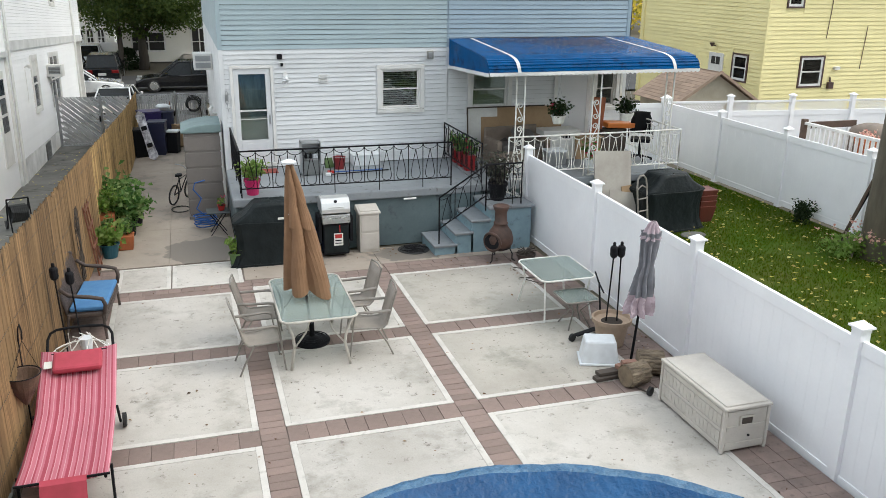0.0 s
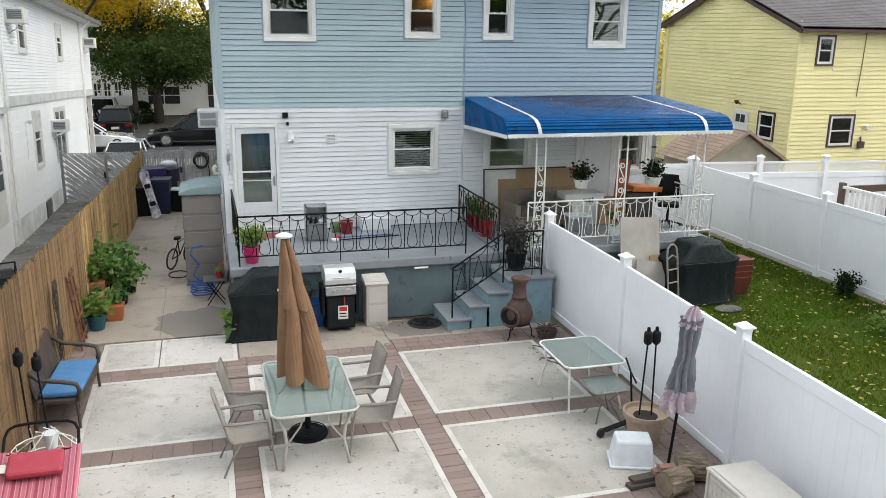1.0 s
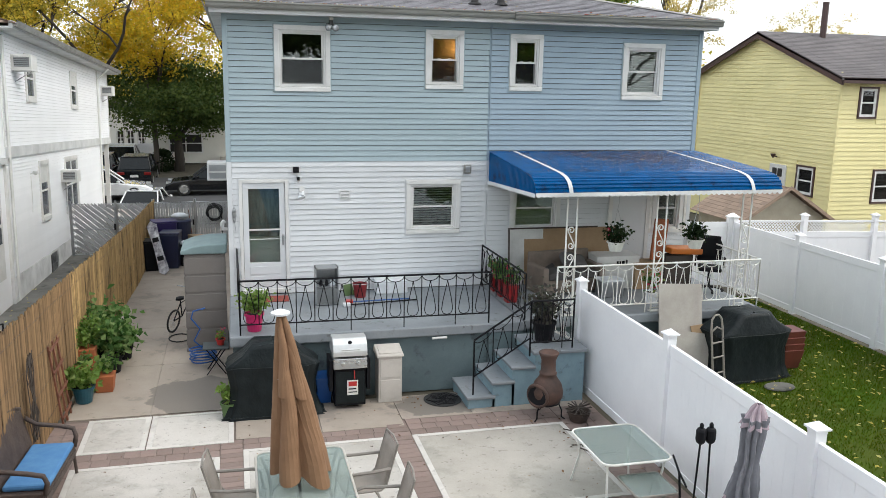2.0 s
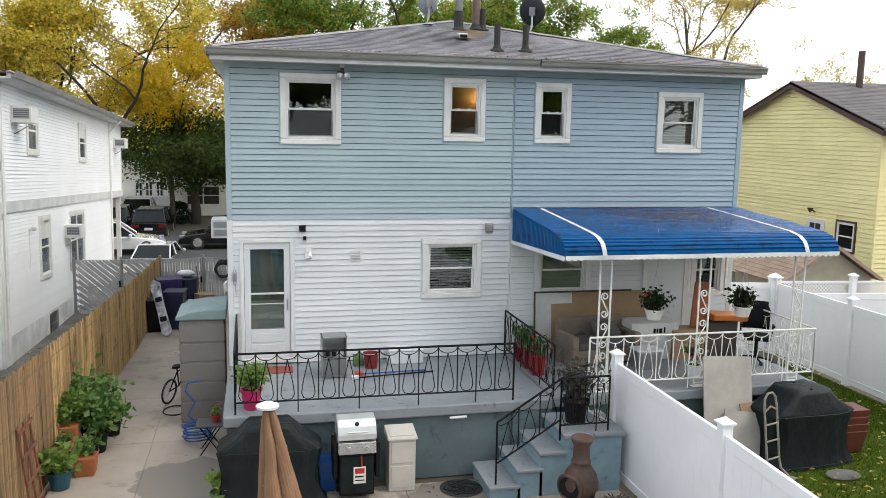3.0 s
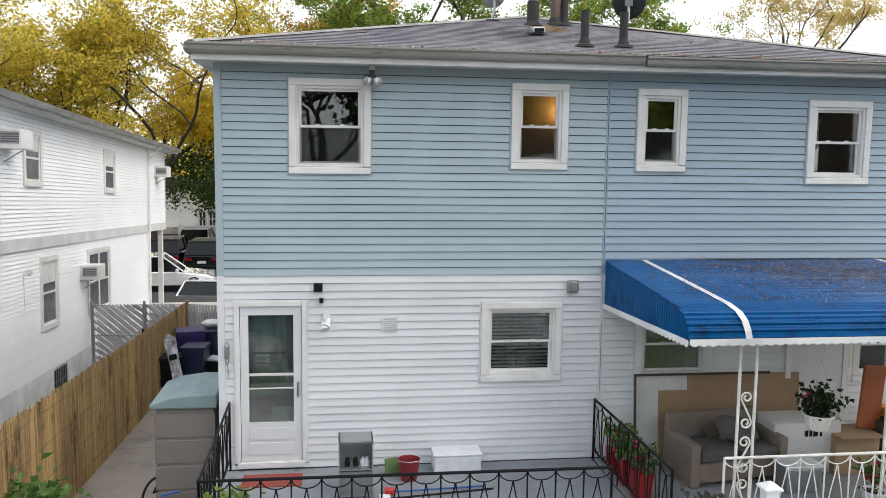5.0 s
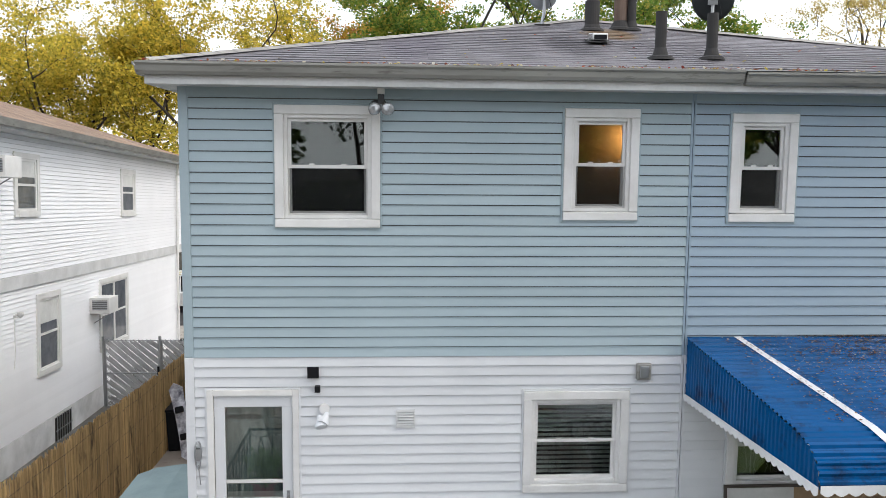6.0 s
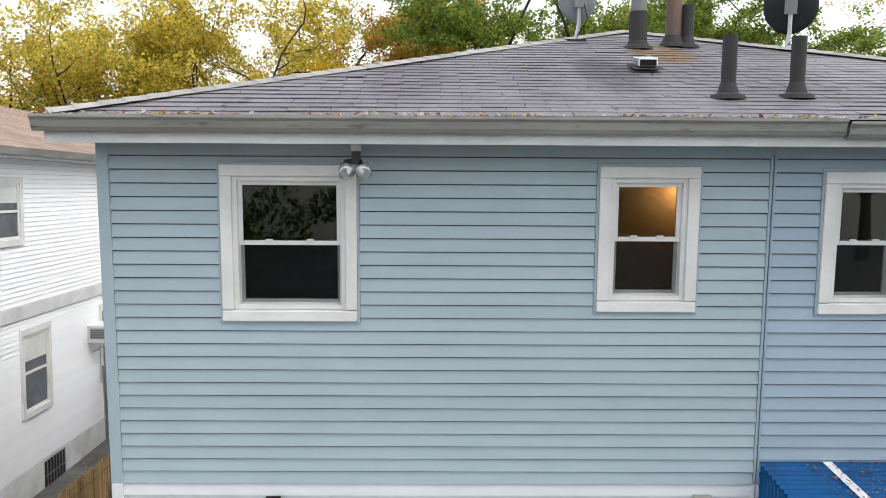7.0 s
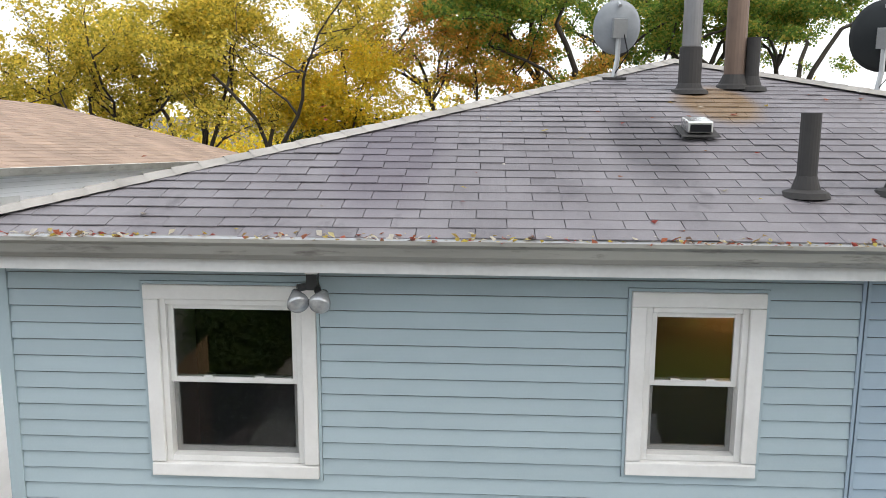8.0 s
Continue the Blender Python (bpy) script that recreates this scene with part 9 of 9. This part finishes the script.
car("car", (-6.3, 37.6, SZ), 90, CAR_WHITE, "white car parked at the far kerb")
car("car", (-3.85, 24.6, SZ - 0.85), 84, CAR_WHITE, "white car parked behind the driveway gates", L=4.4, H=1.36, Wd=1.74)
car("car", (-5.9, 24.8, SZ), 8, CAR_WHITE, "white car parked before the white house")
HEDGE = thing("round_hedge", "clipped dark green round shrub across the street", "shrub", at=(-4.05, 37.0, -0.75))
rg = random.Random(44)
hp_ = []
for i in range(260):
    a, b = rg.uniform(0, 6.28), rg.uniform(-0.9, 1.5)
    hp_.append((0.6 * math.cos(a) * math.cos(b), 0.6 * math.sin(a) * math.cos(b), 0.66 + 0.66 * math.sin(b)))
part("foliage", leaf_shape(hp_, 2200, 0.12, 0.06, rg), EVERGREEN, HEDGE)
part("stem", Shape().tube([(0, 0, 0), (0, 0, 1.2)], 0.08, 8), BARK, HEDGE)
FARWHITE = surface("far_bright_siding", (0.86, 0.85, 0.82), (0.78, 0.77, 0.74), rough=0.6, grain=20, stain=0.5, bump=0.05)
FARW = surface("far_white_siding", (0.78, 0.76, 0.70), (0.70, 0.68, 0.62), rough=0.7, grain=20, stain=0.5, bump=0.05)


def far_house(x0, x1, y, h, mat, label, wins):
    t = thing("house", label, "house", at=(x0, y, -0.6))
    w = x1 - x0
    part("wall", Shape().box(0, w, 0, 8, 0, h), mat, t)
    part("roof", Shape().prism([(-0.4, h), (w + 0.4, h), (w / 2, h + 0.9)], -0.4, 8.4, "y"), SHINGLE_DARK, t)
    part("porch_step", Shape().box(w * 0.4, w * 0.7, -1.0, 0, 0, 0.5), CONCRETE, t)
    for a, b, c, d in wins:
        # flat near-black sheet paints the unlit interior of the far windows
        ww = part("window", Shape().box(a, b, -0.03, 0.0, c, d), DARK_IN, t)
        part("casing", Shape().box(a - 0.1, a, -0.06, 0, c - 0.1, d + 0.1).box(b, b + 0.1, -0.06, 0, c - 0.1, d + 0.1).box(a, b, -0.06, 0, d, d + 0.1).box(a, b, -0.06, 0, c - 0.1, c).box((a + b) / 2 - 0.04, (a + b) / 2 + 0.04, -0.05, 0, c, d).box(a, b, -0.05, 0, (c + d) / 2 - 0.03, (c + d) / 2 + 0.03), TRIM, ww)
    return t


far_house(-4.6, 5.0, 41.0, 4.6, FARW, "pale cream house across the street", [(0.75, 2.7, 0.75, 1.85), (4.5, 5.4, 0.45, 2.1), (7.2, 8.4, 0.8, 1.9)])
far_house(-16.5, -5.6, 50.0, 3.2, FARWHITE, "bright white house across the street", [(8.35, 8.75, 0.5, 1.5), (9.05, 9.45, 0.5, 1.5), (9.8, 10.2, 0.5, 1.5)])
vinyl_fence("vinyl_fence", [(-8.0 + 1.1 * i, 41.5, -0.6) for i in range(4)], 1.25, "cream fence panel between the far houses", detail=False)

# ================================================================ beyond the lawn
sbsh = thing("small_shrub", "small dark round shrub at the fence", "shrub", at=(11.95, -3.5, 0))
rg = random.Random(71)
part("foliage", leaf_shape([(rg.gauss(0, 0.09), rg.gauss(0, 0.09), rg.uniform(0.08, 0.42)) for _ in range(50)], 1100, 0.05, 0.055, rg), EVERGREEN, sbsh)
part("stem", Shape().tube([(0, 0, 0), (0, 0, 0.25)], 0.015), BARK, sbsh)
BLUSH = leafy("blush_blossoms", [(0.70, 0.42, 0.38), (0.75, 0.55, 0.45), (0.60, 0.25, 0.22)])
DECKWOOD = surface("weathered_brown_deck", (0.11, 0.07, 0.05), (0.075, 0.05, 0.038), rough=0.8, grain=30, stain=4, bump=0.2)
fsh = thing("flowering_shrub", "rose bush with pale pink flowers under the tree", "shrub", at=(11.28, -5.72, 0))
part("foliage", leaf_shape([(rg.gauss(0, 0.25), rg.gauss(0, 0.2), rg.uniform(0.05, 0.42)) for _ in range(50)], 620, 0.08, 0.08, rg), LIGHTGREEN, fsh)
part("blossom", leaf_shape([(rg.gauss(0, 0.25), rg.gauss(0, 0.25), rg.uniform(0.3, 0.7)) for _ in range(16)], 120, 0.05, 0.03, rg), BLUSH, fsh)
part("stem", Shape().tube([(0, 0, 0), (0.1, 0, 0.5)], 0.012).tube([(0, 0, 0), (-0.15, 0.1, 0.5)], 0.012), BARK, fsh)
yt = tree(11.78, -5.85, 14, 0.7, OLIVE, 2500, 0.16, 72, "thick-trunked yard tree beside the far fence", r=0.30, first=0.72, name="yard_tree", fill=(13.0, 2.6, 1.6))
for i, (dx, dy) in enumerate(((-0.42, 0.42), (-0.35, 0.5), (-0.5, 0.3))):
    solid_thing("leaning_pole", Shape().tube([(0, 0, 0), (0.18, -0.42, 1.3 + 0.15 * i)], 0.02), DECKWOOD if i else BLACK_PLASTIC, "garden tool pole leaning on the tree trunk", "pole", (11.92 + dx, -5.52 + dy, 0), group="leaning poles")
nd = thing("neighbour_deck", "brown timber deck with a white baluster rail beyond the fence", "deck", at=(14.0, -2.2, 0))
part("deck_boards", Shape().box(0, 4.0, -1.8, 1.42, 0.85, 0.93), DECKWOOD, nd)
part("skirt", Shape().box(0.05, 3.95, -1.75, 1.4, 0, 0.849), DECKWOOD, nd)
part("top_rail", Shape().box(-0.03, 0.07, -1.8, 1.4, 1.62, 1.68), TRIM, nd)
part("bottom_rail", Shape().box(0.0, 0.05, -1.8, 1.4, 1.02, 1.07), TRIM, nd)
for i in range(20):
    part("baluster", Shape().box(0.0, 0.05, -1.78 + i * 0.16, -1.72 + i * 0.16, 1.071, 1.619), TRIM, nd)
part("end_post", Shape().box(-0.03, 0.09, 1.41, 1.53, 0.6, 1.74).box(0.09, 1.6, 1.43, 1.50, 1.50, 1.66), DECKWOOD, nd)
pot("deck_planter", (14.45, -2.45, 0.93), 0.24, 0.62, TERRA, "orange planter with pale flowers on the far deck", "", BLUSH, 70, 0.07, 0.2, 0.14, True, seed=81)
db2 = solid_thing("round_cover", Shape().lathe([(0.6, 0), (0.6, 0.4), (0.5, 0.62), (0.25, 0.72), (0.0, 0.73)], 24), TAUPE_SOFA, "round brown covered tub on the far deck", "tub", (15.6, -1.35, 0.93), smooth=True)

# ================================================================ fallen leaves and grass
def flat_leaves(n, x0, x1, y0, y1, z, size, mat, seed, name, label, zf=None, cluster=None, curl=0.3):
    rg = random.Random(seed)
    s = Shape()
    for _ in range(n):
        if cluster and rg.random() < 0.6:
            c = rg.choice(cluster)
            x, y = rg.gauss(c[0], c[2]), rg.gauss(c[1], c[2])
        else:
            x, y = rg.uniform(x0, x1), rg.uniform(y0, y1)
        x, y = min(max(x, x0), x1), min(max(y, y0), y1)
        zz = (zf(x, y) if zf else z) + rg.uniform(0.002, 0.01)
        a, l = rg.uniform(0, 6.28), size * rg.uniform(0.5, 1.4)
        d, w = Vector((math.cos(a), math.sin(a), rg.uniform(-0.2, curl))), Vector((-math.sin(a), math.cos(a), rg.uniform(-curl, curl)))
        p = Vector((x, y, zz))
        s.add([p, p + d * l * 0.45 + w * l * 0.35 + Vector((0, 0, l * 0.12)), p + d * l, p + d * l * 0.5 - w * l * 0.35 + Vector((0, 0, l * 0.1))], [(0, 1, 2), (0, 2, 3)])
    ob = part(name, s, mat)
    return tagged(ob, label, "leaves", kind="stuff")


FALLEN = leafy("fallen_yellow_leaves", [(0.62, 0.52, 0.12), (0.50, 0.38, 0.08), (0.66, 0.60, 0.24), (0.34, 0.22, 0.06)])
BROWNLEAF = leafy("fallen_brown_leaves", [(0.06, 0.035, 0.02), (0.14, 0.07, 0.035), (0.05, 0.035, 0.025), (0.24, 0.12, 0.06), (0.32, 0.20, 0.10), (0.55, 0.50, 0.44)])
MIXLEAF = leafy("gutter_leaves", [(0.34, 0.04, 0.035), (0.16, 0.06, 0.04), (0.45, 0.36, 0.06), (0.58, 0.54, 0.48), (0.12, 0.07, 0.045), (0.40, 0.10, 0.04)])
flat_leaves(1500, 5.8, 12.2, -12, 1.5, 0.045, 0.075, FALLEN, 91, "lawn_leaves", "scattered yellow leaves on the lawn")
flat_leaves(330, -2.0, 5.5, -12, -2.9, 0.0, 0.042, BROWNLEAF, 92, "patio_leaves", "few brown leaves scattered on the patio", cluster=[(5.0, -5.2, 0.35), (5.15, -4.9, 0.25), (5.3, -6.2, 0.2), (5.35, -10.6, 0.15), (5.2, -8.0, 0.3), (5.2, -9.2, 0.25), (4.2, -3.9, 0.3), (2.9, -2.9, 0.3)])


def awn_z(x, y):
    return next((za + (zb - za) * (y - ya) / (yb - ya) for (ya, za), (yb, zb) in zip(AP, AP[1:]) if yb <= y <= ya), 3.5) + 0.024


flat_leaves(9000, 5.2, 9.2, -2.2, -0.03, 0, 0.023, BROWNLEAF, 93, "awning_leaves", "brown leaf litter lying on the blue awning", zf=awn_z, cluster=[(7.4, -0.6, 0.45), (7.9, -1.1, 0.4), (7.0, -0.9, 0.5), (8.2, -0.5, 0.4), (6.6, -0.4, 0.4)])
gutter_heaps = [(-0.2 + 0.63 * i + 0.2 * math.sin(i * 2.3), EY - 0.04, 0.13) for i in range(16)]
flat_leaves(800, EXL, EXR, EY - 0.10, EY + 0.01, TOP + 0.175, 0.036, MIXLEAF, 94, "gutter_leaf_litter", "red and yellow leaves caught along the gutter", cluster=gutter_heaps, curl=0.6)
flat_leaves(90, 0.3, 9.0, EY, 2.5, 0, 0.05, MIXLEAF, 95, "roof_leaves", "a few leaves lying on the shingles", zf=lambda x, y: roof_z(y) + 0.012)
flat_leaves(260, -4.8, -2.8, -6, 10, 0, 0.06, FALLEN, 96, "driveway_leaves", "leaves scattered on the dark driveway", zf=lambda x, y: gz(-3, y))
GRASS = leafy("grass_blades", [(0.038, 0.080, 0.003), (0.066, 0.118, 0.004), (0.092, 0.138, 0.006), (0.13, 0.125, 0.014)], rough=0.8, spec=0.08)
rg = random.Random(97)
s = Shape()
for _ in range(80000):
    x, y = rg.uniform(5.75, 12.25), rg.uniform(-13, 2)
    if noise.noise(Vector((x * 0.7, y * 0.7, 3))) > 0.35 and rg.random() < 0.6:
        continue
    a, h = rg.uniform(0, 6.28), rg.uniform(0.012, 0.036)
    w = 0.008
    c, d = math.cos(a) * w, math.sin(a) * w
    s.add([(x - c, y - d, -0.02), (x + c, y + d, -0.02), (x + rg.gauss(0, 0.02), y + rg.gauss(0, 0.02), h)], [(0, 1, 2)])
tagged(part("grass", s, GRASS), "short green lawn grass", "grass", kind="stuff")

reel = thing("hose_reel", "black hose reel cart standing on the dark driveway", "hose reel", at=(-4.15, 0.25, 0), turn=20)
for sx in (-0.2, 0.2):
    part("side_frame", Shape().tube([(sx, -0.2, 0.02), (sx, -0.05, 0.45), (sx, 0.0, 0.66), (sx, 0.12, 0.45), (sx, 0.25, 0.02)], 0.016, 6), BLACK_IRON, reel)
    part("wheel", Shape().lathe([(0.09, -0.02), (0.09, 0.02)], 14, m=pose(sx * 1.15, 0.22, 0.09, 0, 90, 0)), DARK_RUBBER, reel)
part("handle", Shape().tube([(-0.2, 0.0, 0.66), (0.2, 0.0, 0.66)], 0.016, 6), BLACK_IRON, reel)
part("hose_coil", Shape().tube([(-0.16 + 0.32 * (i % 60) / 60, (0.17 + 0.012 * (i // 60)) * math.cos(i * 0.9), 0.36 + (0.17 + 0.012 * (i // 60)) * math.sin(i * 0.9)) for i in range(120)], 0.013, 5), DARK_RUBBER, reel)

# ================================================================ pieces: patio panels, pavers, siding, shingles
XS = [(-2.08, -0.185), (0.125, 2.205), (2.515, 4.86)]
YSR = [(-4.13, -2.86), (-6.60, -4.56), (-9.04, -6.96), (-13.9, -9.40)]
PX0, PX1 = -2.62, 5.58
patio = thing("patio", "concrete panel patio with pale borders and brick-paver strips", "patio", kind="structure")
part("paver_bed", Shape().box(PX0, PX1, -13.99, -2.79, -0.09, -0.018), PAVER_BED, patio)


for y0 in (-16.4, -18.8, -21.2, -23.3):
    part("yard_slab", Shape().box(PX0, PX1, y0, y0 + (2.39 if y0 > -23 else 2.09), -0.09, -0.012), DRIVE, patio)


def panel(x0, x1, y0, y1, drop=0.0, mat=CONCRETE):
    b = 0.075
    part("concrete_panel", Shape().box(x0 + b, x1 - b, y0 + b, y1 - b, -0.08, -0.004 - drop), mat, patio)
    s = Shape().box(x0, x0 + b - 0.002, y0, y1, -0.08, 0.0).box(x1 - b + 0.002, x1, y0, y1, -0.08, 0.0).box(x0 + b, x1 - b, y0, y0 + b - 0.002, -0.08, 0.0).box(x0 + b, x1 - b, y1 - b + 0.002, y1, -0.08, 0.0)
    part("panel_border", s, CONC_EDGE, patio, "paler trowelled border")


for j, (y0, y1) in enumerate(YSR):
    for i, (x0, x1) in enumerate(XS):
        if j == 0:
            if i == 0:
                panel(-2.08, -1.20, -4.03, y1)
                panel(-1.18, 0.0, -4.03, y1)
            continue
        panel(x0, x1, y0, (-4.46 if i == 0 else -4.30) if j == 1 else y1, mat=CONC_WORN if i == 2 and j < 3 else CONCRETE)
# plain concrete apron in front of the deck
for x0, x1, y0 in ((0.03, 1.25, -3.94), (1.26, 2.48, -3.94), (2.49, 3.6, -3.72), (3.61, 5.5, -3.72)):
    part("apron_slab", Shape().box(x0, x1, y0, -2.8, -0.08, -0.003), DRIVE, patio)

pv = {}
strip_rest = Shape()


def paver(x, y, w, h, joined_=False):
    if joined_:
        d = rnd(-0.008, -0.002)
        strip_rest.box(x, x + w, y, y + h, -0.05, d)
        return
    key = (round(w, 3), round(h, 3))
    if key not in pv:
        b = 0.004
        s = Shape()
        p = [(0, 0, -0.05), (w, 0, -0.05), (w, h, -0.05), (0, h, -0.05), (0, 0, -b), (w, 0, -b), (w, h, -b), (0, h, -b), (b, b, 0), (w - b, b, 0), (w - b, h - b, 0), (b, h - b, 0)]
        s.add(p, [(0, 1, 5, 4), (1, 2, 6, 5), (2, 3, 7, 6), (3, 0, 4, 7), (4, 5, 9, 8), (5, 6, 10, 9), (6, 7, 11, 10), (7, 4, 8, 11), (8, 9, 10, 11)])
        pv[key] = s.mesh("paver", PAVER)
    ob = new("paver", pv[key])
    ob.parent = patio
    ob.matrix_basis = pose(x, y, rnd(-0.008, -0.002), rnd(-0.6, 0.6), rnd(-0.6, 0.6), rnd(-0.7, 0.7))


def paver_run(x0, x1, y0, y1, along, w=0.142, joined_=False):
    """One row of pavers filling a strip, long side across it."""
    L = (x1 - x0) if along == "x" else (y1 - y0)
    n = max(1, round(L / w))
    step = L / n
    for i in range(n):
        if along == "x":
            paver(x0 + i * step + 0.002, y0 + 0.002, step - 0.004, y1 - y0 - 0.004, joined_)
        else:
            paver(x0 + 0.002, y0 + i * step + 0.002, x1 - x0 - 0.004, step - 0.004, joined_)


for xa, xb in ((-0.183, 0.123), (2.207, 2.513)):
    paver_run(xa, xb, -12.4, -3.95 if xa < 1 else -3.73, "y")
for k in range(len(YSR) - 1):
    ya, yb = YSR[k + 1][1] + 0.002, YSR[k][0] - 0.002
    if k == 3:
        continue
    if k == 0:
        for xa, xb, lo, hi, rows_ in ((-2.08, -0.19, -4.458, -4.032, 2), (0.13, 2.20, -4.298, -3.942, 2), (2.52, 4.86, -4.298, -3.722, 3)):
            for r in range(rows_):
                h = (hi - lo) / rows_
                paver_run(xa, xb, lo + r * h, lo + (r + 1) * h, "x", 0.23 - 0.02 * (r % 2))
        continue
    for xa, xb in ((-2.08, -0.187), (0.127, 2.203), (2.517, 4.86)):
        paver_run(xa, xb, ya, yb, "x", 0.235)
for y0, y1 in ((-12.4, -2.9),):
    paver_run(-2.35, -2.085, y0, y1, "y", 0.2, True)
    paver_run(-2.61, -2.353, y0 - 0.1, y1, "y", 0.2, True)
for xa, xb in ((4.865, 5.10), (5.103, 5.34), (5.343, 5.575)):
    paver_run(xa, xb, -12.4, -3.73, "y", 0.16, True)
ob = part("paver_strip", strip_rest, PAVER_J, patio)
ob["kind"] = "stuff"

# siding boards of the back wall
z = 1.10
while z < BAND - 0.03:
    for x0, x1 in ((0.076, SEAM - 0.024), (SEAM + 0.024, 9.234)):
        lay_course(x0, x1, z, min(0.0985, BAND - z), solid_cut, WHITE_SIDING, wall_south)
    z += 0.0985
z = BAND
while z < TOP - 0.03:
    for x0, x1, m in ((0.076, SEAM - 0.024, BLUE_SIDING), (SEAM + 0.024, 9.234, BLUE_SIDING_R)):
        lay_course(x0, x1, z, min(0.0989, TOP - z), solid_cut, m, wall_south)
    z += 0.0989
# side wall siding, seen edge-on
s = Shape()
z = 0.9
while z < TOP - 0.02:
    s.hexa([(-0.016, 0.06, z), (-0.016, 11.4, z), (0, 11.4, z), (0, 0.06, z), (-0.004, 0.06, z + 0.1), (-0.004, 11.4, z + 0.1), (0, 11.4, z + 0.1), (0, 0.06, z + 0.1)])
    z += 0.1028
    if abs(z - BAND) < 0.06:
        part("siding_lower", s, WHITE_SIDING, bpy.data.objects["wall_west"])
        s = Shape()
part("siding_upper", s, BLUE_SIDING, bpy.data.objects["wall_west"])

HIPCAP = surface("pale_hip_cap_shingle", (0.33, 0.315, 0.29), (0.24, 0.228, 0.21), rough=0.9, grain=200, stain=2, bump=0.5, rand=0.12, fine=0.2)
# shingles of the rear slope
rgs = random.Random(8)
SC = math.hypot(1, SL)
rows_n = int((AY - EY) * SC / 0.132)
joined = Shape()
count = 0


def tab(x0, x1, y0, y1, lift):
    """One shingle tab between two heights on the slope, its lower edge raised; the hips trim it."""
    wave = 0.010 * math.sin(1.1 * x0 + 0.8) * math.sin(1.9 * y0)
    za, zb = roof_z(y0) + wave, roof_z(y1) + wave
    l1, r1 = hip_x(y1)
    t0, t1 = max(x0, min(l1, x1 - 0.01)), min(x1, max(r1, x0 + 0.01))
    return [(x0, y0, za + lift - 0.005), (x1, y0, za + lift - 0.005), (t1, y1, zb - 0.006), (t0, y1, zb - 0.006),
            (x0, y0, za + lift), (x1, y0, za + lift), (t1, y1, zb + 0.002), (t0, y1, zb + 0.002)]


for r in range(rows_n):
    y0 = EY - 0.03 + r * 0.132 / SC
    y1 = y0 + 0.165 / SC
    xl, xr = hip_x(y0)
    x = -1.2 + 0.305 * (0.5 * (r % 2) + rgs.uniform(-0.04, 0.04))
    sag = 0.004 * math.sin(r * 1.7)
    while x < xr:
        if x + 0.305 < xl:
            x += 0.305
            continue
        a, b = max(x, xl), min(x + 0.303, xr)
        if b - a > 0.04:
            lift = 0.009 + rgs.uniform(0, 0.003)
            dy = rgs.uniform(-0.004, 0.004) + sag
            if rgs.random() < 0.015:
                lift += 0.004
            pts = tab(a + 0.0012, b - 0.0012, y0 + dy, y1, lift)
            if r < 13 and 0.2 < 0.5 * (a + b) < 6.4 and count < 300:
                part("shingle", Shape().hexa(pts), SHINGLE, roof)
                count += 1
            else:
                joined.hexa(pts)
        x += 0.305
ob = part("shingle_field", joined, SHINGLE_J, roof)
ob["kind"] = "stuff"
# left slope, seen along its surface
s = Shape()
for r in range(30):
    k0, k1 = r / 30, (r + 1.25) / 30
    xa, xb = EXL + (AX - EXL) * k0, EXL + (AX - EXL) * k1
    za, zb = EZ + (AZ - EZ) * k0, EZ + (AZ - EZ) * k1
    ya, yb = EY + (AY - EY) * k0, 11.8 - (11.8 - RY) * k0
    yc, yd = EY + (AY - EY) * k1, 11.8 - (11.8 - RY) * k1
    s.hexa([(xa, ya, za + 0.012), (xa, yb, za + 0.012), (xa, yb, za), (xa, ya, za), (xb, yc, zb + 0.003), (xb, yd, zb + 0.003), (xb, yd, zb - 0.006), (xb, yc, zb - 0.006)])
ob = part("shingle_field", s, SHINGLE_J, roof)
ob["kind"] = "stuff"
for ex in (EXL, EXR):
    A, B = Vector((ex, EY, EZ)), Vector((AX, AY, AZ))
    n = 36
    for i in range(n):
        p, q = A.lerp(B, i / n), A.lerp(B, (i + 1.2) / n)
        d = (B - A).normalized()
        w = d.cross(Vector((0, 0, 1))).normalized() * 0.10
        up = Vector((0, 0, 0.040))
        lo = Vector((0, 0, 0.004))
        part("hip_cap", Shape().add([p + w + lo, p + up, p - w + lo, q + w + lo - up * 0.1, q + up * 0.8, q - w + lo - up * 0.1], [(0, 1, 4, 3), (1, 2, 5, 4)]), HIPCAP, roof)
s = Shape()
n = 26
for i in range(n):
    ya, yb = AY + (RY - AY) * i / n, AY + (RY - AY) * (i + 1.1) / n
    s.add([(AX - 0.1, ya, AZ - 0.01), (AX, ya, AZ + 0.025), (AX + 0.1, ya, AZ - 0.01), (AX - 0.1, yb, AZ - 0.01), (AX, yb, AZ + 0.012), (AX + 0.1, yb, AZ - 0.01)], [(0, 1, 4, 3), (1, 2, 5, 4)])
part("ridge_caps", s, SHINGLE_J, roof)
